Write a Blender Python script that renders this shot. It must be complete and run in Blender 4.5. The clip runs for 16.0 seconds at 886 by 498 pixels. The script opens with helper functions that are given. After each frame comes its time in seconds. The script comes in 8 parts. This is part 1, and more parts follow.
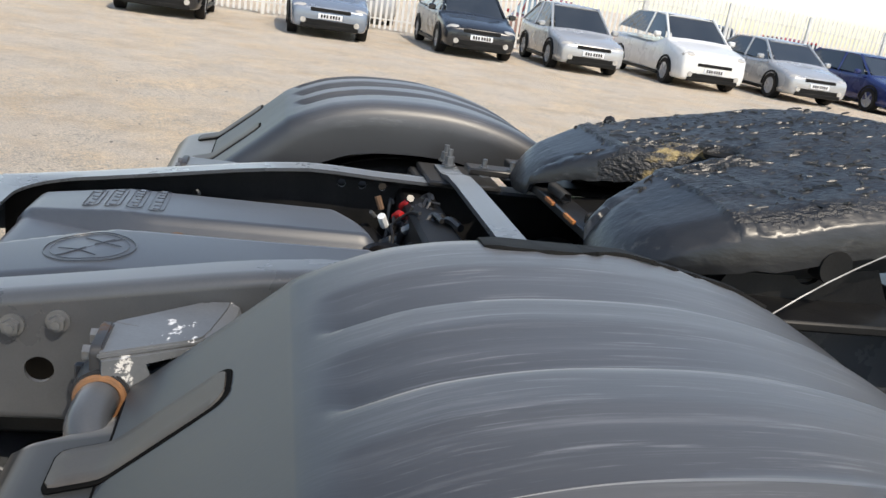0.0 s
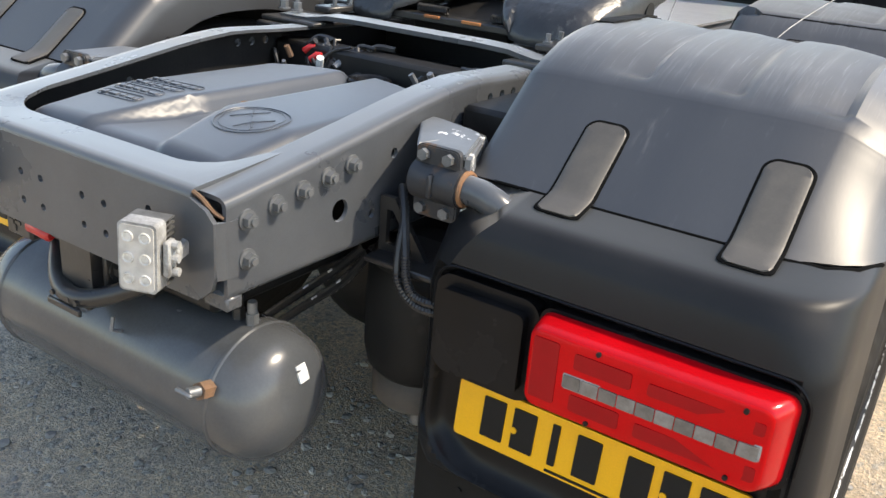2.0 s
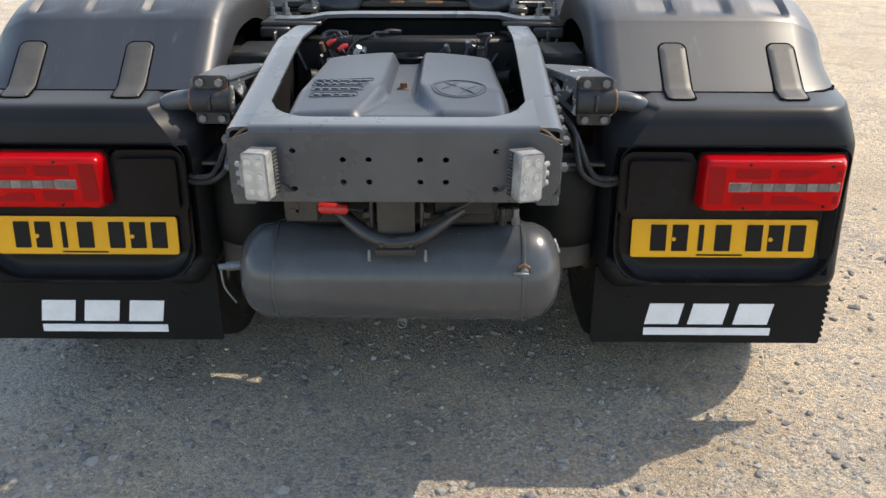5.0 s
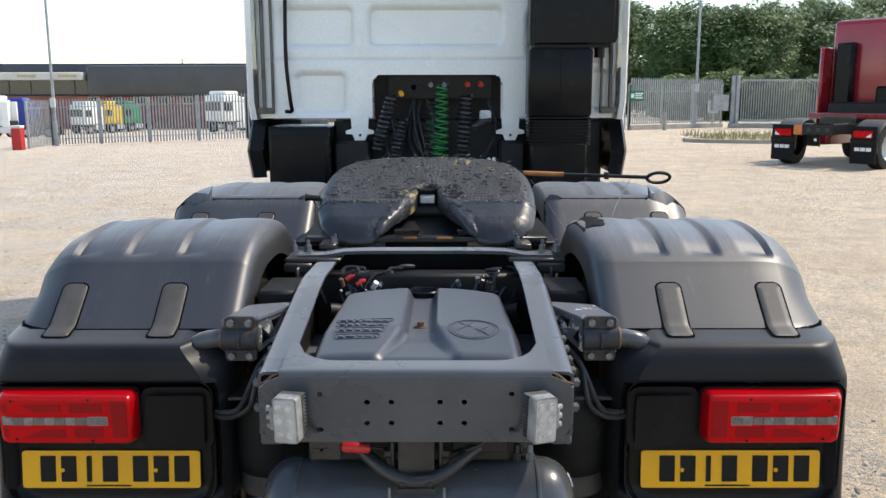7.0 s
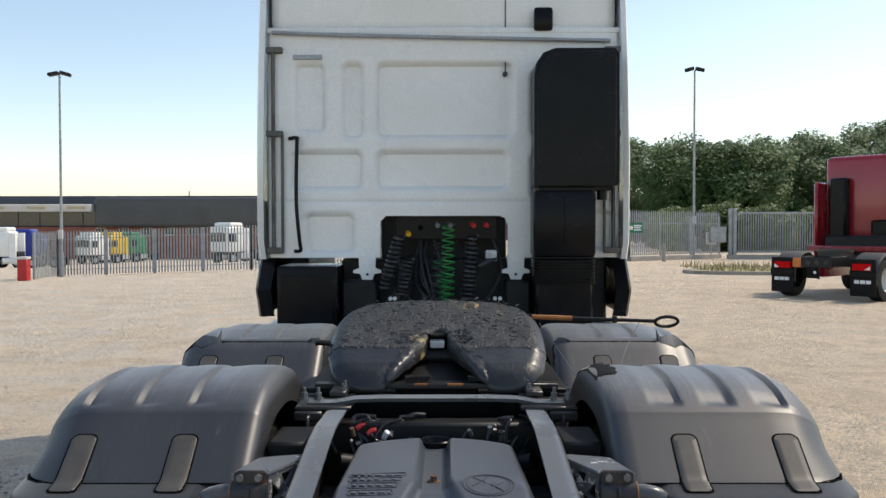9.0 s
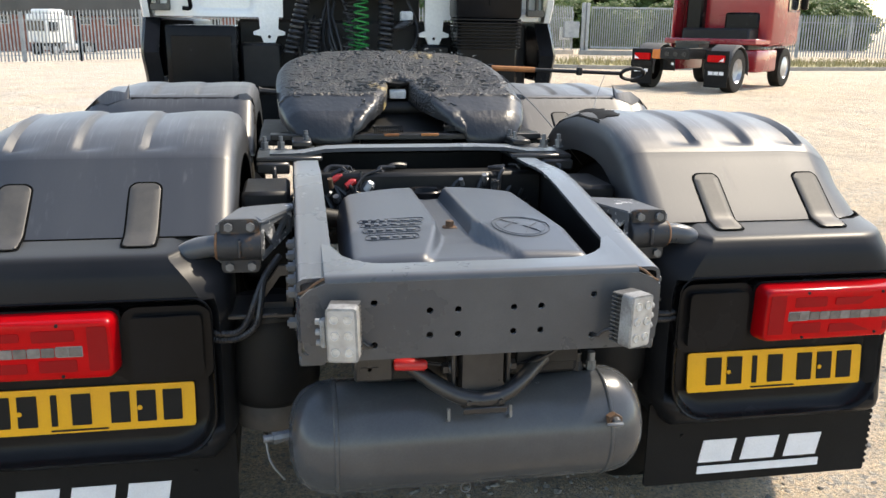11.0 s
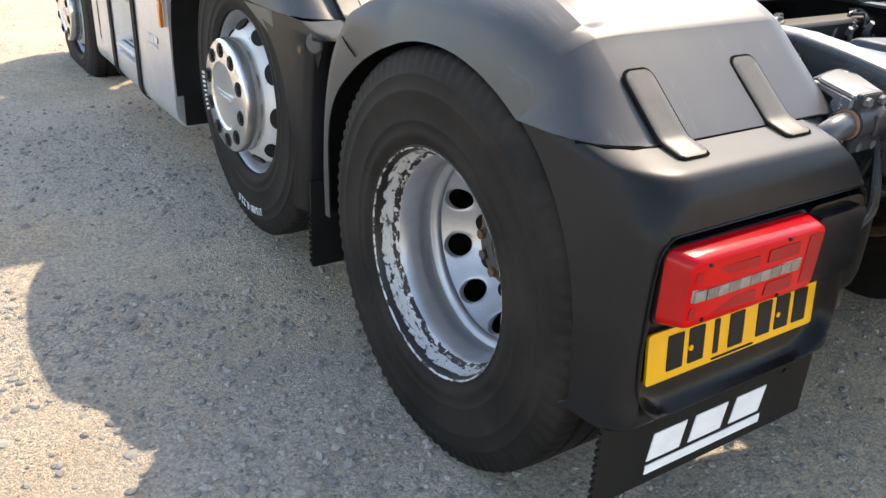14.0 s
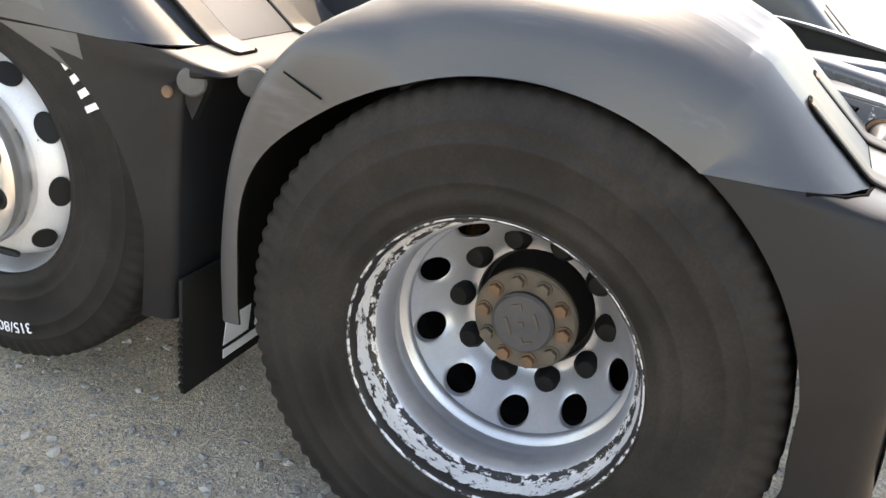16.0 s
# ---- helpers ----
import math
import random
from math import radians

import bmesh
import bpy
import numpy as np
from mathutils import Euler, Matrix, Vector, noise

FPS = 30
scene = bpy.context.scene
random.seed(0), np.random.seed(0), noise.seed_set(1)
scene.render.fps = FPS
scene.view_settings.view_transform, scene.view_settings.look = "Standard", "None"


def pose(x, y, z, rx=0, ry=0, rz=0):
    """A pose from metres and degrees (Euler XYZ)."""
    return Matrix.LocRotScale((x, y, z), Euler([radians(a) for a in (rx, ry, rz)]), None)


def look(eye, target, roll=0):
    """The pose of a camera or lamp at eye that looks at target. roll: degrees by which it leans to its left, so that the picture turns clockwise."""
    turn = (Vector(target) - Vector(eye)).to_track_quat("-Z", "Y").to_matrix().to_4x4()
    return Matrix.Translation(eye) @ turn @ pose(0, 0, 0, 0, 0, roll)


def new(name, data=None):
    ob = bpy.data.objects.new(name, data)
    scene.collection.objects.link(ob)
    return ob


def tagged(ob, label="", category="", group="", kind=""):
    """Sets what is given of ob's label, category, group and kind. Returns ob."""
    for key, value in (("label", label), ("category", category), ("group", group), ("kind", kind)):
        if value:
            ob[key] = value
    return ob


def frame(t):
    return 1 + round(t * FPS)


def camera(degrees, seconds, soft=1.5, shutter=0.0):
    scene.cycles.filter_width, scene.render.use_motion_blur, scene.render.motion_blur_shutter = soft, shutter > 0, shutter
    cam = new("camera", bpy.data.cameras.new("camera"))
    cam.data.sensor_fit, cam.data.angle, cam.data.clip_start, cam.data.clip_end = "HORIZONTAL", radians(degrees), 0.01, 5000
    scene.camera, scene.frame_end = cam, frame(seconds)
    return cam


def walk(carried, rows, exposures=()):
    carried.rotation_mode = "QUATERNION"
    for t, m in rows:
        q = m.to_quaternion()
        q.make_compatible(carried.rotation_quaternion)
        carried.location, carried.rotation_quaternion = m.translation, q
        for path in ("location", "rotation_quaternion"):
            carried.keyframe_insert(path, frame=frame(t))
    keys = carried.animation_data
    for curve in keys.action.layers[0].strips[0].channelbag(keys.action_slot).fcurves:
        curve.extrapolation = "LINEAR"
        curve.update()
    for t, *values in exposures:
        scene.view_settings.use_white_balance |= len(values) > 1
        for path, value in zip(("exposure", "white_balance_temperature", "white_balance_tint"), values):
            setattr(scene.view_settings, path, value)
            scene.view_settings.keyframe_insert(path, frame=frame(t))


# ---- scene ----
cam = camera(55.5, 16.0)
PATH = [
    (0, (1.604, 0.235, 1.527), (-0.255, 0.669, 0.932), 8.9),
    (0.1, (1.604, 0.146, 1.53), (-0.24, 0.635, 0.931), 8.6),
    (0.5, (1.631, -0.134, 1.516), (-0.134, 0.572, 0.892), 6.6),
    (1, (1.562, -0.496, 1.454), (-0.058, 0.462, 0.779), 6.1),
    (1.5, (1.414, -0.841, 1.434), (0.013, 0.4, 0.73), 5.5),
    (2, (1.301, -1.143, 1.414), (0.308, 0.42, 0.657), 4.9),
    (2.5, (1.108, -1.342, 1.392), (0.531, 0.413, 0.626), 4.2),
    (3, (0.932, -1.606, 1.392), (0.7, 0.217, 0.602), 2.8),
    (3.5, (0.68, -1.84, 1.365), (0.58, -0.015, 0.552), 2.0),
    (3.7, (0.533, -1.891, 1.37), (0.455, -0.082, 0.522), 2.3),
    (5.8, (0.101, -2.316, 1.563), (0.109, -0.432, 0.892), -0.8),
    (6, (0.096, -2.316, 1.576), (0.099, -0.418, 0.946), -0.5),
    (6.5, (0.078, -2.296, 1.61), (0.082, -0.358, 1.116), -0.1),
    (7, (0.074, -2.318, 1.649), (0.068, -0.35, 1.294), -0.1),
    (7.3, (0.088, -2.319, 1.667), (0.062, -0.339, 1.387), -0.3),
    (7.5, (0.073, -2.324, 1.677), (0.053, -0.337, 1.448), -0.3),
    (7.7, (0.071, -2.331, 1.682), (0.05, -0.338, 1.512), -0.5),
    (8, (0.076, -2.336, 1.708), (0.047, -0.338, 1.612), -0.4),
    (8.2, (0.067, -2.339, 1.722), (0.044, -0.34, 1.678), -0.3),
    (10.3, (-0.123, -2.221, 1.594), (-0.096, -0.228, 1.437), 0.3),
    (10.5, (-0.188, -2.14, 1.553), (-0.1, -0.16, 1.282), 0.3),
    (11, (-0.392, -1.978, 1.483), (-0.046, -0.077, 0.968), 0.9),
    (11.5, (-0.723, -1.921, 1.427), (-0.153, -0.146, 0.702), 2.9),
    (11.6, (-0.804, -1.898, 1.416), (-0.21, -0.143, 0.662), 3.7),
    (12, (-1.128, -1.76, 1.354), (-0.516, -0.051, 0.514), 5.2),
    (12.5, (-1.426, -1.556, 1.373), (-0.748, 0.067, 0.421), 5.5),
    (13, (-1.775, -1.363, 1.353), (-0.868, 0.105, 0.341), 5.7),
    (13.5, (-2.01, -1.121, 1.38), (-1.047, 0.323, 0.387), 4.9),
    (13.7, (-2.12, -1.072, 1.43), (-1.146, 0.403, 0.493), 3.8),
    (14, (-2.267, -0.922, 1.459), (-1.253, 0.569, 0.594), 2.8),
    (14.5, (-2.449, -0.716, 1.464), (-1.292, 0.711, 0.672), 3.1),
    (15, (-2.493, -0.398, 1.415), (-1.176, 0.858, 0.586), 4.8),
    (15.5, (-2.554, -0.071, 1.369), (-1.054, 0.916, 0.488), 7.8),
    (16, (-2.555, 0.247, 1.333), (-0.839, 0.908, 0.545), 7.1),
]
EXPOSURES = [(t, e, k, 15 if 11.7 < t < 14 or t > 14.8 else 10) for t, e, k in ((0, 0.82, 7600), (0.5, 0.82, 7600), (1.5, 1.54, 7800), (2.5, 1.64, 7950), (3.5, 1.30, 7850), (6, 1.22, 7450), (7, 0.99, 7250), (8, 0.49, 7600), (10.5, 1.06, 7500), (11, 1.38, 7800), (11.5, 1.52, 7800), (12, 1.86, 8350), (13, 2.22, 8700), (13.5, 2.24, 8700), (14.5, 1.50, 7950), (15, 1.60, 8400), (15.5, 2.18, 9450), (16, 2.58, 9650))]
walk(cam, [(t, look(eye, target, roll)) for t, eye, target, roll in PATH], exposures=EXPOSURES)

# ---- daylight ----
world = bpy.data.worlds.new("sky")
scene.world = world
world.use_nodes = True
wn = world.node_tree.nodes
sky = wn.new("ShaderNodeTexSky")
sky.sky_type = "NISHITA"
sky.sun_disc = False
SUN = Vector((0.75, 0.35, 1.0)).normalized()
sky.sun_elevation = math.asin(SUN.z)
sky.sun_rotation = math.atan2(SUN.x, SUN.y)
sky.altitude = 300
sky.air_density, sky.dust_density, sky.ozone_density = 1.0, 0.85, 1.3
wn["Background"].inputs[1].default_value = 0.15
world.node_tree.links.new(sky.outputs[0], wn["Background"].inputs[0])
sun = new("sun", bpy.data.lights.new("sun", "SUN"))
sun.data.energy, sun.data.angle, sun.data.color = 2.0, radians(0.6), (1.0, 0.955, 0.885)
sun.matrix_world = look(SUN * 50, (0, 0, 0))


# ---- materials ----
def surface(name, a, b, rough=0.5, metal=0.0, coarse=4.0, fine=120.0, bump=0.05, depth=0.002, coat=0.0, spread=(0.4, 0.65), fleck=None, stretch=None, spec=0.5, grit=0.05):
    """A worn surface: two colours mixed in patches, a fine grain, uneven gloss and relief. fleck: (colour, scale, from, to, roughness, metal), chips or dirt with hard edges."""
    m = bpy.data.materials.new(name)
    m.use_nodes = True
    n, k = m.node_tree.nodes, m.node_tree.links
    p = n["Principled BSDF"]
    co = n.new("ShaderNodeTexCoord").outputs["Object"]
    if stretch:
        mp = n.new("ShaderNodeMapping")
        mp.inputs["Scale"].default_value = stretch
        k.new(co, mp.inputs[0])
        co = mp.outputs[0]
    big, small = n.new("ShaderNodeTexNoise"), n.new("ShaderNodeTexNoise")
    big.inputs["Scale"].default_value, big.inputs["Detail"].default_value, big.inputs["Roughness"].default_value = coarse, 6, 0.6
    small.inputs["Scale"].default_value, small.inputs["Detail"].default_value = fine, 3
    k.new(co, big.inputs["Vector"]), k.new(co, small.inputs["Vector"])
    ramp = n.new("ShaderNodeMapRange")
    ramp.inputs["From Min"].default_value, ramp.inputs["From Max"].default_value = spread
    k.new(big.outputs["Fac"], ramp.inputs["Value"])
    mix = n.new("ShaderNodeMix")
    mix.data_type = "RGBA"
    mix.inputs[6].default_value, mix.inputs[7].default_value = (*a, 1), (*b, 1)
    k.new(ramp.outputs[0], mix.inputs[0])
    grain = n.new("ShaderNodeMapRange")
    grain.inputs["From Min"].default_value, grain.inputs["From Max"].default_value = 0.3, 0.7
    grain.inputs["To Min"].default_value, grain.inputs["To Max"].default_value = 1 - grit, 1 + grit
    k.new(small.outputs["Fac"], grain.inputs["Value"])
    tone = n.new("ShaderNodeVectorMath")
    tone.operation = "SCALE"
    k.new(mix.outputs[2], tone.inputs[0]), k.new(grain.outputs[0], tone.inputs["Scale"])
    colour = tone.outputs[0]
    gloss = n.new("ShaderNodeMapRange")
    gloss.inputs["To Min"].default_value, gloss.inputs["To Max"].default_value = max(0.02, rough - 0.1), min(1, rough + 0.12)
    k.new(big.outputs["Fac"], gloss.inputs["Value"])
    gloss_out = gloss.outputs[0]
    p.inputs["Metallic"].default_value = metal
    if fleck:
        c2, sc, lo, hi, r2, m2 = fleck
        chip = n.new("ShaderNodeTexNoise")
        chip.inputs["Scale"].default_value, chip.inputs["Detail"].default_value, chip.inputs["Roughness"].default_value = sc, 8, 0.65
        k.new(co, chip.inputs["Vector"])
        mask = n.new("ShaderNodeMapRange")
        mask.inputs["From Min"].default_value, mask.inputs["From Max"].default_value = lo, hi
        k.new(chip.outputs["Fac"], mask.inputs["Value"])
        m3 = n.new("ShaderNodeMix")
        m3.data_type = "RGBA"
        m3.inputs[7].default_value = (*c2, 1)
        k.new(mask.outputs[0], m3.inputs[0]), k.new(colour, m3.inputs[6])
        colour = m3.outputs[2]
        for a0, b0, sock in ((None, r2, "Roughness"), (metal, m2, "Metallic")):
            mm = n.new("ShaderNodeMix")
            mm.inputs[3].default_value = b0
            if a0 is None:
                k.new(gloss_out, mm.inputs[2])
            else:
                mm.inputs[2].default_value = a0
            k.new(mask.outputs[0], mm.inputs[0])
            k.new(mm.outputs[0], p.inputs[sock])
    else:
        k.new(gloss_out, p.inputs["Roughness"])
    k.new(colour, p.inputs["Base Color"])
    if bump:
        bp = n.new("ShaderNodeBump")
        bp.inputs["Strength"].default_value, bp.inputs["Distance"].default_value = bump, depth
        k.new(small.outputs["Fac"], bp.inputs["Height"])
        k.new(bp.outputs[0], p.inputs["Normal"])
    p.inputs["Coat Weight"].default_value = coat
    p.inputs["Specular IOR Level"].default_value = spec
    return m


CHASSIS = surface("chassis_paint", (0.056, 0.061, 0.068), (0.074, 0.079, 0.086), 0.28, spec=0.5, coarse=5, fine=300, bump=0.03, fleck=((0.13, 0.12, 0.105), 9, 0.68, 0.76, 0.7, 0))
TANK = surface("tank_enamel", (0.054, 0.058, 0.063), (0.070, 0.074, 0.078), 0.22, coarse=5, fine=200, bump=0.02, fleck=((0.10, 0.09, 0.075), 7, 0.66, 0.78, 0.6, 0))
# same plastic as the tops, darkened to paint the lower shells' shade
FENDER = surface("fender_plastic", (0.0100, 0.0106, 0.0120), (0.0148, 0.0155, 0.0170), 0.37, coarse=3, fine=420, bump=0.06, depth=0.001, spec=0.18)
COVER = surface("cover_plastic", (0.040, 0.047, 0.059), (0.053, 0.061, 0.074), 0.38, spec=0.5, coarse=4, fine=420, bump=0.08, depth=0.001, fleck=((0.12, 0.12, 0.12), 8, 0.64, 0.8, 0.6, 0))
SCUFFED = surface("scuffed_fender_plastic", (0.0215, 0.0225, 0.0250), (0.0312, 0.0325, 0.0352), 0.44, spec=0.85, coarse=3, fine=420, bump=0.1, depth=0.001,
                  fleck=((0.075, 0.078, 0.084), 50, 0.60, 0.80, 0.65, 0), stretch=(1.0, 0.06, 0.3))


def abrade(m, z0, z1):
    """Rubs the crown above z0 paler, with a ragged rim; part of it paints sunlight."""
    n, k = m.node_tree.nodes, m.node_tree.links
    p = n["Principled BSDF"]
    src = p.inputs["Base Color"].links[0].from_socket
    co = n.new("ShaderNodeTexCoord").outputs["Object"]
    sep, rag, add, ramp, mix = n.new("ShaderNodeSeparateXYZ"), n.new("ShaderNodeTexNoise"), n.new("ShaderNodeMath"), n.new("ShaderNodeMapRange"), n.new("ShaderNodeMix")
    k.new(co, sep.inputs[0]), k.new(co, rag.inputs["Vector"])
    rag.inputs["Scale"].default_value, rag.inputs["Detail"].default_value = 9, 6
    add.operation = "MULTIPLY_ADD"
    k.new(rag.outputs["Fac"], add.inputs[0])
    add.inputs[1].default_value = 0.03
    k.new(sep.outputs[2], add.inputs[2])
    ramp.inputs["From Min"].default_value, ramp.inputs["From Max"].default_value = z0 + 0.015, z1 + 0.015
    ramp.inputs["To Max"].default_value = 0.5
    k.new(add.outputs[0], ramp.inputs["Value"])
    mix.data_type = "RGBA"
    mix.inputs[7].default_value = (0.085, 0.088, 0.095, 1)
    k.new(ramp.outputs[0], mix.inputs[0]), k.new(src, mix.inputs[6])
    colour = mix.outputs[2]
    # long scratches along the crown, broad faint ones and fine bright ones
    for scale, lo, hi, most, tone in ((26, 0.52, 0.70, 0.8, (0.11, 0.115, 0.125)), (80, 0.54, 0.70, 1.0, (0.18, 0.185, 0.195)), (200, 0.56, 0.70, 1.1, (0.25, 0.255, 0.265))):
        mp, tex, cutoff, both, m2 = n.new("ShaderNodeMapping"), n.new("ShaderNodeTexNoise"), n.new("ShaderNodeMapRange"), n.new("ShaderNodeMath"), n.new("ShaderNodeMix")
        mp.inputs["Scale"].default_value, mp.inputs["Rotation"].default_value = (1.0, 0.028, 0.09), (0, 0, 0.05)
        k.new(co, mp.inputs[0]), k.new(mp.outputs[0], tex.inputs["Vector"])
        tex.inputs["Scale"].default_value, tex.inputs["Detail"].default_value, tex.inputs["Roughness"].default_value = scale, 7, 0.68
        cutoff.inputs["From Min"].default_value, cutoff.inputs["From Max"].default_value, cutoff.inputs["To Max"].default_value = lo, hi, most
        k.new(tex.outputs["Fac"], cutoff.inputs["Value"])
        both.operation = "MULTIPLY"
        both.use_clamp = True
        k.new(cutoff.outputs[0], both.inputs[0]), k.new(ramp.outputs[0], both.inputs[1])
        m2.data_type = "RGBA"
        m2.inputs[7].default_value = (*tone, 1)
        k.new(both.outputs[0], m2.inputs[0]), k.new(colour, m2.inputs[6])
        colour = m2.outputs[2]
    k.new(colour, p.inputs["Base Color"])
    # sheen that imitates the sun's glare on top of the crown
    dust = n.new("ShaderNodeMath")
    dust.operation = "MULTIPLY"
    dust.inputs[1].default_value = 0.55
    k.new(ramp.outputs[0], dust.inputs[0]), k.new(dust.outputs[0], p.inputs["Sheen Weight"])
    p.inputs["Sheen Roughness"].default_value = 0.45


abrade(SCUFFED, 1.14, 1.20)


def top_glare(m, most):
    """Sheen on faces that look up, standing in for sun glare and sky reflection."""
    n, k = m.node_tree.nodes, m.node_tree.links
    sep, ramp = n.new("ShaderNodeSeparateXYZ"), n.new("ShaderNodeMapRange")
    k.new(n.new("ShaderNodeNewGeometry").outputs["Normal"], sep.inputs[0]), k.new(sep.outputs[2], ramp.inputs["Value"])
    ramp.inputs["From Min"].default_value, ramp.inputs["From Max"].default_value, ramp.inputs["To Max"].default_value = 0.70, 0.95, most
    p = n["Principled BSDF"]
    k.new(ramp.outputs[0], p.inputs["Sheen Weight"])
    p.inputs["Sheen Roughness"].default_value = 0.4


top_glare(FENDER, 0.6)
top_glare(CHASSIS, 0.7)
top_glare(COVER, 0.35)
# near black for the seams and for the painted shadow round the straps
GAP = surface("dark_gap", (0.004, 0.004, 0.004), (0.006, 0.006, 0.006), 0.9, bump=0, spec=0.05)
# darker than the lamp casting: the fins' shade is put into the colour
FIN = surface("shaded_fin", (0.10, 0.10, 0.097), (0.05, 0.049, 0.046), 0.6, coarse=30, fine=250, bump=0.2)
NUT = surface("painted_nut", (0.085, 0.09, 0.095), (0.115, 0.118, 0.12), 0.42, coarse=40, fine=300, bump=0.05)
TUBE = surface("black_tube_paint", (0.018, 0.018, 0.019), (0.032, 0.031, 0.030), 0.3, coarse=12, fine=200, bump=0.08)
BLACK = surface("black_plastic", (0.006, 0.006, 0.0065), (0.010, 0.010, 0.011), 0.24, coarse=4, fine=260, bump=0.05, spec=0.15)
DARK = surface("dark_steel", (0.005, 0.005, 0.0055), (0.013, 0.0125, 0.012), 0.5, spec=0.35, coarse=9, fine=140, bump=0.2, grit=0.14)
STRAP = surface("rubber_strap", (0.062, 0.056, 0.049), (0.082, 0.074, 0.063), 0.5, coarse=14, fine=300, bump=0.03)
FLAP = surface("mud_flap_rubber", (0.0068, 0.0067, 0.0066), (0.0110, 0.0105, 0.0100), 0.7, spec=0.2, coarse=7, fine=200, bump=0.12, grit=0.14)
TYRE = surface("tyre_rubber", (0.0098, 0.0090, 0.0086), (0.0225, 0.0198, 0.0178), 0.66, spec=0.2, coarse=5, fine=160, bump=0.25, fleck=((0.045, 0.039, 0.033), 4, 0.62, 0.88, 0.9, 0), grit=0.14)
SILVER = surface("silver_wheel_paint", (0.46, 0.475, 0.50), (0.37, 0.38, 0.405), 0.32, 0.62, coarse=6, fine=250, bump=0.05)
FLAKED = surface("flaking_wheel_paint", (0.62, 0.62, 0.62), (0.52, 0.52, 0.53), 0.42, 0.15, coarse=6, fine=250, bump=0.1)


def flake(m, cy, cz, x0, x1):
    """Chips the paint in two rings round a wheel, drawn out along the rim; x0, x1 are the inner and outer edge."""
    n, k = m.node_tree.nodes, m.node_tree.links
    p = n["Principled BSDF"]
    src = p.inputs["Base Color"].links[0].from_socket
    co = n.new("ShaderNodeTexCoord").outputs["Object"]
    sep, com = n.new("ShaderNodeSeparateXYZ"), n.new("ShaderNodeCombineXYZ")
    k.new(co, sep.inputs[0])

    def math_node(op, a, b):
        q = n.new("ShaderNodeMath")
        q.operation = op
        for s, v in ((0, a), (1, b)):
            if isinstance(v, float):
                q.inputs[s].default_value = v
            elif v is not None:
                k.new(v, q.inputs[s])
        return q.outputs[0]
    ang = math_node("ARCTAN2", math_node("SUBTRACT", sep.outputs[1], cy), math_node("SUBTRACT", sep.outputs[2], cz))
    out = math_node("ABSOLUTE", sep.outputs[0], None)
    k.new(math_node("MULTIPLY", ang, 0.13), com.inputs[0]), k.new(out, com.inputs[1])
    chip = n.new("ShaderNodeTexNoise")
    chip.inputs["Scale"].default_value, chip.inputs["Detail"].default_value, chip.inputs["Roughness"].default_value = 66, 8, 0.72
    k.new(com.outputs[0], chip.inputs["Vector"])
    place, dens = n.new("ShaderNodeMapRange"), n.new("ShaderNodeValToRGB")
    place.inputs["From Min"].default_value, place.inputs["From Max"].default_value = x0, x1
    k.new(out, place.inputs["Value"])
    r = dens.color_ramp
    r.elements[0].position, r.elements[0].color = 0.0, (0.0, 0.0, 0.0, 1)
    r.elements[1].position, r.elements[1].color = 1.0, (0.05, 0.05, 0.05, 1)
    for pos, v in ((0.03, 0.0), (0.08, 0.05), (0.13, 0.14), (0.25, 0.14), (0.32, 0.055), (0.45, 0.035), (0.60, 0.06), (0.70, 0.16), (0.77, 0.32), (0.87, 0.32), (0.91, 0.10), (0.95, 0.09)):
        r.elements.new(pos).color = (v, v, v, 1)
    k.new(place.outputs[0], dens.inputs[0])
    mask = n.new("ShaderNodeMapRange")
    mask.inputs["From Min"].default_value, mask.inputs["From Max"].default_value = 0.60, 0.615
    k.new(math_node("ADD", chip.outputs["Fac"], dens.outputs[0]), mask.inputs["Value"])
    mix = n.new("ShaderNodeMix")
    mix.data_type = "RGBA"
    mix.inputs[7].default_value = (0.012, 0.010, 0.009, 1)
    k.new(mask.outputs[0], mix.inputs[0]), k.new(src, mix.inputs[6]), k.new(mix.outputs[2], p.inputs["Base Color"])


flake(FLAKED, 0.640, 0.514, 1.165, 1.245)
RUSTY = surface("rusty_bolt", (0.16, 0.085, 0.045), (0.09, 0.06, 0.04), 0.8, coarse=40, fine=300, bump=0.3, grit=0.14)
CHROME = surface("polished_trim", (0.72, 0.71, 0.69), (0.62, 0.61, 0.6), 0.2, 0.85, coarse=7, fine=220, bump=0.03)
STEEL = surface("zinc_bolt", (0.20, 0.21, 0.22), (0.14, 0.145, 0.15), 0.45, 0.6, coarse=30, fine=300, bump=0.1)
WORN = surface("worn_casting", (0.13, 0.14, 0.15), (0.10, 0.107, 0.115), 0.4, coarse=6, fine=200, bump=0.1, fleck=((0.72, 0.72, 0.72), 20, 0.63, 0.64, 0.6, 0))
GREASE = surface("black_grease", (0.011, 0.0115, 0.0125), (0.026, 0.027, 0.029), 0.40, coarse=13, fine=120, bump=1.0, depth=0.008, spec=0.5, fleck=((0.36, 0.27, 0.12), 5.0, 0.62, 0.66, 0.5, 0), stretch=(1.0, 0.6, 1.0))
WET_GREASE = surface("wet_grease", (0.012, 0.0122, 0.013), (0.024, 0.0245, 0.026), 0.36, coarse=30, fine=200, bump=0.4, depth=0.002, spec=0.6)
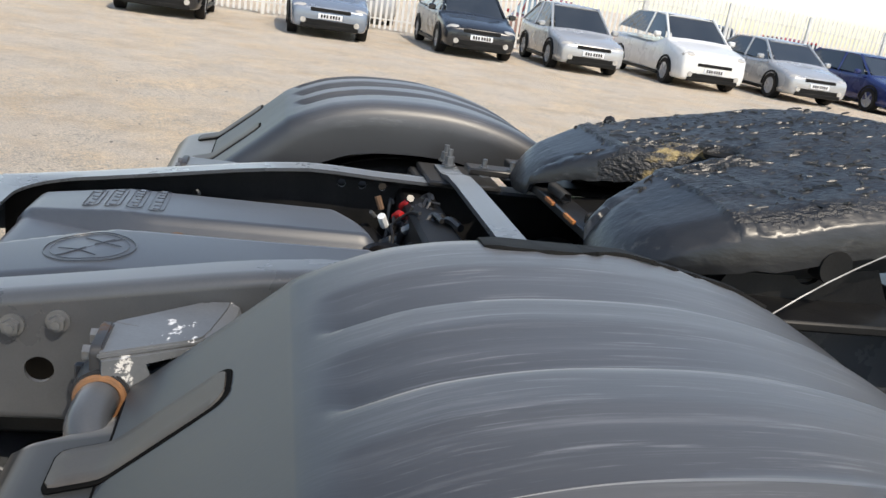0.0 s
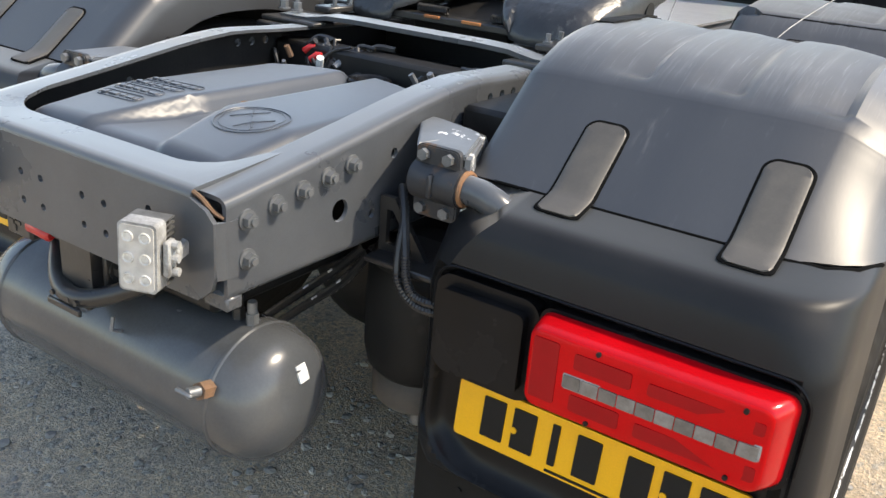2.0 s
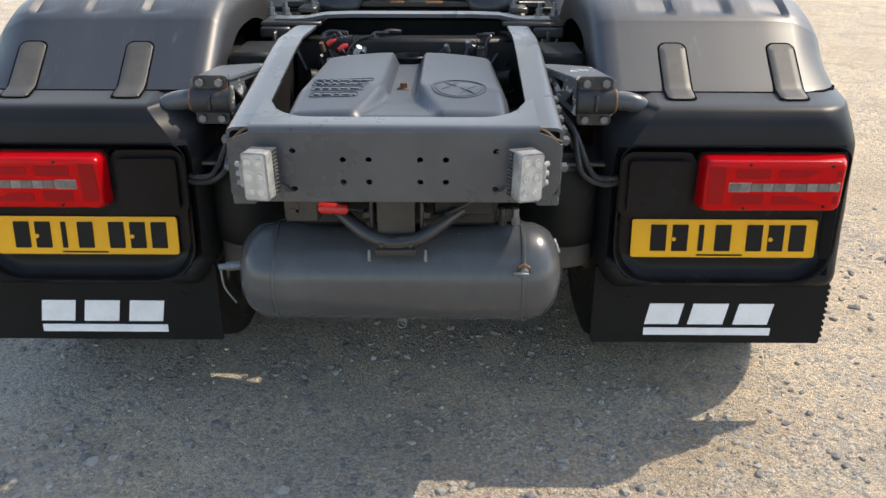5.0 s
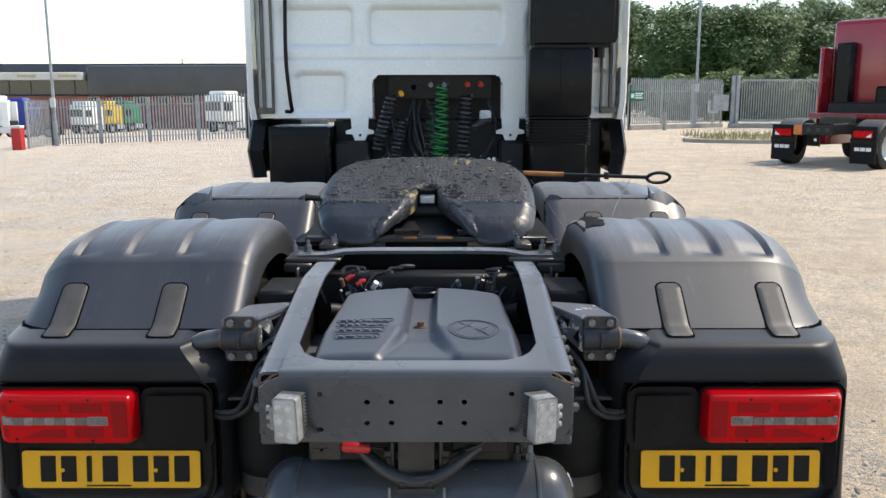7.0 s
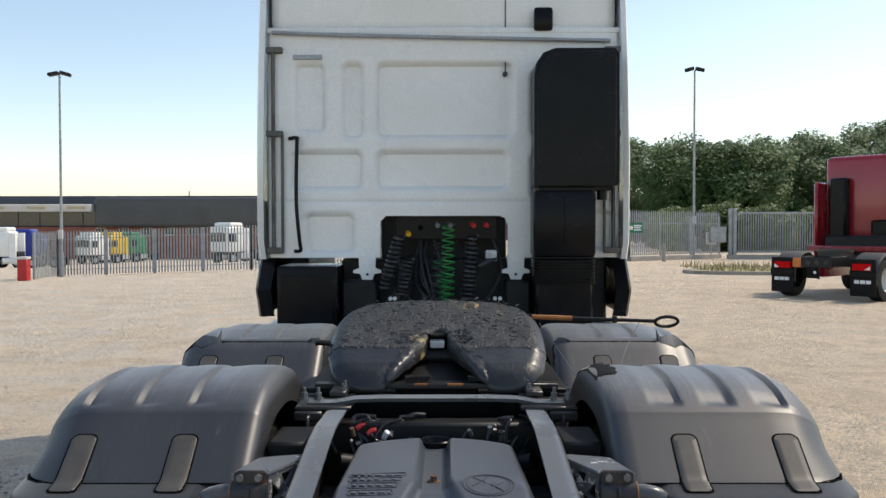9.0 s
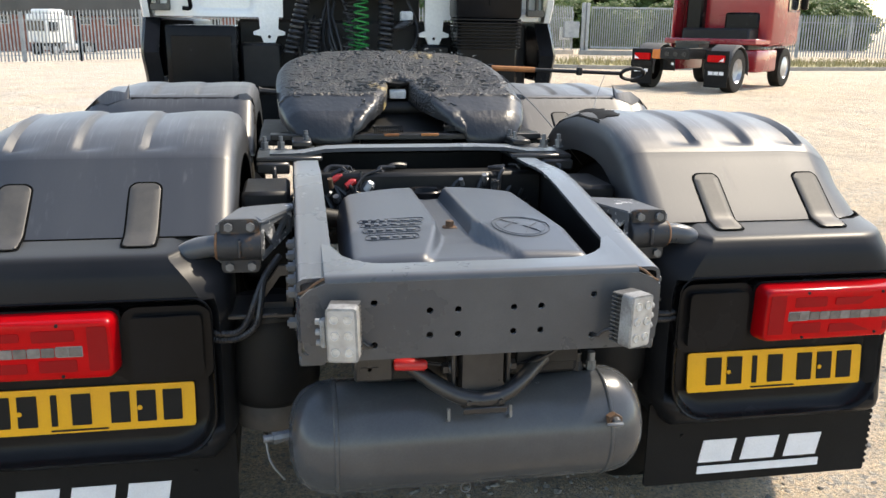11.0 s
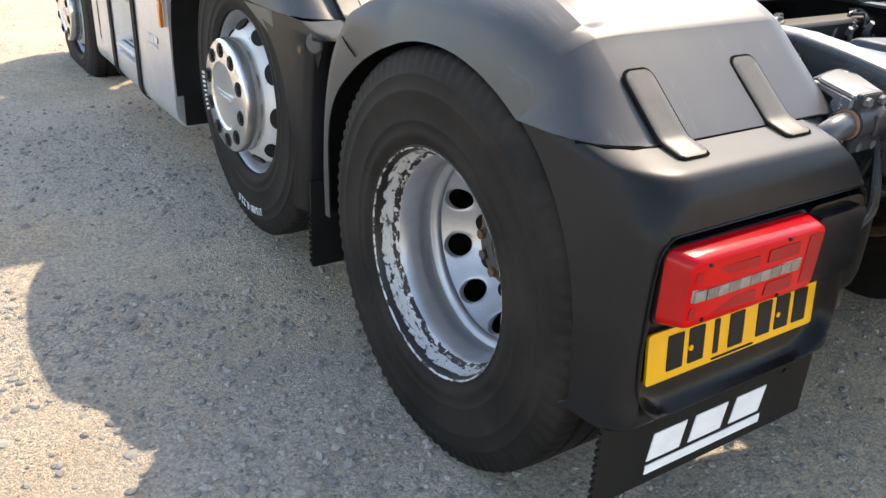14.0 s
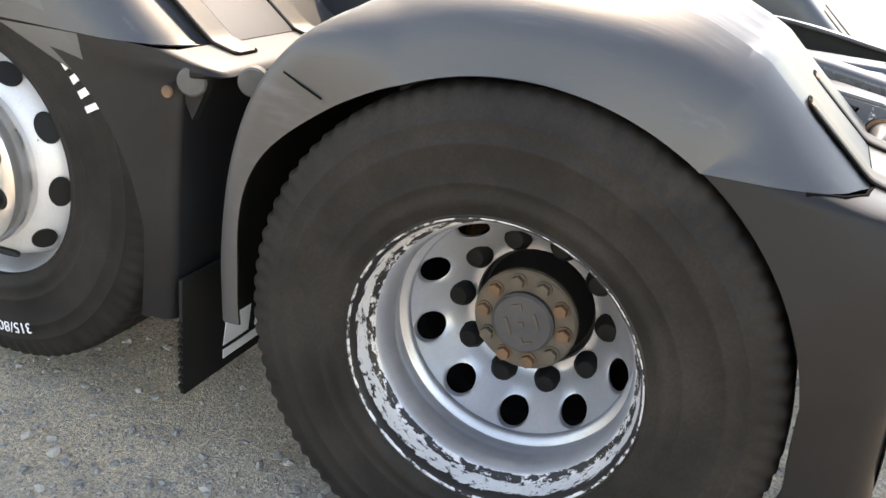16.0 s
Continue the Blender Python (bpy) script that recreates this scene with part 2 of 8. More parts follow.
GREASY = surface("greasy_lobe", (0.013, 0.0138, 0.0152), (0.026, 0.0272, 0.0292), 0.34, coarse=9, fine=70, bump=0.3, depth=0.004, spec=0.55, fleck=((0.07, 0.07, 0.07), 22, 0.60, 0.72, 0.5, 0), stretch=(1.0, 0.4, 1.0))
WHITE = surface("white_cab_paint", (0.82, 0.83, 0.80), (0.75, 0.75, 0.71), 0.25, coarse=1.3, fine=90, bump=0.02, coat=0.3)
ALU = surface("brushed_aluminium", (0.66, 0.67, 0.69), (0.56, 0.57, 0.60), 0.30, 0.65, coarse=2.5, fine=60, bump=0.04)
RED_LENS = surface("red_lens", (0.56, 0.003, 0.006), (0.48, 0.003, 0.005), 0.09, coarse=9, fine=500, bump=0.06, depth=0.0008, spec=0.14)
EDGE_RED = surface("lens_edge_red", (0.42, 0.003, 0.007), (0.34, 0.003, 0.006), 0.12, coarse=9, fine=400, bump=0.1, depth=0.001, spec=0.3)
DEEP_RED = surface("deep_red_lens", (0.33, 0.003, 0.007), (0.28, 0.003, 0.006), 0.2, coarse=5, fine=600, bump=0.25, depth=0.001, spec=0.2)
CLEAR_LENS = surface("clear_lens", (0.20, 0.185, 0.175), (0.12, 0.11, 0.10), 0.15, coarse=40, fine=200, bump=0.1, coat=0.6)
LED = surface("led_reflector", (0.58, 0.56, 0.52), (0.40, 0.39, 0.36), 0.12, coarse=60, fine=200, bump=0.1, coat=0.8)
SMOKED_LENS = surface("smoked_lens", (0.13, 0.118, 0.11), (0.08, 0.073, 0.07), 0.15, coarse=40, fine=200, bump=0.1, coat=0.6)
YELLOW = surface("yellow_plate", (0.80, 0.40, 0.004), (0.74, 0.365, 0.004), 0.35, coarse=4, fine=400, bump=0.05)
INK = surface("plate_ink", (0.012, 0.012, 0.012), (0.016, 0.016, 0.016), 0.4, coarse=4, fine=300, bump=0, spec=0.12)
PRINT = surface("white_print", (0.80, 0.81, 0.83), (0.72, 0.73, 0.75), 0.5, coarse=10, fine=300, bump=0.05)
CASTING = surface("lamp_casting", (0.32, 0.32, 0.31), (0.17, 0.165, 0.158), 0.55, coarse=30, fine=250, bump=0.2, grit=0.14)
LENS = surface("work_lamp_lens", (0.50, 0.48, 0.45), (0.33, 0.32, 0.30), 0.12, coarse=30, fine=120, bump=0.15, coat=0.8)
CABLE = surface("black_cable", (0.015, 0.015, 0.016), (0.03, 0.03, 0.031), 0.35, coarse=20, fine=200, bump=0.1)
GREEN_HOSE = surface("green_hose", (0.01, 0.24, 0.05), (0.01, 0.18, 0.04), 0.35, coarse=9, fine=200, bump=0.05)
RED_PAINT = surface("red_plastic", (0.5, 0.02, 0.02), (0.42, 0.02, 0.02), 0.35, coarse=9, fine=200, bump=0.05)
ORANGE = surface("orange_marker", (0.62, 0.17, 0.02), (0.5, 0.13, 0.02), 0.2, coarse=9, fine=200, bump=0.05, coat=0.5)
RUST_ROD = surface("rusty_rod", (0.45, 0.17, 0.05), (0.3, 0.11, 0.04), 0.75, coarse=15, fine=200, bump=0.2)
TAPE = surface("dirty_label", (0.8, 0.8, 0.78), (0.55, 0.56, 0.56), 0.5, coarse=30, fine=200, bump=0.05)
GALV = surface("galvanised_steel", (0.36, 0.38, 0.39), (0.28, 0.30, 0.31), 0.5, 0.5, coarse=3, fine=60, bump=0.05, grit=0.14)
GLASS = surface("tinted_glass", (0.02, 0.025, 0.03), (0.03, 0.035, 0.04), 0.06, coarse=2, fine=10, bump=0, coat=0.5)


# ---- building helpers ----
def part(name, bm, mat, parent=None, label="", angle=38):
    """Links a bmesh as one mesh object under a thing or a part."""
    bmesh.ops.recalc_face_normals(bm, faces=bm.faces)
    me = bpy.data.meshes.new(name)
    bm.to_mesh(me)
    bm.free()
    for m in mat if isinstance(mat, (list, tuple)) else [mat]:
        me.materials.append(m)
    me.shade_smooth()
    me.set_sharp_from_angle(angle=radians(angle))
    ob = new(name, me)
    if parent:
        ob.parent = parent
    if label:
        tagged(ob, label)
    return ob


def thing(name, label, category, group="", at=None):
    """An empty at the base of a thing, for its parts."""
    ob = new(name)
    ob.empty_display_size = 0.2
    if at:
        ob.matrix_basis = at
    return tagged(ob, label, category, group)


def B():
    return bmesh.new()


def box(bm, lo, hi, bev=0.0, m=None, seg=1):
    c = [(a + b) / 2 for a, b in zip(lo, hi)]
    s = [abs(b - a) for a, b in zip(lo, hi)]
    mat = Matrix.Translation(c) @ Matrix.Diagonal((*s, 1))
    vs = bmesh.ops.create_cube(bm, size=1, matrix=(m @ mat) if m else mat)["verts"]
    if bev:
        es = list({e for v in vs for e in v.link_edges})
        bmesh.ops.bevel(bm, geom=es, offset=bev, segments=seg, affect="EDGES", profile=0.5)
    return bm


def aim(a, b):
    d = Vector(b) - Vector(a)
    return Matrix.Translation(a) @ d.to_track_quat("Z", "Y").to_matrix().to_4x4(), d.length


def cyl(bm, a, b, r, n=16, r2=None):
    m, d = aim(a, b)
    bmesh.ops.create_cone(bm, cap_ends=True, segments=n, radius1=r, radius2=r if r2 is None else r2, depth=d, matrix=m @ Matrix.Translation((0, 0, d / 2)))
    return bm


def lathe(bm, prof, n=48, m=None, close=False):
    """Turns a profile of (radius, height) round z."""
    m = m or Matrix()
    rings = []
    for r, h in prof:
        if r < 1e-6:
            rings.append([bm.verts.new(m @ Vector((0, 0, h)))])
        else:
            rings.append([bm.verts.new(m @ Vector((r * math.cos(2 * math.pi * i / n), r * math.sin(2 * math.pi * i / n), h))) for i in range(n)])
    pairs = list(zip(rings, rings[1:])) + ([(rings[-1], rings[0])] if close else [])
    for p, q in pairs:
        for i in range(n):
            j = (i + 1) % n
            if len(p) == 1 and len(q) == 1:
                continue
            if len(p) == 1:
                bm.faces.new((p[0], q[j], q[i]))
            elif len(q) == 1:
                bm.faces.new((p[i], p[j], q[0]))
            else:
                bm.faces.new((p[i], p[j], q[j], q[i]))
    return bm


def tube(bm, pts, r, n=8):
    """A round bar along points; r may be a list."""
    pts = [Vector(p) for p in pts]
    rs = r if isinstance(r, (list, tuple)) else [r] * len(pts)
    rings, up = [], None
    for i, p in enumerate(pts):
        d = (pts[min(i + 1, len(pts) - 1)] - pts[max(i - 1, 0)]).normalized()
        if up is None:
            up = d.orthogonal().normalized()
        up = (up - d * up.dot(d)).normalized()
        side = d.cross(up)
        rings.append([bm.verts.new(p + rs[i] * (up * math.cos(2 * math.pi * j / n) + side * math.sin(2 * math.pi * j / n))) for j in range(n)])
    for p, q in zip(rings, rings[1:]):
        for j in range(n):
            bm.faces.new((p[j], p[(j + 1) % n], q[(j + 1) % n], q[j]))
    bm.faces.new(rings[0][::-1]), bm.faces.new(rings[-1])
    return bm


def smooth_path(pts, n=8):
    """A Catmull-Rom line through points."""
    pts = [Vector(p) for p in pts]
    e = [pts[0] * 2 - pts[1]] + pts + [pts[-1] * 2 - pts[-2]]
    out = []
    for i in range(1, len(e) - 2):
        a, b, c, d = e[i - 1:i + 3]
        for j in range(n):
            t = j / n
            out.append(0.5 * (2 * b + (c - a) * t + (2 * a - 5 * b + 4 * c - d) * t * t + (3 * b - a - 3 * c + d) * t ** 3))
    return out + [pts[-1]]


def sheet(bm, rows):
    """Quads over a grid of points."""
    vs = [[bm.verts.new(p) for p in r] for r in rows]
    fs = []
    for a, b in zip(vs, vs[1:]):
        for i in range(len(a) - 1):
            fs.append(bm.faces.new((a[i], a[i + 1], b[i + 1], b[i])))
    return fs


def thicken(bm, t):
    bmesh.ops.recalc_face_normals(bm, faces=bm.faces)
    bmesh.ops.solidify(bm, geom=list(bm.faces), thickness=t)
    return bm


def plate(bm, outline, holes, m, t):
    """A flat plate of thickness t from an outline in x, y with holes, at the pose m."""
    edges = []
    for loop in [outline, *holes]:
        vs = [bm.verts.new((x, y, 0)) for x, y in loop]
        edges += [bm.edges.new((vs[i], vs[(i + 1) % len(vs)])) for i in range(len(vs))]
    fs = [g for g in bmesh.ops.triangle_fill(bm, use_beauty=True, use_dissolve=False, edges=edges)["geom"] if isinstance(g, bmesh.types.BMFace)]
    ext = bmesh.ops.extrude_face_region(bm, geom=fs)["geom"]
    top = [g for g in ext if isinstance(g, bmesh.types.BMVert)]
    bmesh.ops.translate(bm, vec=(0, 0, t), verts=top)
    allv = set(top) | {v for f in fs for v in f.verts}
    bmesh.ops.transform(bm, matrix=m, verts=list(allv))
    return bm


def circle(x, y, r, n=16, ry=None):
    return [(x + r * math.cos(2 * math.pi * i / n), y + (ry or r) * math.sin(2 * math.pi * i / n)) for i in range(n)]


def rounded(x0, x1, y0, y1, r, n=4):
    out = []
    for cx, cy, a in ((x1 - r, y1 - r, 0), (x0 + r, y1 - r, 90), (x0 + r, y0 + r, 180), (x1 - r, y0 + r, 270)):
        for i in range(n + 1):
            w = radians(a + 90 * i / n)
            out.append((cx + r * math.cos(w), cy + r * math.sin(w)))
    return out


def hexnut(bm, a, d, r=0.012, h=0.012, washer=True, stud=0.0):
    """A nut on a washer at a, pointing along d, with the bolt's end."""
    a, d = Vector(a), Vector(d).normalized()
    if washer:
        cyl(bm, a, a + d * 0.004, r * 1.6, 18)
    cyl(bm, a, a + d * (h + 0.004), r * 1.15, 6)
    if stud:
        cyl(bm, a, a + d * (h + stud), r * 0.6, 10)
    return bm


def bump01(v, a, b, s):
    """1 between a and b, falling to 0 over s."""
    def st(x):
        x = min(1, max(0, x))
        return x * x * (3 - 2 * x)
    return st((v - a) / s + 0.5) * st((b - v) / s + 0.5)


# poses that look rearwards (XZ plane of the chassis) and sideways (YZ plane)
REAR = Matrix(((1, 0, 0, 0), (0, 0, 1, 0), (0, 1, 0, 0), (0, 0, 0, 1)))
SIDE = Matrix(((0, 0, 1, 0), (1, 0, 0, 0), (0, 1, 0, 0), (0, 0, 0, 1)))


# ---- the yard ----
def ground_material():
    m = bpy.data.materials.new("packed_gravel")
    m.use_nodes = True
    n, k = m.node_tree.nodes, m.node_tree.links
    p = n["Principled BSDF"]
    co = n.new("ShaderNodeTexCoord").outputs["Object"]

    def noise_tex(scale, detail=5, rough=0.6):
        t = n.new("ShaderNodeTexNoise")
        t.inputs["Scale"].default_value, t.inputs["Detail"].default_value, t.inputs["Roughness"].default_value = scale, detail, rough
        k.new(co, t.inputs["Vector"])
        return t.outputs["Fac"]

    def ranged(v, lo, hi, a=0.0, b=1.0):
        r = n.new("ShaderNodeMapRange")
        for s, q in zip(("From Min", "From Max", "To Min", "To Max"), (lo, hi, a, b)):
            r.inputs[s].default_value = q
        k.new(v, r.inputs["Value"])
        return r.outputs[0]

    def mixed(f, a, b):
        x = n.new("ShaderNodeMix")
        x.data_type = "RGBA"
        k.new(f, x.inputs[0])
        for s, v in ((6, a), (7, b)):
            if isinstance(v, tuple):
                x.inputs[s].default_value = (*v, 1)
            else:
                k.new(v, x.inputs[s])
        return x.outputs[2]

    def cells(scale, spread):
        v = n.new("ShaderNodeTexVoronoi")
        v.inputs["Scale"].default_value, v.inputs["Randomness"].default_value = scale, 1.0
        k.new(co, v.inputs["Vector"])
        return v

    patch, mid, dust = noise_tex(0.35, 6), noise_tex(2.3, 7, 0.7), noise_tex(14, 6, 0.7)
    pebbles, chips = cells(46, 1), cells(115, 1)
    base = mixed(ranged(patch, 0.38, 0.62), (0.78, 0.615, 0.425), (0.645, 0.50, 0.34))
    base = mixed(ranged(mid, 0.46, 0.62, 0, 0.9), base, (0.635, 0.52, 0.39))
    base = mixed(ranged(dust, 0.42, 0.72, 0, 0.7), base, (0.80, 0.655, 0.47))
    base = mixed(ranged(noise_tex(1.7, 7, 0.7), 0.52, 0.64, 0, 0.8), base, (0.43, 0.335, 0.24))
    base = mixed(ranged(noise_tex(8.5, 6, 0.7), 0.50, 0.62, 0, 0.75), base, (0.49, 0.41, 0.325))
    base = mixed(ranged(noise_tex(0.75, 9, 0.74), 0.50, 0.60, 0, 0.65), base, (0.50, 0.385, 0.265))
    hue = n.new("ShaderNodeSeparateColor")
    k.new(pebbles.outputs["Color"], hue.inputs[0])
    # greyer patches that grow stronger towards negative x
    sep = n.new("ShaderNodeSeparateXYZ")
    k.new(co, sep.inputs[0])
    spot = n.new("ShaderNodeMath")
    spot.operation = "MULTIPLY"
    k.new(ranged(sep.outputs[0], 0.6, -1.2), spot.inputs[0]), k.new(ranged(noise_tex(0.9, 7, 0.65), 0.40, 0.58, 0.0, 0.65), spot.inputs[1])
    base = mixed(spot.outputs[0], base, (0.62, 0.57, 0.51))
    stone = mixed(hue.outputs[0], (0.33, 0.305, 0.27), (0.64, 0.565, 0.47))
    drift = ranged(noise_tex(1.1, 6, 0.65), 0.40, 0.62)
    pick = n.new("ShaderNodeMath")
    pick.operation = "MULTIPLY"
    k.new(hue.outputs[1], pick.inputs[0]), k.new(ranged(drift, 0, 1, 0.68, 1.25), pick.inputs[1])
    shown = ranged(pick.outputs[0], 0.78, 0.82)
    base = mixed(shown, base, stone)
    hue2 = n.new("ShaderNodeSeparateColor")
    k.new(chips.outputs["Color"], hue2.inputs[0])
    base = mixed(ranged(hue2.outputs[1], 0.45, 0.75, 0, 0.6), base, mixed(hue2.outputs[0], (0.36, 0.31, 0.25), (0.78, 0.66, 0.52)))
    # shade in the crevices between chips, painted into the colour
    base = mixed(ranged(chips.outputs["Distance"], 0.48, 0.85, 0, 0.35), base, (0.34, 0.275, 0.205))
    crumb = noise_tex(75, 8, 0.75)
    grit = n.new("ShaderNodeVectorMath")
    grit.operation = "SCALE"
    k.new(base, grit.inputs[0]), k.new(ranged(crumb, 0.34, 0.66, 0.70, 1.50), grit.inputs["Scale"])
    k.new(grit.outputs[0], p.inputs["Base Color"])
    p.inputs["Roughness"].default_value = 0.93
    p.inputs["Specular IOR Level"].default_value = 0.25
    add = n.new("ShaderNodeMath")
    add.operation = "MULTIPLY_ADD"
    h1 = n.new("ShaderNodeMath")
    h1.operation = "MULTIPLY"
    k.new(ranged(pebbles.outputs["Distance"], 0.0, 0.6, 1, 0), h1.inputs[0]), k.new(shown, h1.inputs[1])
    k.new(ranged(chips.outputs["Distance"], 0.0, 0.6, 1, 0), add.inputs[0])
    add.inputs[1].default_value = 0.4
    k.new(h1.outputs[0], add.inputs[2])
    add2 = n.new("ShaderNodeMath")
    add2.operation = "MULTIPLY_ADD"
    k.new(dust, add2.inputs[0])
    add2.inputs[1].default_value = 1.2
    k.new(add.outputs[0], add2.inputs[2])
    bp = n.new("ShaderNodeBump")
    bp.inputs["Strength"].default_value, bp.inputs["Distance"].default_value = 1.0, 0.016
    add3 = n.new("ShaderNodeMath")
    add3.operation = "MULTIPLY_ADD"
    k.new(crumb, add3.inputs[0])
    add3.inputs[1].default_value = 1.6
    k.new(add2.outputs[0], add3.inputs[2])
    k.new(add3.outputs[0], bp.inputs["Height"])
    k.new(bp.outputs[0], p.inputs["Normal"])
    return m


GRAVEL = ground_material()


def ground_height(x, y):
    near = 1 / (1 + ((x * x + y * y) / 900))
    v = Vector((x, y, 0))
    q = min(1, max(0, (y - 14) / 22))
    dip = -0.032 * min(28, max(0, 3 - x)) * q * q * (3 - 2 * q)
    far = min(1, max(0, (y - 46) / 50))
    dip -= 1.6 * min(1, max(0, (3 - x) / 28)) * far * far * (3 - 2 * far)
    return dip + near * (0.012 * noise.noise(v * 0.7) + 0.006 * noise.noise(v * 2.6) + 0.003 * noise.noise(v * 7))


def build_ground():
    def axis(c, fine, reach):
        out, s = [], fine
        v = 0.0
        while v < reach:
            out.append(v)
            s = fine if v < 4.5 else s * 1.16
            v += s
        out.append(reach)
        return [c - a for a in out[:0:-1]] + [c + a for a in out]
    xs, ys = axis(-0.6, 0.06, 1500), axis(0.6, 0.06, 1500)
    bm = B()
    sheet(bm, [[(x, y, ground_height(x, y)) for x in xs] for y in ys])
    return tagged(part("ground", bm, GRAVEL, angle=180), "sunlit yard of packed pale gravel and dust", "ground", kind="structure")


build_ground()


def build_stones():
    """Loose stones on the yard, more of them round the truck."""
    rnd = random.Random(5)
    verts, faces = [], []
    proto = bmesh.new()
    bmesh.ops.create_icosphere(proto, subdivisions=1, radius=1)
    pv, pf = [v.co.copy() for v in proto.verts], [[v.index for v in f.verts] for f in proto.faces]
    proto.free()
    for i in range(40000):
        if i < 36000:
            x, y = rnd.uniform(-3.6, 2.6), rnd.uniform(-1.2, 4.2)
        else:
            x, y = rnd.uniform(-9, 5), rnd.uniform(-1.5, 14)
        if noise.noise(Vector((x * 1.1, y * 1.1, 3))) < rnd.uniform(-0.35, 0.35):
            continue
        if x > 1.25 and rnd.random() < 0.92:
            continue
        s = 0.0032 + 0.016 * rnd.random() ** 4
        q = Euler([rnd.uniform(0, 6.28) for _ in range(3)]).to_matrix()
        fl = Matrix.Diagonal((1, rnd.uniform(0.6, 1), rnd.uniform(0.4, 0.75)))
        turn = Euler((0, 0, rnd.uniform(0, 6.28))).to_matrix()
        o = len(verts)
        z = ground_height(x, y) + s * 0.12
        for c in pv:
            c2 = turn @ (fl @ (q @ c)) * s * rnd.uniform(0.62, 1.2)
            verts.append((x + c2.x, y + c2.y, z + c2.z))
        faces += [[a + o for a in f] for f in pf]
    heaps = [(-1.05, -0.28, 0.35), (-1.9, 0.1, 0.5), (-1.5, 0.75, 0.4), (-2.3, 0.9, 0.5), (-0.75, -0.75, 0.4), (-2.0, -0.6, 0.6), (-1.7, 1.6, 0.4), (-0.2, -0.5, 0.5), (1.6, -0.2, 0.5), (1.9, 0.9, 0.6)]
    for hx, hy, hr in heaps:
        for i in range(110):
            x, y = hx + rnd.gauss(0, hr * 0.5), hy + rnd.gauss(0, hr * 0.32)
            s = 0.005 + 0.019 * rnd.random() ** 2.5
            q = Euler([rnd.uniform(0, 6.28) for _ in range(3)]).to_matrix()
            fl = Matrix.Diagonal((1, rnd.uniform(0.6, 1), rnd.uniform(0.4, 0.7)))
            turn = Euler((0, 0, rnd.uniform(0, 6.28))).to_matrix()
            o = len(verts)
            z = ground_height(x, y) + s * 0.1
            for c in pv:
                c2 = turn @ (fl @ (q @ c)) * s * rnd.uniform(0.62, 1.2)
                verts.append((x + c2.x, y + c2.y, z + c2.z))
            faces += [[a + o for a in f] for f in pf]
    # fine crumbs round the truck
    for i in range(42000):
        x, y = (rnd.uniform(-3.2, -0.1), rnd.uniform(-1.1, 1.9)) if i < 32000 else (rnd.uniform(-0.2, 2.4), rnd.uniform(-0.9, 1.4))
        if noise.noise(Vector((x * 1.7, y * 1.7, 9))) < rnd.uniform(-0.5, 0.3):
            continue
        s, z, a = 0.0012 + 0.0034 * rnd.random() ** 2, ground_height(x, y), rnd.uniform(0, 6.28)
        o = len(verts)
        for k in range(4):
            w = a + 1.57 * k + rnd.uniform(-0.5, 0.5)
            verts.append((x + s * math.cos(w), y + s * math.sin(w) * 0.75, z + s * rnd.uniform(-0.1, 0.35)))
        verts.append((x + s * rnd.uniform(-0.4, 0.4), y, z + s * rnd.uniform(0.5, 1.0)))
        faces += [[o, o + 1, o + 4], [o + 1, o + 2, o + 4], [o + 2, o + 3, o + 4], [o + 3, o, o + 4]]
    me = bpy.data.meshes.new("stones")
    me.from_pydata(verts, [], faces)
    m = bpy.data.materials.new("loose_stone")
    m.use_nodes = True
    n, k = m.node_tree.nodes, m.node_tree.links
    geo = n.new("ShaderNodeNewGeometry")
    ramp = n.new("ShaderNodeValToRGB")
    ramp.color_ramp.elements[0].color, ramp.color_ramp.elements[1].color = (0.165, 0.16, 0.152, 1), (0.37, 0.335, 0.29, 1)
    k.new(geo.outputs["Random Per Island"], ramp.inputs[0])
    k.new(ramp.outputs[0], n["Principled BSDF"].inputs["Base Color"])
    n["Principled BSDF"].inputs["Roughness"].default_value = 0.9
    me.materials.append(m)
    return tagged(new("stones", me), "loose grey and buff stones scattered over the gravel", "gravel", kind="stuff")


build_stones()


# ---- the tractor unit ----
truck = thing("tractor_unit", "dark grey three-axle tractor unit with a white cab, parked on gravel", "truck")
HUB_Y, HUB_Z = 0.640, 0.514
SPAN, LONG = 1.27, 1.14


def lerp_rows(rows, u):
    """Linear look-up in rows of (u, value, ...)."""
    for a, b in zip(rows, rows[1:]):
        if u <= b[0]:
            f = (u - a[0]) / (b[0] - a[0]) if b[0] > a[0] else 0
            return [p + (q - p) * max(0, f) for p, q in zip(a[1:], b[1:])]
    return list(rows[-1][1:])


# crown line of the rear fender's top shell, from the front tip over the wheel to the rear seam: y, z, depth of the outer skirt
CROWN = [(1.262, 0.42, 0.045), (1.268, 0.60, 0.05), (1.245, 0.80, 0.07), (1.18, 0.97, 0.10), (1.06, 1.095, 0.125), (0.90, 1.177, 0.14),
         (0.72, 1.216, 0.145), (0.54, 1.217, 0.145), (0.42, 1.199, 0.15), (0.345, 1.172, 0.16), (0.300, 1.150, 0.17), (0.284, 1.1405, 0.174), (0.276, 1.1335, 0.177), (0.255, 1.1147, 0.18), (0.172, 1.0425, 0.19), (0.092, 0.9745, 0.20)]
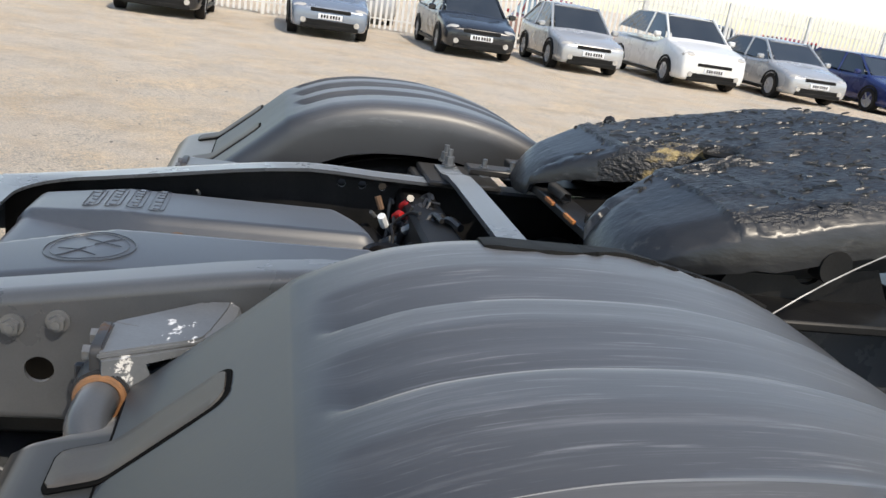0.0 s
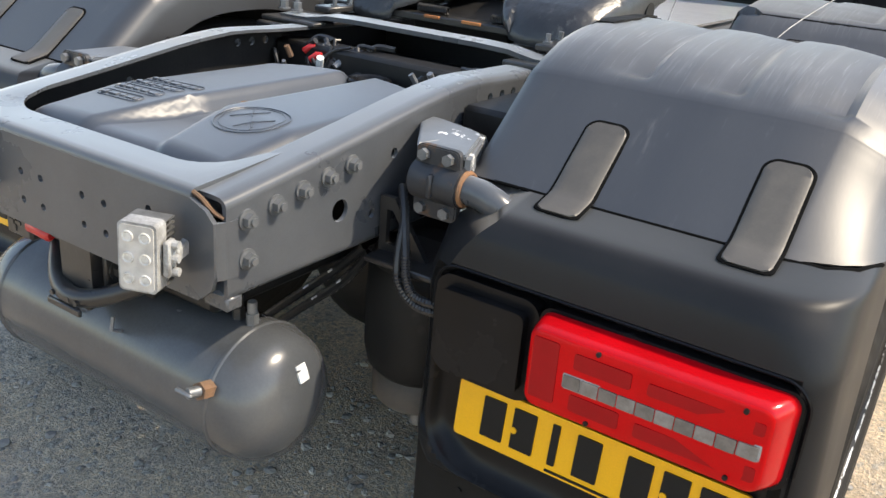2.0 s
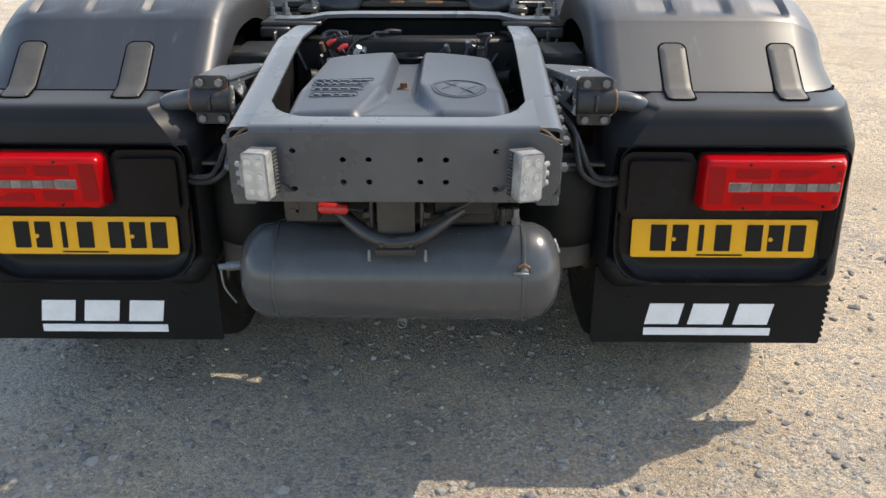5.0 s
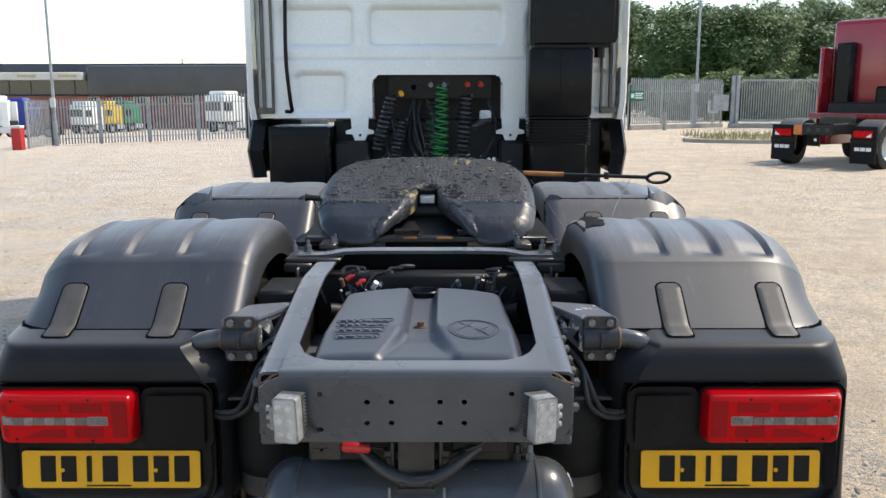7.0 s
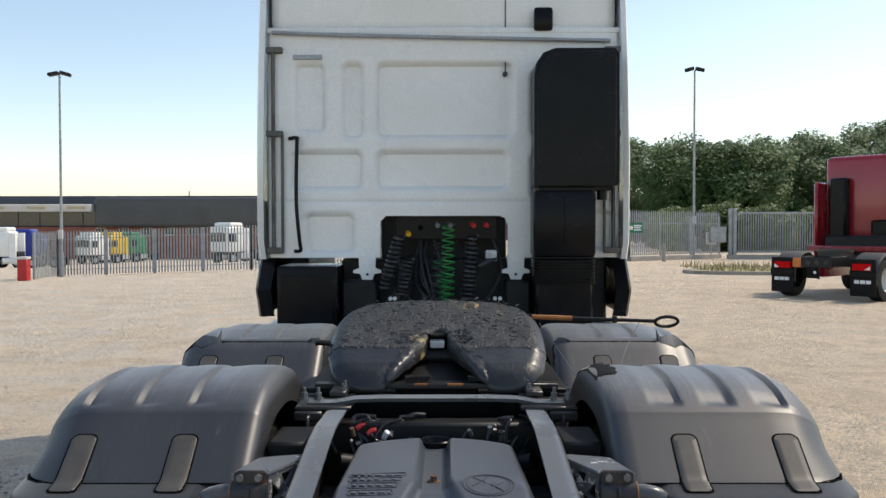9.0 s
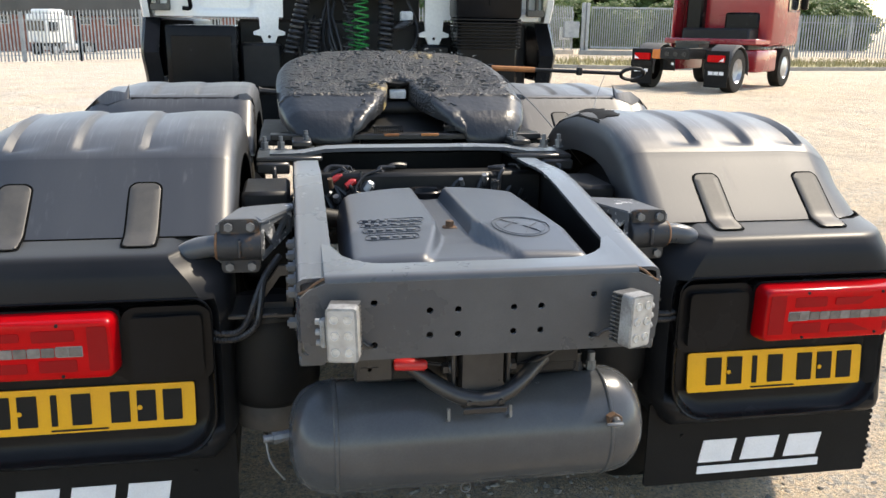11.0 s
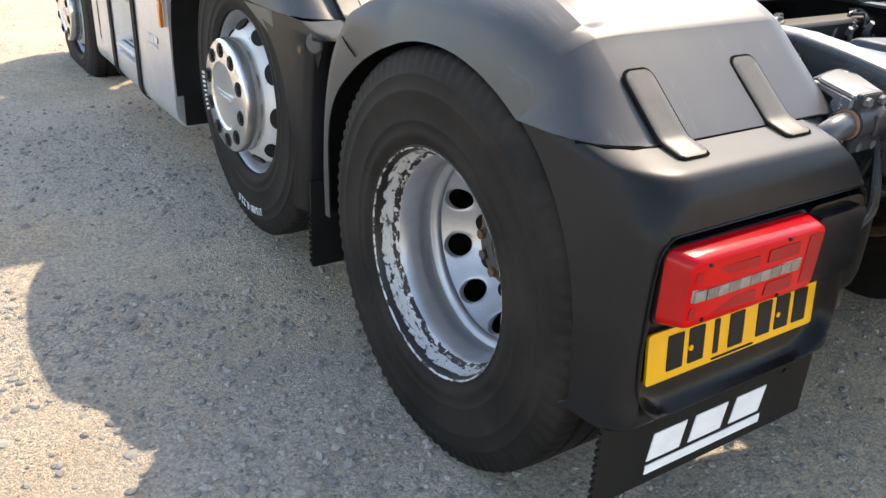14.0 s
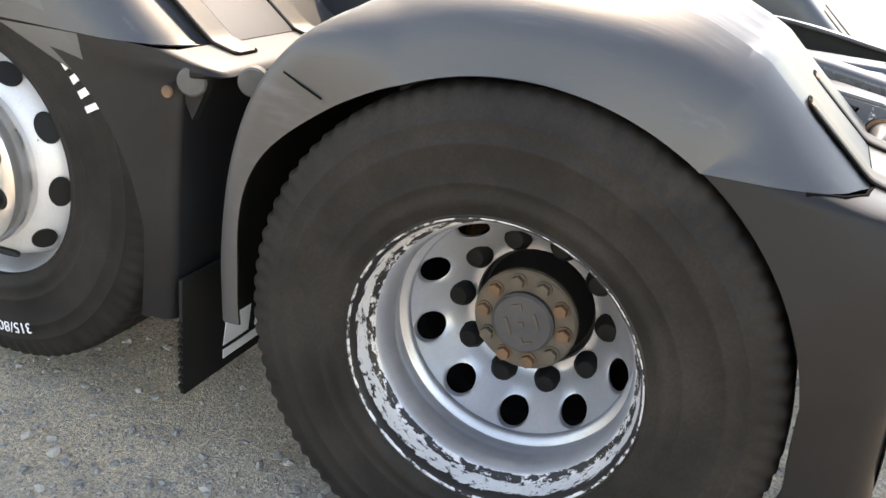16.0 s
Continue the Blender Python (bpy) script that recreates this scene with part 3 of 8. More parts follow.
MID_CROWN = CROWN[:5] + [(0.90, 1.172, 0.14), (0.72, 1.212, 0.145), (0.54, 1.214, 0.145), (0.46, 1.207, 0.15), (0.40, 1.198, 0.155), (0.352, 1.188, 0.165), (0.334, 1.1815, 0.17), (0.325, 1.175, 0.174), (0.255, 1.1147, 0.18), (0.172, 1.0425, 0.19), (0.092, 0.9745, 0.20)]
SEAM = 0.973



def crown_line(points, n=7):
    return [(q.x, q.y, q.z) for q in smooth_path(points, n)]


LINE, MID_LINE = crown_line(CROWN), crown_line(MID_CROWN)
FLUTES = [(0.680, 0.775), (0.846, 0.942), (1.016, 1.110)]


def fender_shell(sx, dy, lng=1.0, arch=0.545, slim=False):
    """The vaulted top of a fender with its flutes and outer skirt."""
    rows = []
    xs = [0.60 + 0.52 * i / 60 for i in range(61)]
    line = MID_LINE if slim else LINE
    n = len(line)
    for i, (y, z, skirt) in enumerate(line):
        a, b = line[max(0, i - 1)], line[min(n - 1, i + 1)]
        t = Vector((b[0] - a[0], b[1] - a[1])).normalized()
        nx = Vector((t.y, -t.x))
        if nx.dot(Vector((y - HUB_Y, z - HUB_Z))) < 0:
            nx = -nx
        wide = Vector((y - HUB_Y, z - HUB_Z)).normalized()
        flute = bump01(y, 0.366 if slim else 0.318, 1.02, 0.036) * (1 if z > 0.9 else 0)
        taper = 0.012 * (1 - min(1, max(0, (1.0 - abs(y - 0.6)) / 0.5)))
        row = []

        away = math.hypot(y - HUB_Y, z - HUB_Z)
        leg = 0.0 if slim else min(1, max(0, (y - 0.93) / 0.16))
        edge = arch + leg * (0.036 * bump01(z, 0.66, 0.972, 0.30) + 0.012)
        ty, tz = HUB_Y + (y - HUB_Y) * edge / away, HUB_Z + (z - HUB_Z) * edge / away
        if y < HUB_Y and tz < SEAM:
            ty, tz = arch_y(SEAM, arch), SEAM
        if slim and y > HUB_Y:
            f = 1 - 0.90 * min(1, max(0, (1.12 - z) / 0.22))
            ty, tz = y + (ty - y) * f, z + (tz - z) * f
        reach = math.hypot(ty - y, tz - z)

        def put(x, d, outer=False):
            q = nx if x > 0.57 else wide
            py, pz = y - q.x * d, z - q.y * d
            px = x
            if outer:
                f = min(1, d / reach)
                py, pz = y + (ty - y) * f, z + (tz - z) * f
            elif y < 0.30 and pz < SEAM:
                pz = SEAM
            if y < 0.32 and x > 1.05:
                px = x - 0.014 * (0.32 - y) / 0.25 * min(1, (x - 1.05) / 0.1) * max(0, 1 - d / 0.2)
            row.append((sx * px, py * lng + dy, pz))
        side = max(skirt, 0.05)
        for x, d in ((0.537, 0.13), (0.537, 0.06), (0.541, 0.030), (0.553, 0.011), (0.572, 0.003)):
            put(x, min(d, side))
        for x in xs:
            g = sum(bump01(x, a0, b0, 0.020) * (0.10 + 0.90 * min(1, max(0, (x - a0) / (b0 - a0)))) for a0, b0 in FLUTES)
            put(x, taper + (0.011 if slim else 0.017) * g * flute * (1 - 0.5 * min(1, max(0, (y - 0.42) / 0.3))) + (0.020 if slim else 0.007) * max(0, (x - 1.02) / 0.1) ** 2)
        for (x, d), (x2, d2) in zip(((1.15, 0.020), (1.187, 0.040), (1.213, 0.067), (1.230, 0.104)), ((1.17, 0.006), (1.212, 0.012), (1.234, 0.020), (1.243, 0.032))):
            put(x + (x2 - x) * leg, min(d + (d2 - d) * leg, reach * 0.9), True)
        put(1.241 + 0.005 * leg, min(0.15 - 0.09 * leg, reach * 0.96), True)
        put(1.246, reach, True)
        rows.append(row)
    bm = B()
    sheet(bm, rows)
    bmesh.ops.remove_doubles(bm, verts=bm.verts, dist=0.0002)
    thicken(bm, 0.006)
    bmesh.ops.recalc_face_normals(bm, faces=bm.faces)
    bm.normal_update()
    if max(bm.faces, key=lambda f: f.calc_center_median().z).normal.z < 0:
        bmesh.ops.reverse_faces(bm, faces=bm.faces)
        bm.normal_update()
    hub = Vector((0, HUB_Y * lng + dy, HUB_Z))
    # faces turned to the hub take the second, darker material
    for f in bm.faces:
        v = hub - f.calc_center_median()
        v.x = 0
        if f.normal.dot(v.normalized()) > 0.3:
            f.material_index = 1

    return bm


def arch_y(z, r=0.545):
    """The wheel arch's rear edge at height z."""
    d = r * r - max(0, z - HUB_Z) ** 2
    return HUB_Y - math.sqrt(max(d, 0.0))


REAR_LINE = [(0.42, 0.012), (0.435, -0.022), (0.455, -0.042), (0.48, -0.046), (0.52, -0.040), (0.62, -0.032), (0.75, -0.034), (0.84, -0.040), (0.88, -0.036), (0.91, -0.031), (0.925, -0.026)]


def recess_tray(sx):
    """The glossy hollow for lamp and plate: steep above and at the sides, rounded below."""
    def outline(o):
        pts = []
        for qx, qz, r, a0 in ((1, 1, 0.03, 0), (-1, 1, 0.03, 90), (-1, -1, 0.10, 180), (1, -1, 0.10, 270)):
            r = max(0.008, r + o)
            cx, cz = 0.899 + qx * (0.296 + o - r), 0.654 + qz * (0.190 + o - r)
            pts += [(cx + r * math.cos(radians(a0 + 90 * k / 10)), cz + r * math.sin(radians(a0 + 90 * k / 10))) for k in range(11)]
        full = []
        for i, (ax, az) in enumerate(pts):
            bx, bz = pts[(i + 1) % len(pts)]
            full.append((ax, az))
            if i % 11 == 10:
                full += [(ax + (bx - ax) * k / 10, az + (bz - az) * k / 10) for k in range(1, 10)]
        return full
    bm = B()
    rings = []
    for o, d in ((0.0150, -0.0005), (0.0125, -0.0022), (0.0095, 0.0), (0.0055, 0.007), (0.001, 0.019), (-0.004, 0.028), (-0.012, 0.0335), (-0.030, 0.035), (-0.085, 0.035)):
        ring = []
        for x, z in outline(o):
            low = min(1, max(0, (0.60 - z) / 0.10))
            zz = z + low * 0.006 * (1 if d > 0.02 else 0)
            ring.append(bm.verts.new((sx * x, lerp_rows(REAR_LINE, zz)[0] + d, zz)))
        rings.append(ring)
    for a, b in zip(rings, rings[1:]):
        for i in range(len(a)):
            j = (i + 1) % len(a)
            bm.faces.new((a[i], a[j], b[j], b[i]))
    bm.faces.new(rings[-1])
    return bm


def rear_body(sx, dy, lamp, lng=1.0, arch=0.545):
    """The lower rear shell of a fender: a curved band above, a framed recess for lamp and plate below."""
    rows = []
    zs = [0.974, 0.970, 0.966, 0.962, 0.9585, 0.9565, 0.954, 0.951, 0.947, 0.942, 0.935, 0.925, 0.91, 0.895, 0.88] + [0.86 - 0.0095 * i for i in range(58)]
    zs = [z for z in zs if z > (0.425 if lamp else 0.37)]
    top = [(0.940, -0.014), (0.949, -0.005), (0.9545, 0.006), (0.958, 0.020), (0.966, 0.060), (0.974, 0.098)]
    back = [(0.36, 0.095), (0.52, 0.085), (0.90, 0.080), (0.918, 0.070), (0.932, 0.020)] + top if not lamp else REAR_LINE + top
    xr = [0.605 + 0.560 * i / 52 for i in range(53)]
    for z in zs:
        yb = lerp_rows(back, z)[0]
        tuck = max(0, 0.50 - z) * 0.5
        row = []

        def put(x, y):
            row.append((sx * x, y * lng + dy, z))
        wide = min(1, max(0, (z - 0.86) / 0.07))
        bay = min(1, max(0, (z - 0.800) / 0.145)) ** 2 if lamp else 0.0
        put(0.545 + tuck, max(0.16, yb + 0.13)), put(0.547 + 0.008 * bay + tuck, yb + 0.07 + 0.050 * bay), put(0.556 + 0.048 * bay + tuck, yb + 0.035 + 0.060 * bay), put(0.574 + 0.078 * bay + tuck * 0.8, yb + 0.012 + 0.040 * bay)
        for x in xr:
            x = 0.605 + 0.078 * bay + (x - 0.605) * (1 - 0.075 * wide - 0.139 * bay)
            r = 0.0
            if lamp:
                hx, hz, rr = 0.296, 0.190, 0.10 if z < 0.62 else 0.03
                qx, qz = max(0, abs(x - 0.899) - hx + rr), max(0, abs(z - 0.654) - hz + rr)
                sd = math.hypot(qx, qz) - rr
                w = min(1, max(0, (0.013 - sd) / 0.016))
                r = 0.050 * w * w * (3 - 2 * w)
            put(x, yb + r)
        side = 1.232 + 0.016 * min(1, max(0, (0.95 - z) / 0.3))
        yo = max(arch_y(z, arch), yb + (0.14 if lamp else 0.062))
        q = (0.054 if lamp else 0.030) * (1 + (0.95 if lamp else 0.3) * wide)
        for w in range(1, 8):
            w = radians(90 * w / 8)
            put(side - 0.006 - q + q * math.sin(w), yb + q * 1.15 * (1 - math.cos(w)))
        for f in (0.35, 0.6, 0.8, 1.0):
            put(side - 0.006 + 0.010 * f, yb + 1.15 * q + (yo - yb - 1.15 * q) * f)
        rows.append(row)
    bm = B()
    sheet(bm, rows)
    thicken(bm, 0.006)
    return bm


def strap_line(start):
    """The strap's run down the slope and on to the ledge, beginning a little above its own head."""
    head = [(0.218 - 0.748 * (d - start), 1.0812 - 0.663 * (d - start)) for d in (0.0, 0.0005, 0.0015, 0.003, 0.006, 0.010, 0.015, 0.021, 0.030)]
    return head + [(0.15, 1.0228), (0.118, 0.9955), (0.105, 0.9850), (0.096, 0.9795), (0.084, 0.9755), (0.066, 0.9712), (0.054, 0.9680), (0.046, 0.9655), (0.0415, 0.9632)]


def strap_sheet(sx, x, half, off, dy, lng, start, r, lift):
    line = strap_line(start + lift)
    if start:
        line.append((0.0375, 0.9622))
    rows = []
    y0, z0 = line[0]
    for i, (y, z) in enumerate(line):
        a, b = line[max(0, i - 1)], line[min(len(line) - 1, i + 1)]
        nx, nz = Vector((b[1] - a[1], a[0] - b[0])).normalized()
        s = math.hypot(y - y0, z - z0)
        e = math.hypot(y - line[-1][0], z - line[-1][1])
        w = half - (r - math.sqrt(max(0, r * r - (r - s) ** 2)) if s < r else 0)
        if e < 0.012:
            w -= 0.012 - math.sqrt(max(0, 0.012 ** 2 - (0.012 - e) ** 2))
        rows.append([(sx * (x + w * q), (y + nx * (off - (0.002 if abs(q) > 0.95 else 0))) * lng + dy, z + nz * (off - (0.002 if abs(q) > 0.95 else 0))) for q in (-1, -0.93, -0.5, 0, 0.5, 0.93, 1)])
    return rows


def strap(sx, x, dy, lng=1.0, lift=0.0):
    """A rubber hold-down strap let into the rear slope, hooked over the seam's ledge."""
    bm = B()
    sheet(bm, strap_sheet(sx, x, 0.037, 0.0050, dy, lng, 0.0, 0.020, lift))
    return thicken(bm, 0.005)


def strap_shade(sx, x, dy, lng=1.0, lift=0.0):
    """A near-black sheet round a strap that paints its shadow gap."""
    bm = B()
    sheet(bm, strap_sheet(sx, x, 0.0425, 0.0026, dy, lng, 0.0065, 0.024, lift))
    return thicken(bm, 0.003)


def tail_lamp(sx, fender):
    """A wide lens with soft edges over a black tray, dark fields and a clear strip of segments behind."""
    x0, x1, z0, z1 = 0.798, 1.197, 0.685, 0.838
    bm = B()
    plate(bm, rounded(x0 - 0.004, x1 + 0.003, z0 - 0.004, z1 + 0.004, 0.022, 6), [], Matrix.Translation((0, -0.040, 0)) @ REAR, 0.05)
    bmesh.ops.transform(bm, matrix=Matrix.Diagonal((sx, 1, 1, 1)), verts=bm.verts)
    tray = part("tail_lamp", bm, BLACK, fender, "red rear lamp cluster with a clear strip")

    def face(x, z):
        return -0.092 - 0.004 * (z - z0) / (z1 - z0) + 0.012 * max(0, (x - 1.10) / 0.096) ** 2
    bm = B()
    rings = []
    # inset of the outer flank, of the other three, depth behind the face, corner radius
    for flank, inset, back, r in ((0.0, 0.0, 0.052, 0.022), (0.001, 0.0, 0.044, 0.022), (0.011, 0.003, 0.022, 0.022), (0.019, 0.006, 0.008, 0.021), (0.023, 0.009, 0.0028, 0.019), (0.029, 0.014, 0.0006, 0.015), (0.045, 0.030, 0.0, 0.010), (0.070, 0.060, 0.0, 0.008)):
        rings.append([bm.verts.new((sx * x, face(x, z) + back, z)) for x, z in rounded(x0 + inset, x1 - flank, z0 + inset, z1 - inset, r, 6)])
    for k, (a, b) in enumerate(zip(rings, rings[1:])):
        for i in range(len(a)):
            bm.faces.new((a[i], a[(i + 1) % len(a)], b[(i + 1) % len(a)], b[i])).material_index = 1 if k < 4 else 0
    bm.faces.new(rings[-1])
    part("lens", bm, [RED_LENS, EDGE_RED], tray, angle=60)
    for xa, xb, za, zb in ((0.815, 0.858, 0.712, 0.818), (0.884, 0.975, 0.785, 0.812), (0.884, 0.965, 0.712, 0.741), (1.0, 1.165, 0.788, 0.808), (0.990, 1.165, 0.712, 0.736)):
        bm = B()
        plate(bm, rounded(xa, xb, za, zb, 0.004, 3), [], Matrix.Translation((0, -0.0932, 0)) @ REAR, 0.006)
        for v in bm.verts:
            v.co.y += face(v.co.x, v.co.z) + 0.092
        bmesh.ops.transform(bm, matrix=Matrix.Diagonal((sx, 1, 1, 1)), verts=bm.verts)
        part("inner_lens", bm, DEEP_RED, tray)
    bm = B()
    plate(bm, rounded(0.869, 1.166, 0.7475, 0.7735, 0.003, 3), [], Matrix.Translation((0, -0.0928, 0)) @ REAR, 0.004)
    for v in bm.verts:
        v.co.y += face(v.co.x, v.co.z) + 0.092
    bmesh.ops.transform(bm, matrix=Matrix.Diagonal((sx, 1, 1, 1)), verts=bm.verts)
    part("strip_frame", bm, CASTING, tray, "thin pale frame round the clear strip")
    for i in range(10):
        bm = B()
        x = 0.8705 + 0.0294 * i
        plate(bm, rounded(x, x + 0.0278, 0.7495, 0.7715, 0.0015, 2), [], Matrix.Translation((0, face(x, 0.76) - 0.0022, 0)) @ REAR, 0.006)
        bmesh.ops.transform(bm, matrix=Matrix.Diagonal((sx, 1, 1, 1)), verts=bm.verts)
        part("led_segment", bm, CLEAR_LENS if i % 2 else SMOKED_LENS, tray)
    for x, z in ((0.920, 0.823), (1.136, 0.819), (0.916, 0.701), (1.129, 0.706)):
        bm = B()
        cyl(bm, (sx * x, -0.08, z), (sx * x, face(x, z) - 0.002, z), 0.004, 12)
        part("screw", bm, INK, tray)
    return tray


def number_plate(sx, fender):
    tilt = Matrix.Translation((0, -0.004, 0.58)) @ Matrix.Rotation(radians(-6), 4, "X") @ Matrix.Translation((0, 0, -0.58))
    bm = B()
    plate(bm, rounded(0.643, 1.163, 0.524, 0.635, 0.008), [], Matrix.Translation((0, -0.010, 0)) @ REAR, 0.006)
    c = 0.0 if sx > 0 else -1.806
    sh = Matrix.Translation((c, 0, 0))
    bmesh.ops.transform(bm, matrix=sh @ tilt, verts=bm.verts)
    p = part("number_plate", bm, YELLOW, fender, "yellow registration plate with black bars")
    for i in range(7):
        x = 0.697 + 0.0605 * i + (0.028 if i > 3 else 0)
        w = 0.044 if i != 2 else 0.014
        bm = B()
        plate(bm, rounded(x + (0.0 if i != 2 else 0.014), x + (0.0 if i != 2 else 0.014) + w, 0.543, 0.620, 0.002, 2), [], Matrix.Translation((0, -0.0125, 0)) @ REAR, 0.004)
        bmesh.ops.transform(bm, matrix=sh @ tilt, verts=bm.verts)
        part("character_bar", bm, INK, p)
    bm = B()
    plate(bm, rounded(0.83, 0.96, 0.529, 0.533, 0.001, 1), [], Matrix.Translation((0, -0.0125, 0)) @ REAR, 0.004)
    bmesh.ops.transform(bm, matrix=sh @ tilt, verts=bm.verts)
    part("maker_bar", bm, INK, p)
    for x in (0.762, 1.034):
        bm = B()
        cyl(bm, (x, -0.008, 0.578), (x, -0.0145, 0.578), 0.006, 12)
        bmesh.ops.transform(bm, matrix=sh @ tilt, verts=bm.verts)
        part("screw_cap", bm, YELLOW, p)


def mud_flap(sx, fender, dy, z0, z1, logo, drop=0.0):
    bm = B()
    plate(bm, rounded(0.552, 1.236, z0, z1, 0.006, 2), [], Matrix.Translation((0, 0.004 + dy, 0)) @ REAR, 0.009)
    bmesh.ops.transform(bm, matrix=Matrix.Diagonal((sx, 1, 1, 1)), verts=bm.verts)
    f = part("mud_flap", bm, FLAP, fender)
    for i in range(9):
        bm = B()
        x = 1.236
        box(bm, (sx * x, 0.004 + dy, z0 + 0.02 + 0.02 * i), (sx * (x + 0.006), 0.013 + dy, z0 + 0.03 + 0.02 * i))
        part("flap_tooth", bm, FLAP, f)
    if logo:
        # a maker's mark, as plain slanted blocks over a bar
        x0 = 0.709 if sx > 0 else -1.091
        for a, b in ((0.0, 0.112), (0.128, 0.244), (0.262, 0.376)):
            bm = B()
            plate(bm, [(x0 + a, 0.298 + drop), (x0 + b - 0.012, 0.298 + drop), (x0 + b, 0.366 + drop), (x0 + a + 0.012, 0.366 + drop)], [], Matrix.Translation((0, 0.002 + dy, 0)) @ REAR, 0.003)
            part("mark_block", bm, PRINT, f)
        bm = B()
        plate(bm, [(x0, 0.262 + drop), (x0 + 0.376, 0.262 + drop), (x0 + 0.376, 0.286 + drop), (x0, 0.286 + drop)], [], Matrix.Translation((0, 0.002 + dy, 0)) @ REAR, 0.003)
        part("mark_bar", bm, PRINT, f)
        bm = B()
        cyl(bm, (sx * 0.655, 0.004 + dy, 0.385), (sx * 0.655, 0.0 + dy, 0.385), 0.006, 10)
        part("rivet", bm, INK, f)
    return f


STOP = surface("grey_rubber", (0.055, 0.055, 0.055), (0.085, 0.083, 0.08), 0.7, coarse=14, fine=200, bump=0.1)


def rear_fender(sx):
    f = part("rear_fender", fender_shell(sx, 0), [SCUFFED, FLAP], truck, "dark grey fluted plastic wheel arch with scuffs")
    part("lower_shell", rear_body(sx, 0, True), FENDER, f)
    part("recess", recess_tray(sx), BLACK, f, "glossy black hollow behind lamp and plate", angle=60)
    bm = B()
    tube(bm, [(sx * 0.56, 0.135, 0.9725), (sx * 0.575, 0.100, 0.9725), (sx * 0.62, 0.0935, 0.9725), (sx * 1.10, 0.0935, 0.9725), (sx * 1.16, 0.104, 0.9725), (sx * 1.20, 0.135, 0.9725), (sx * 1.225, 0.19, 0.972)], 0.0035, 6)
    part("seam_gap", bm, GAP, f)
    bm = B()
    tube(bm, [(sx * 1.150, 1.122, 1.035), (sx * 1.212, 1.120, 1.008), (sx * 1.2445, 1.104, 0.988), (sx * 1.2500, 1.062, 0.972), (sx * 1.2500, 1.020, 0.955)], 0.0022, 6)
    part("joint_gap", bm, GAP, f)
    for x in (0.757, 1.063):
        part("strap_gap_shade", strap_shade(sx, x, 0), GAP, f)
        part("strap", strap(sx, x, 0), STRAP, f, "grey-brown rubber hold-down strap")
    bm = B()
    plate(bm, rounded(0.592, 0.794, 0.652, 0.840, 0.034, 6), [], Matrix.Translation((0, -0.058, 0)) @ REAR, 0.075)
    bmesh.ops.bevel(bm, geom=[e for e in bm.edges if e.calc_face_angle(0) > 1.2], offset=0.020, segments=4, affect="EDGES")
    bmesh.ops.transform(bm, matrix=Matrix.Diagonal((sx, 1, 1, 1)), verts=bm.verts)
    part("blank_cover", bm, BLACK, f)
    tail_lamp(sx, truck)
    number_plate(sx, truck)
    mud_flap(sx, truck, 0, 0.235, 0.485, True)


def mid_fender(sx):
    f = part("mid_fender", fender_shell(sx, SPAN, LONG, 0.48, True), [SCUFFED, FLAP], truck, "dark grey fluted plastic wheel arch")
    part("lower_shell", rear_body(sx, SPAN, False, LONG, 0.50), FENDER, f)
    bm = B()
    box(bm, (sx * 0.62, 2.690, 0.285), (sx * 1.215, 2.700, 0.46), 0.003)
    part("front_apron", bm, FLAP, f, "black rubber apron")
    for x in (0.757, 1.063):
        part("strap_gap_shade", strap_shade(sx, x, SPAN, LONG, 0.055), GAP, f)
        part("strap", strap(sx, x, SPAN, LONG, 0.055), STRAP, f, "grey-brown rubber hold-down strap")
    bm = B()
    cyl(bm, (sx * 1.246, SPAN + 0.10, 0.90), (sx * 1.252, SPAN + 0.10, 0.90), 0.012, 14)
    part("rivet", bm, RUSTY, f)
    for y, z, x in ((1.335, 0.922, 1.216), (1.222, 0.936, 1.172)):
        bm = B()
        lathe(bm, [(0.0, 0.010), (0.026, 0.010), (0.030, 0.006), (0.030, -0.02)], 24, Matrix.Translation((sx * x, y, z)) @ Matrix.Rotation(radians(90) * sx, 4, "Y") @ Matrix.Rotation(radians(25), 4, "X"))
        part("rubber_stop", bm, STOP, f, "round grey rubber stop")
    bm = B()
    plate(bm, [(1.41, 0.966), (1.30, 0.945), (1.312, 0.905), (1.345, 0.838), (1.375, 0.90)], [], Matrix.Translation((sx * 1.205, 0, 0)) @ SIDE, -sx * 0.02)
    part("gusset", bm, FENDER, f)
    mud_flap(sx, truck, SPAN + 0.075, 0.190, 0.485, True, -0.045)


def edging_strip():
    rnd = random.Random(31)
    rows = []
    for i in range(26):
        u = i / 25
        y = 0.52 + 0.42 * u
        z = lerp_rows(sorted((q[0], q[1]) for q in CROWN[3:]), y)[0]
        a, b = rnd.uniform(-0.006, 0.010), rnd.uniform(-0.012, 0.004)
        rows.append([(0.552 - a, y, z - 0.050 + b), (0.545, y + 0.006 * a, z - 0.016), (0.575, y, z + 0.004), (0.604 + a + 0.02 * bump01(u, 0.0, 0.35, 0.2), y, z + 0.007 + a * 0.4)])
    bm = B()
    sheet(bm, rows)
    thicken(bm, 0.005)
    return part("edging_strip", bm, FLAP, truck, "torn black rubber edging on the fender")


edging_strip()
for s in (1, -1):
    rear_fender(s)
    mid_fender(s)


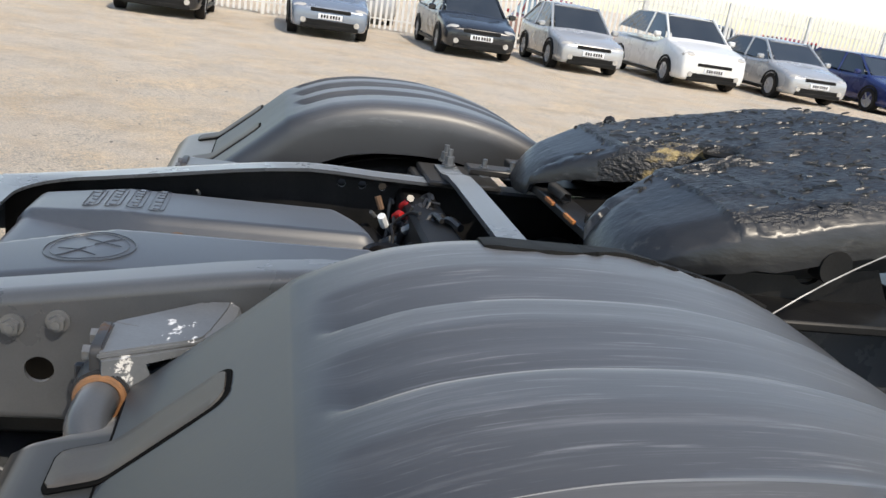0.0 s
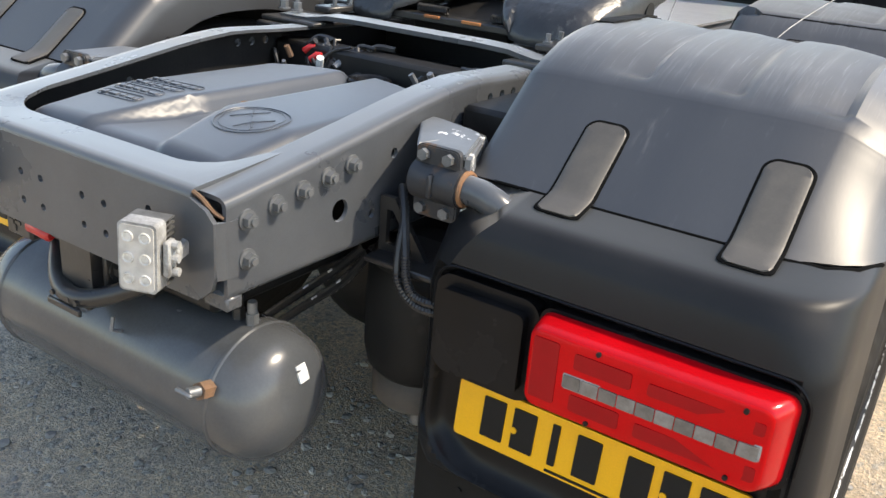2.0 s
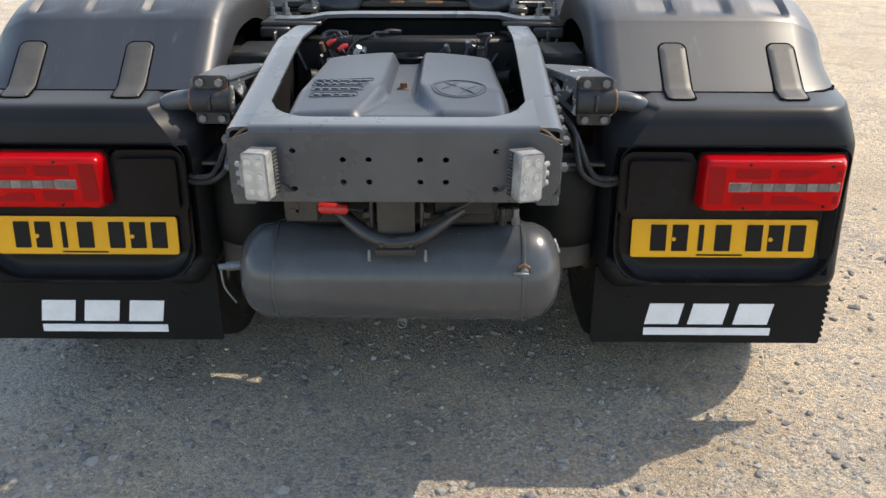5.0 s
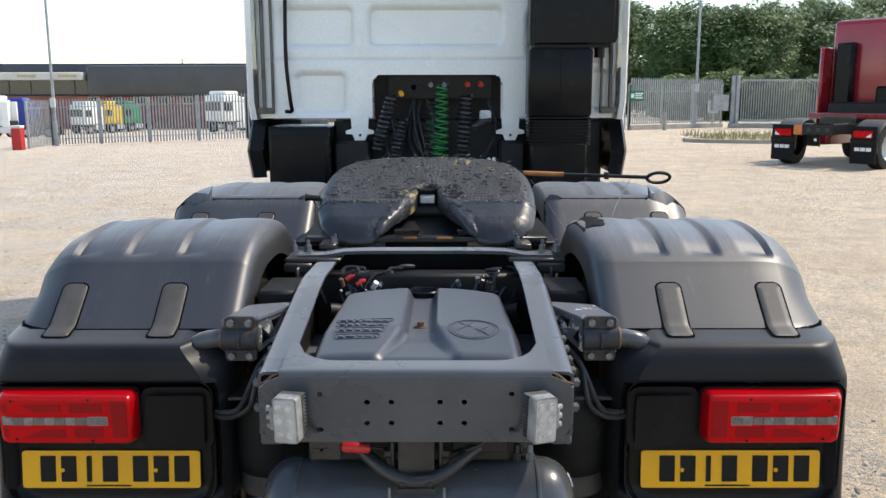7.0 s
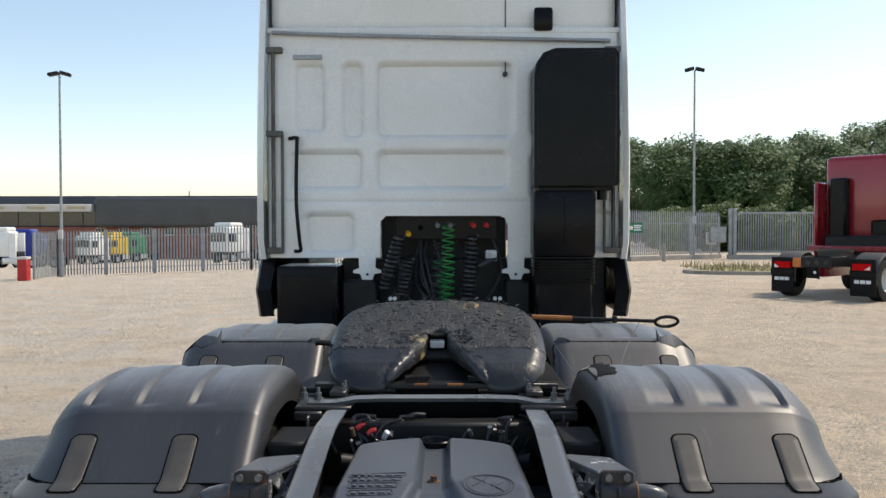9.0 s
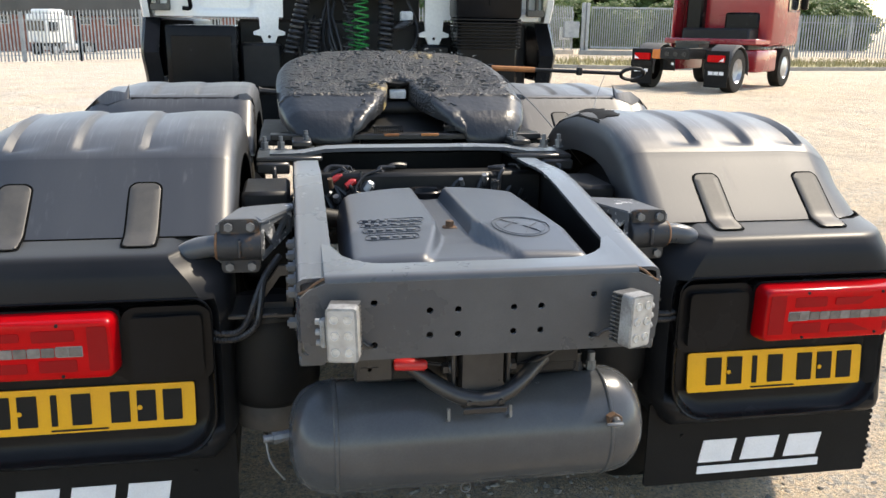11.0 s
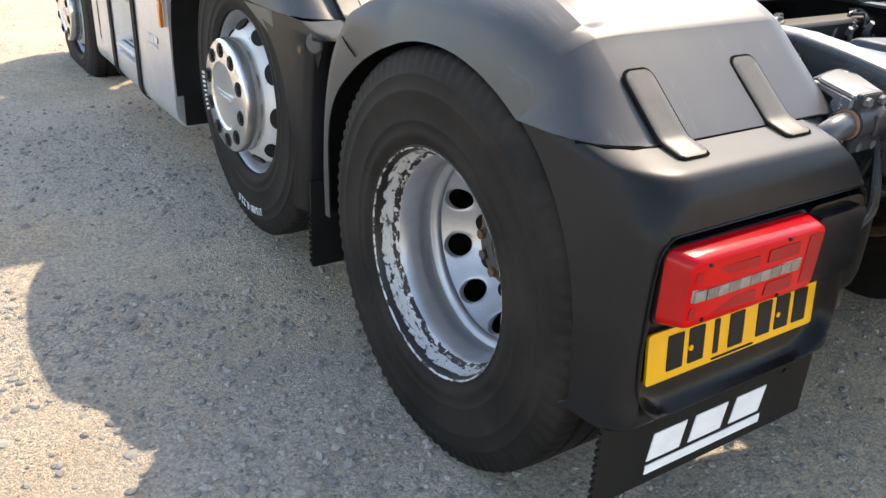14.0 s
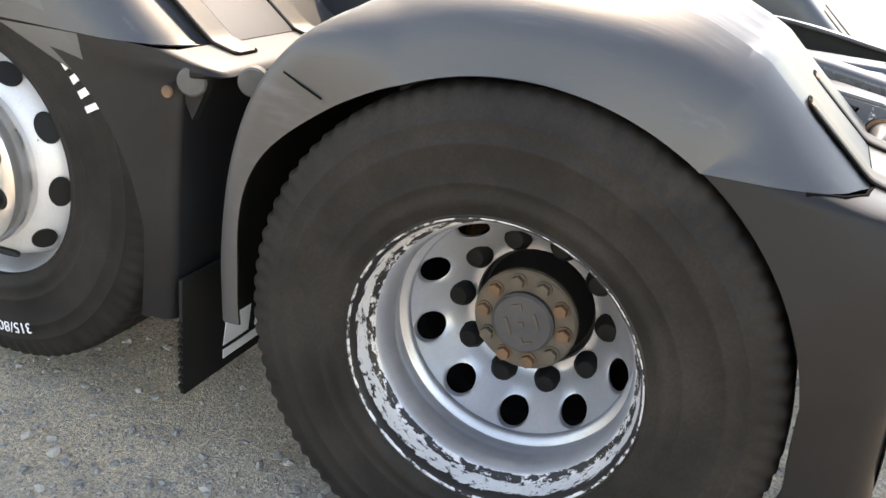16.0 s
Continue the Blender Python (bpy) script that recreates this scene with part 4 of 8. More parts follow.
# ---- wheels ----
def tyre_mesh(cx, sx, y, z, r=0.536, w=0.31, lugs=True):
    bm = B()
    h = w / 2
    m = Matrix.Translation((cx, y, z)) @ Matrix.Rotation(radians(90), 4, "Y")
    prof = [(0.292, -h * 0.80), (0.30, -h * 0.92), (0.318, -h * 0.955), (0.324, -h * 0.985), (0.335, -h * 0.985), (0.342, -h * 0.97), (0.358, -h * 0.978), (0.361, -h * 0.990), (0.365, -h * 0.990), (0.368, -h * 0.982), (0.40, -h * 1.0), (0.428, -h * 0.997), (0.431, -h * 1.006), (0.436, -h * 1.006), (0.439, -h * 0.994), (0.46, -h * 0.985), (0.472, -h * 0.992), (0.478, -h * 0.965), (r - 0.035, -h * 0.93), (r - 0.012, -h * 0.88), (r - 0.003, -h * 0.80)]
    groove = []
    for gx in (-0.45, 0.0, 0.45):
        groove += [(r, h * (gx - 0.06)), (r - 0.012, h * (gx - 0.045)), (r - 0.012, h * (gx + 0.045)), (r, h * (gx + 0.06))]
    prof = prof + groove + [(a, -b) for a, b in prof[::-1]]
    lathe(bm, prof, 352 if lugs else 96, m, close=True)
    if lugs:
        back = m.inverted()
        for v in bm.verts:
            q = back @ v.co
            rr = math.hypot(q.x, q.y)
            if rr > r - 0.036 and abs(q.z) > h * 0.6:
                k = int((math.atan2(q.y, q.x) / (2 * math.pi) + 1) * 352 + 0.5) % 4
                if k in (0, 1):
                    f = (rr - (0.005 if rr > r - 0.02 else 0.003)) / rr
                    v.co = m @ Vector((q.x * f, q.y * f, q.z * 0.985))
    return bm


def ring_text_bars(bm, cx, y, z, r, a0, a1, h, n, rnd):
    """Raised blocks along an arc on a tyre wall."""
    for i in range(n):
        a = radians(a0 + (a1 - a0) * i / (n - 1))
        w = h * rnd.uniform(0.28, 0.42)
        m = Matrix.Translation((cx, y, z)) @ Matrix.Rotation(a, 4, "X")
        box(bm, (-0.0015, -w / 2, r), (0.0015, w / 2, r + h), m=m)


HUB_DUST = surface("hub_dust", (0.075, 0.062, 0.048), (0.11, 0.088, 0.066), 0.7, coarse=20, fine=200, bump=0.2)
NUT_CAP = surface("nut_cap_plastic", (0.005, 0.005, 0.0055), (0.009, 0.009, 0.009), 0.55, coarse=30, fine=200, bump=0.1, spec=0.15)
HUB_CAP = surface("hub_cap_plastic", (0.040, 0.042, 0.047), (0.062, 0.062, 0.064), 0.5, coarse=20, fine=200, bump=0.1)


def deep_rim(sx, xo, xd, y, z, parent, holes=10):
    """Outer wheel of a twin pair: flange at xo, disc set in at xd."""
    m = Matrix.Translation((0, y, z)) @ Matrix.Rotation(radians(90) * sx, 4, "Y")
    d = abs(xd)
    o = abs(xo)
    bm = B()
    lathe(bm, [(0.292, o - 0.028), (0.303, o - 0.010), (0.304, o), (0.296, o + 0.003), (0.289, o - 0.006), (0.286, o - 0.03), (0.281, o - 0.045), (0.279, o - 0.052)], 80, m)
    rim = part("rim_flange", bm, FLAKED, parent, "silver wheel flange with flaking paint")
    bm = B()
    lathe(bm, [(0.3035, o - 0.012), (0.3055, o - 0.004), (0.3050, o + 0.002), (0.3005, o + 0.0045), (0.2975, o + 0.0035)], 80, m)
    part("rim_lip", bm, DARK, parent, "dirty dark outer edge of the rim")
    bm = B()
    lathe(bm, [(0.279, o - 0.052), (0.268, o - 0.066)], 80, m)
    part("bead_seat", bm, FLAKED, parent, "wheel rim with dark flaked patches")
    bm = B()
    lathe(bm, [(0.268, o - 0.066), (0.262, o - 0.075), (0.2585, o - 0.095)], 80, m)
    part("rim_well", bm, SILVER, parent)
    bm = B()
    lathe(bm, [(0.2585, o - 0.095), (0.2560, o - 0.115), (0.2555, d + 0.178), (0.2590, d + 0.170), (0.2625, d + 0.160), (0.2635, d + 0.148), (0.2610, d + 0.140), (0.2550, d + 0.136), (0.2480, d + 0.133), (0.2445, d + 0.127), (0.2440, d + 0.120), (0.2460, d + 0.114), (0.2495, d + 0.111)], 80, m)
    part("barrel", bm, [SILVER], parent)

    def dish(r):
        """The disc: flat inside, a cone towards the barrel."""
        return 0.112 * min(1, max(0, (r - 0.150) / 0.0995)) ** 1.2
    bm = B()
    sector = math.pi / holes
    hc = Vector((0.226, 0.0))
    corners = [(0.2495, sector), (0.2495, -sector), (0.136, sector), (0.136, -sector)]
    angs = sorted([2 * math.pi * k / 28 for k in range(28)] + [math.atan2(r * math.sin(q), r * math.cos(q) - 0.226) % (2 * math.pi) for r, q in corners])
    ring = []
    for w in angs:
        u = Vector((math.cos(w), math.sin(w)))
        best = 9.0
        for r in (0.2495, 0.136):
            bq, cq = hc.dot(u), hc.dot(hc) - r * r
            dis = bq * bq - cq
            if dis >= 0:
                for t in (-bq - math.sqrt(dis), -bq + math.sqrt(dis)):
                    if t > 1e-6 and abs(math.atan2(u.y * t, 0.226 + u.x * t)) <= sector + 1e-4:
                        best = min(best, t)
        for q in (sector, -sector):
            nrm = Vector((-math.sin(q), math.cos(q)))
            if abs(u.dot(nrm)) > 1e-9:
                t = -hc.dot(nrm) / u.dot(nrm)
                if t > 1e-6:
                    best = min(best, t)
        ring.append((Vector((hc.x - 0.003 + u.x * 0.0245, u.y * 0.0335)), hc + u * best))
    for i in range(holes):
        rot = m @ Matrix.Rotation(2 * math.pi * (i + 0.083) / holes, 4, "Z")
        loops = []
        for f, drop in ((0.0, 0.014), (0.0, 0.003), (0.07, 0.0), (0.25, 0.0), (0.45, 0.0), (0.65, 0.0), (0.82, 0.0), (1.0, 0.0)):
            loop = []
            for a, b in ring:
                q = a.lerp(b, f)
                loop.append(bm.verts.new(rot @ Vector((q.x, q.y, d + dish(q.length) - drop))))
            loops.append(loop)
        for la, lb in zip(loops, loops[1:]):
            for k in range(len(ring)):
                j = (k + 1) % len(ring)
                bm.faces.new((la[k], la[j], lb[j], lb[k]))
    bmesh.ops.remove_doubles(bm, verts=bm.verts, dist=0.0003)
    lathe(bm, [(0.1362, d), (0.134, d - 0.004), (0.134, d - 0.016)], 60, m)
    part("disc", bm, SILVER, parent, "dished silver wheel disc with oval vents", angle=50)
    for i in range(10):
        a = 2 * math.pi * (i + 0.58) / 10
        bm = B()
        c = Vector((0.1685 * math.cos(a), 0.1685 * math.sin(a), d + 0.014))
        lathe(bm, [(0.0315, -0.010), (0.0315, 0.002), (0.0285, 0.006), (0.0245, 0.016), (0.0190, 0.022), (0.0, 0.024)], 20, m @ Matrix.Translation(c))
        part("wheel_nut", bm, NUT_CAP, parent)
    e = d + 0.083
    bm = B()
    lathe(bm, [(0.20, d - 0.10), (0.20, d - 0.04), (0.125, d - 0.03), (0.120, d - 0.02), (0.098, d + 0.01), (0.098, e - 0.034), (0.112, e - 0.028), (0.112, e - 0.014), (0.108, e - 0.010), (0.0, e - 0.008)], 48, m)
    part("hub", bm, DARK, parent, "black greasy wheel hub")
    bm = B()
    lathe(bm, [(0.1135, e - 0.027), (0.1135, e - 0.013), (0.109, e - 0.009), (0.066, e - 0.007)], 48, m)
    part("hub_flange", bm, HUB_DUST, parent)
    bm = B()
    lathe(bm, [(0.068, e - 0.010), (0.068, e + 0.004), (0.062, e + 0.009), (0.0, e + 0.010)], 40, m)
    part("hub_cap", bm, HUB_CAP, parent)
    for x0, x1, y0, y1 in ((-0.045, -0.041, -0.010, 0.010), (0.041, 0.045, -0.010, 0.010), (-0.045, -0.03, 0.008, 0.012), (0.03, 0.045, -0.012, -0.008), (-0.02, 0.02, 0.028, 0.034), (-0.018, 0.018, -0.036, -0.031), (-0.005, 0.005, -0.005, 0.005)):
        bm = B()
        box(bm, (x0, y0, e + 0.006), (x1, y1, e + 0.012), m=m @ Matrix.Rotation(radians(25), 4, "Z"))
        part("cap_rib", bm, HUB_DUST, parent)
    for i in range(10):
        a = 2 * math.pi * (i + 0.44) / 10
        bm = B()
        c = Vector((0.090 * math.cos(a), 0.090 * math.sin(a), e - 0.010))
        cyl(bm, m @ c, m @ (c + Vector((0, 0, 0.006))), 0.0175, 16)
        cyl(bm, m @ c, m @ (c + Vector((0, 0, 0.019))), 0.0145, 6)
        part("hub_bolt", bm, RUSTY if i % 3 else HUB_DUST, parent)


for s in (1, -1):
    w = part("rear_wheel", tyre_mesh(s * 1.098, s, HUB_Y, HUB_Z), TYRE, truck, "worn twin drive wheel with a deep silver rim")
    deep_rim(s, s * 1.238, s * 0.935, HUB_Y, HUB_Z, w)
    part("inner_tyre", tyre_mesh(s * 0.752, s, HUB_Y, HUB_Z, lugs=False), TYRE, w)
    bm = B()
    lathe(bm, [(0.30, 0.62), (0.285, 0.60), (0.26, 0.62), (0.25, 0.72), (0.0, 0.72)], 48, Matrix.Translation((0, HUB_Y, HUB_Z)) @ Matrix.Rotation(radians(90) * s, 4, "Y"))
    part("brake_drum", bm, RUSTY, w, "rusty brown brake disc")

MID_Y, MID_Z = 2.0, 0.603


def cover_wheel(sx, y, z, xo, parent):
    """A steering wheel: disc near the outside, ten hand holes, a polished nut cover."""
    m = Matrix.Translation((0, y, z)) @ Matrix.Rotation(radians(90) * sx, 4, "Y")
    o = xo
    bm = B()
    lathe(bm, [(0.292, o - 0.028), (0.303, o - 0.010), (0.304, o), (0.296, o + 0.003), (0.289, o - 0.006), (0.286, o - 0.03), (0.272, o - 0.06), (0.262, o - 0.10), (0.255, o - 0.14)], 80, m)
    part("rim_flange", bm, SILVER, parent)
    spots = surface("pitted_wheel_paint", (0.62, 0.63, 0.64), (0.55, 0.56, 0.57), 0.38, 0.2, coarse=6, fine=250, bump=0.05, fleck=((0.10, 0.06, 0.03), 20, 0.66, 0.675, 0.85, 0)) if "pitted_wheel_paint" not in bpy.data.materials else bpy.data.materials["pitted_wheel_paint"]
    bm = B()
    n, hn = 120, 10
    rows = []
    prof = [(0.270, o - 0.075), (0.262, o - 0.045), (0.250, o - 0.020), (0.230, o + 0.002), (0.208, o + 0.014), (0.18, o + 0.018)]
    for r, h in prof:
        rows.append([m @ Vector((r * math.cos(2 * math.pi * i / n), r * math.sin(2 * math.pi * i / n), h)) for i in range(n + 1)])
    sheet(bm, rows)
    thicken(bm, 0.01)
    part("disc", bm, spots, parent)
    for i in range(hn):
        a = 2 * math.pi * (i + 0.3) / hn
        bm = B()
        mm = m @ Matrix.Rotation(a, 4, "Z") @ Matrix.Translation((0.2445, 0, o - 0.0125)) @ Matrix.Rotation(radians(47), 4, "Y") @ Matrix.Diagonal((0.78, 1.12, 1, 1))
        # no opening is cut: a black dish paints the dark inside the hole
        lathe(bm, [(0.0, 0.004), (0.032, 0.004), (0.0335, 0.0055), (0.0345, 0.002), (0.032, -0.004), (0.0, -0.004)], 24, mm)
        part("hand_hole", bm, INK, parent)
    bm = B()
    lathe(bm, [(0.198, o + 0.0), (0.204, o + 0.02), (0.207, o + 0.062), (0.203, o + 0.080), (0.193, o + 0.088), (0.132, o + 0.090), (0.124, o + 0.0915), (0.119, o + 0.086), (0.112, o + 0.084), (0.0, o + 0.086)], 64, m)
    cov = part("nut_cover", bm, CHROME, parent, "polished round wheel nut cover")
    for i in range(10):
        a = 2 * math.pi * (i + 0.1) / 10
        c = Vector((0.163 * math.cos(a), 0.163 * math.sin(a), o + 0.0893))
        bm = B()
        # the pocket's dark is painted by a shallow black dish too
        lathe(bm, [(0.0, 0.002), (0.0225, 0.002), (0.0245, 0.004), (0.0275, 0.0), (0.0, -0.003)], 20, m @ Matrix.Translation(c))
        part("nut_pocket", bm, INK, parent)
        bm = B()
        cyl(bm, m @ c, m @ (c + Vector((0, 0, 0.008))), 0.0155, 6)
        part("wheel_nut", bm, DARK, parent)
    bm = B()
    for a, b, c in ((-0.045, -0.018, 0.012), (-0.013, 0.014, 0.012), (0.019, 0.045, 0.012)):
        box(bm, (-0.02, a, o + 0.083), (0.0, b, o + 0.0885), 0.002, m=m @ Matrix.Rotation(radians(0), 4, "Z"))
    box(bm, (0.008, -0.075, o + 0.083), (0.013, 0.075, o + 0.0885), 0.001, m=m)
    part("embossed_mark", bm, CHROME, parent)


def arc_text(body, size, cx, y, z, r, mid_deg, sx, mat, parent):
    """Lettering bent along an arc on a tyre wall; upright at the top, 180 at the bottom."""
    cu = bpy.data.curves.new("tyre_size", "FONT")
    cu.body, cu.size, cu.align_x, cu.extrude, cu.resolution_u = body, size, "CENTER", 0.0006, 2
    tmp = new("tyre_size_text", cu)
    me = bpy.data.meshes.new_from_object(tmp.evaluated_get(bpy.context.evaluated_depsgraph_get()))
    bpy.data.objects.remove(tmp)
    for v in me.vertices:
        a = radians(mid_deg) + v.co.x / r
        rr = r + v.co.y
        # seen from the outside, the text runs clockwise
        v.co = Vector((cx + sx * v.co.z, y + rr * math.sin(a) * (-sx) * -1 if sx > 0 else y - rr * math.sin(a), z + rr * math.cos(a)))
    me.materials.append(mat)
    ob = new("tyre_lettering", me)
    ob.parent = parent
    return ob


for s in (1, -1):
    w = part("mid_wheel", tyre_mesh(s * 1.052, s, MID_Y, MID_Z), TYRE, truck, "raised steering wheel with a polished nut cover")
    cover_wheel(s, MID_Y, MID_Z, 1.182, w)
    if s < 0:
        arc_text("315/80 R 22.5", 0.042, -1.2085, MID_Y, MID_Z, 0.425, 176, -1, PRINT, w)
        rnd = random.Random(2)
        bm = B()
        ring_text_bars(bm, -1.2085, MID_Y, MID_Z, 0.425, 30, 62, 0.046, 8, rnd)
        part("maker_blocks", bm, PRINT, w)
        bm = B()
        ring_text_bars(bm, -1.2085, MID_Y, MID_Z, 0.405, -112, -92, 0.024, 9, rnd)
        part("maker_blocks", bm, PRINT, w)
    w = part("front_wheel", tyre_mesh(s * 1.03, s, 5.15, 0.38), TYRE, truck, "steered front wheel with a polished nut cover")
    cover_wheel(s, 5.15, 0.38, 1.15, w)


# ---- chassis ----
def rail_top(y):
    return lerp_rows([(-0.36, 0.978), (-0.28, 0.987), (-0.03, 1.026), (0.22, 1.068), (0.34, 1.080), (0.42, 1.080), (0.60, 1.071), (4.8, 1.071)], y)[0]


def chassis_rail(sx):
    """A C-section rail, open inwards, cranked down at its rear end."""
    ys = [-0.325, -0.30, -0.2, -0.1, 0.0, 0.1, 0.18, 0.25, 0.30, 0.34, 0.40, 0.5, 0.8, 1.2, 2.0, 3.0, 4.8]
    bores = ((-0.062, 0.898, 0.021), (0.09, 0.975, 0.010), (0.425, 1.036, 0.010), (0.475, 1.036, 0.010), (0.525, 1.036, 0.010), (0.03, 0.87, 0.009))
    b = 0.808
    bm = B()
    web = [(y, b + 0.018) for y in ys] + [(y, rail_top(y) - 0.018) for y in ys[::-1]]
    plate(bm, web, [circle(y, z, r, 20) for y, z, r in bores], Matrix.Translation((0.392, 0, 0)) @ SIDE, -0.008)
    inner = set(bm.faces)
    rows = [[(x, y, z) for x, z in ((0.315, t), (0.36, t), (0.378, t - 0.001), (0.388, t - 0.006), (0.3915, t - 0.012), (0.392, t - 0.0181))] for y, t in ((y, rail_top(y)) for y in ys)]
    flanges = B()
    sheet(flanges, rows)
    sheet(flanges, [[(x, y, z) for x, z in ((0.392, b + 0.0181), (0.3915, b + 0.012), (0.388, b + 0.006), (0.378, b + 0.001), (0.315, b))] for y in ys])
    thicken(flanges, 0.008)
    tmp = bpy.data.meshes.new("flanges")
    flanges.to_mesh(tmp)
    flanges.free()
    bm.from_mesh(tmp)
    bpy.data.meshes.remove(tmp)
    # inner faces of the web take the second, darker material
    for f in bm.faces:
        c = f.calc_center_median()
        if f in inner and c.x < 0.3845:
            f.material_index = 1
    bmesh.ops.transform(bm, matrix=Matrix.Diagonal((sx, 1, 1, 1)), verts=bm.verts)
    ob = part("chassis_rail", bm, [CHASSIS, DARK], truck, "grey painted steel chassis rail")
    for y, z in ((-0.285, 0.940), (-0.222, 0.949), (-0.16, 0.959), (-0.098, 0.969), (-0.036, 0.979), (-0.285, 0.874), (0.36, 0.985), (0.47, 0.985)):
        bm = B()
        hexnut(bm, (sx * 0.3925, y, z), (sx, 0, 0), 0.0108, 0.012, True, 0.008)
        part("rail_bolt", bm, NUT, ob)
    return ob


for s in (1, -1):
    chassis_rail(s)


def end_crossmember():
    holes = [(-0.236, 0.930), (0.236, 0.930), (-0.236, 0.838), (0.236, 0.838)] + [(x, z) for x in (-0.12, -0.06, 0.06, 0.12) for z in (0.909, 0.855)]
    out = [(-0.345, 0.806), (0.345, 0.806), (0.378, 0.832), (0.386, 0.86), (0.386, 0.945), (0.368, 0.962), (0.335, 0.975), (-0.335, 0.975), (-0.368, 0.962), (-0.386, 0.945), (-0.386, 0.86), (-0.378, 0.832)]
    bm = B()
    plate(bm, out, [circle(x, z, 0.0072, 14) for x, z in holes], Matrix.Translation((0, -0.345, 0)) @ REAR, 0.008)
    ob = part("end_crossmember", bm, CHASSIS, truck, "grey pressed steel end crossmember with bolt holes")
    # top flange, rolled over at the rear edge and swept into the rails
    bm = B()
    rows = []
    for i in range(33):
        x = -0.335 + 0.67 * i / 32
        e = abs(x)
        back = -0.262
        if e > 0.20:
            q = min(1, (e - 0.20) / 0.115)
            back += 0.115 * (1 - math.sqrt(max(0, 1 - q * q)))
        lift = 0.0
        rows.append([(x, -0.345, 0.968), (x, -0.3445, 0.977), (x, -0.341, 0.984), (x, -0.334, 0.988), (x, -0.324, 0.9895), (x, (-0.324 + back) / 2, 0.990 + 0.15 * max(0, back + 0.262) * 0.5), (x, back, 0.9905 + 0.15 * max(0, back + 0.262))])
    sheet(bm, rows)
    thicken(bm, 0.007)
    part("top_flange", bm, CHASSIS, ob)
    for s in (1, -1):
        bm = B()
        sheet(bm, [[(s * 0.386, -0.340, z), (s * 0.391, -0.33, z), (s * 0.3935, -0.315, z), (s * 0.3935, -0.30, z)] for z in (0.85, 0.90, 0.945)])
        thicken(bm, 0.006)
        part("corner_return", bm, CHASSIS, ob)
        bm = B()
        tube(bm, smooth_path([(s * 0.335, -0.338, 0.984), (s * 0.352, -0.335, 0.975), (s * 0.372, -0.331, 0.958), (s * 0.388, -0.325, 0.95)], 4), 0.0035, 6)
        part("rusty_edge", bm, RUSTY, ob, "rust on the cut flange edge")
        bm = B()
        box(bm, (s * 0.335, -0.325, 0.79), (s * 0.39, -0.29, 0.815), 0.004)
        part("corner_gusset", bm, CHASSIS, ob)


end_crossmember()


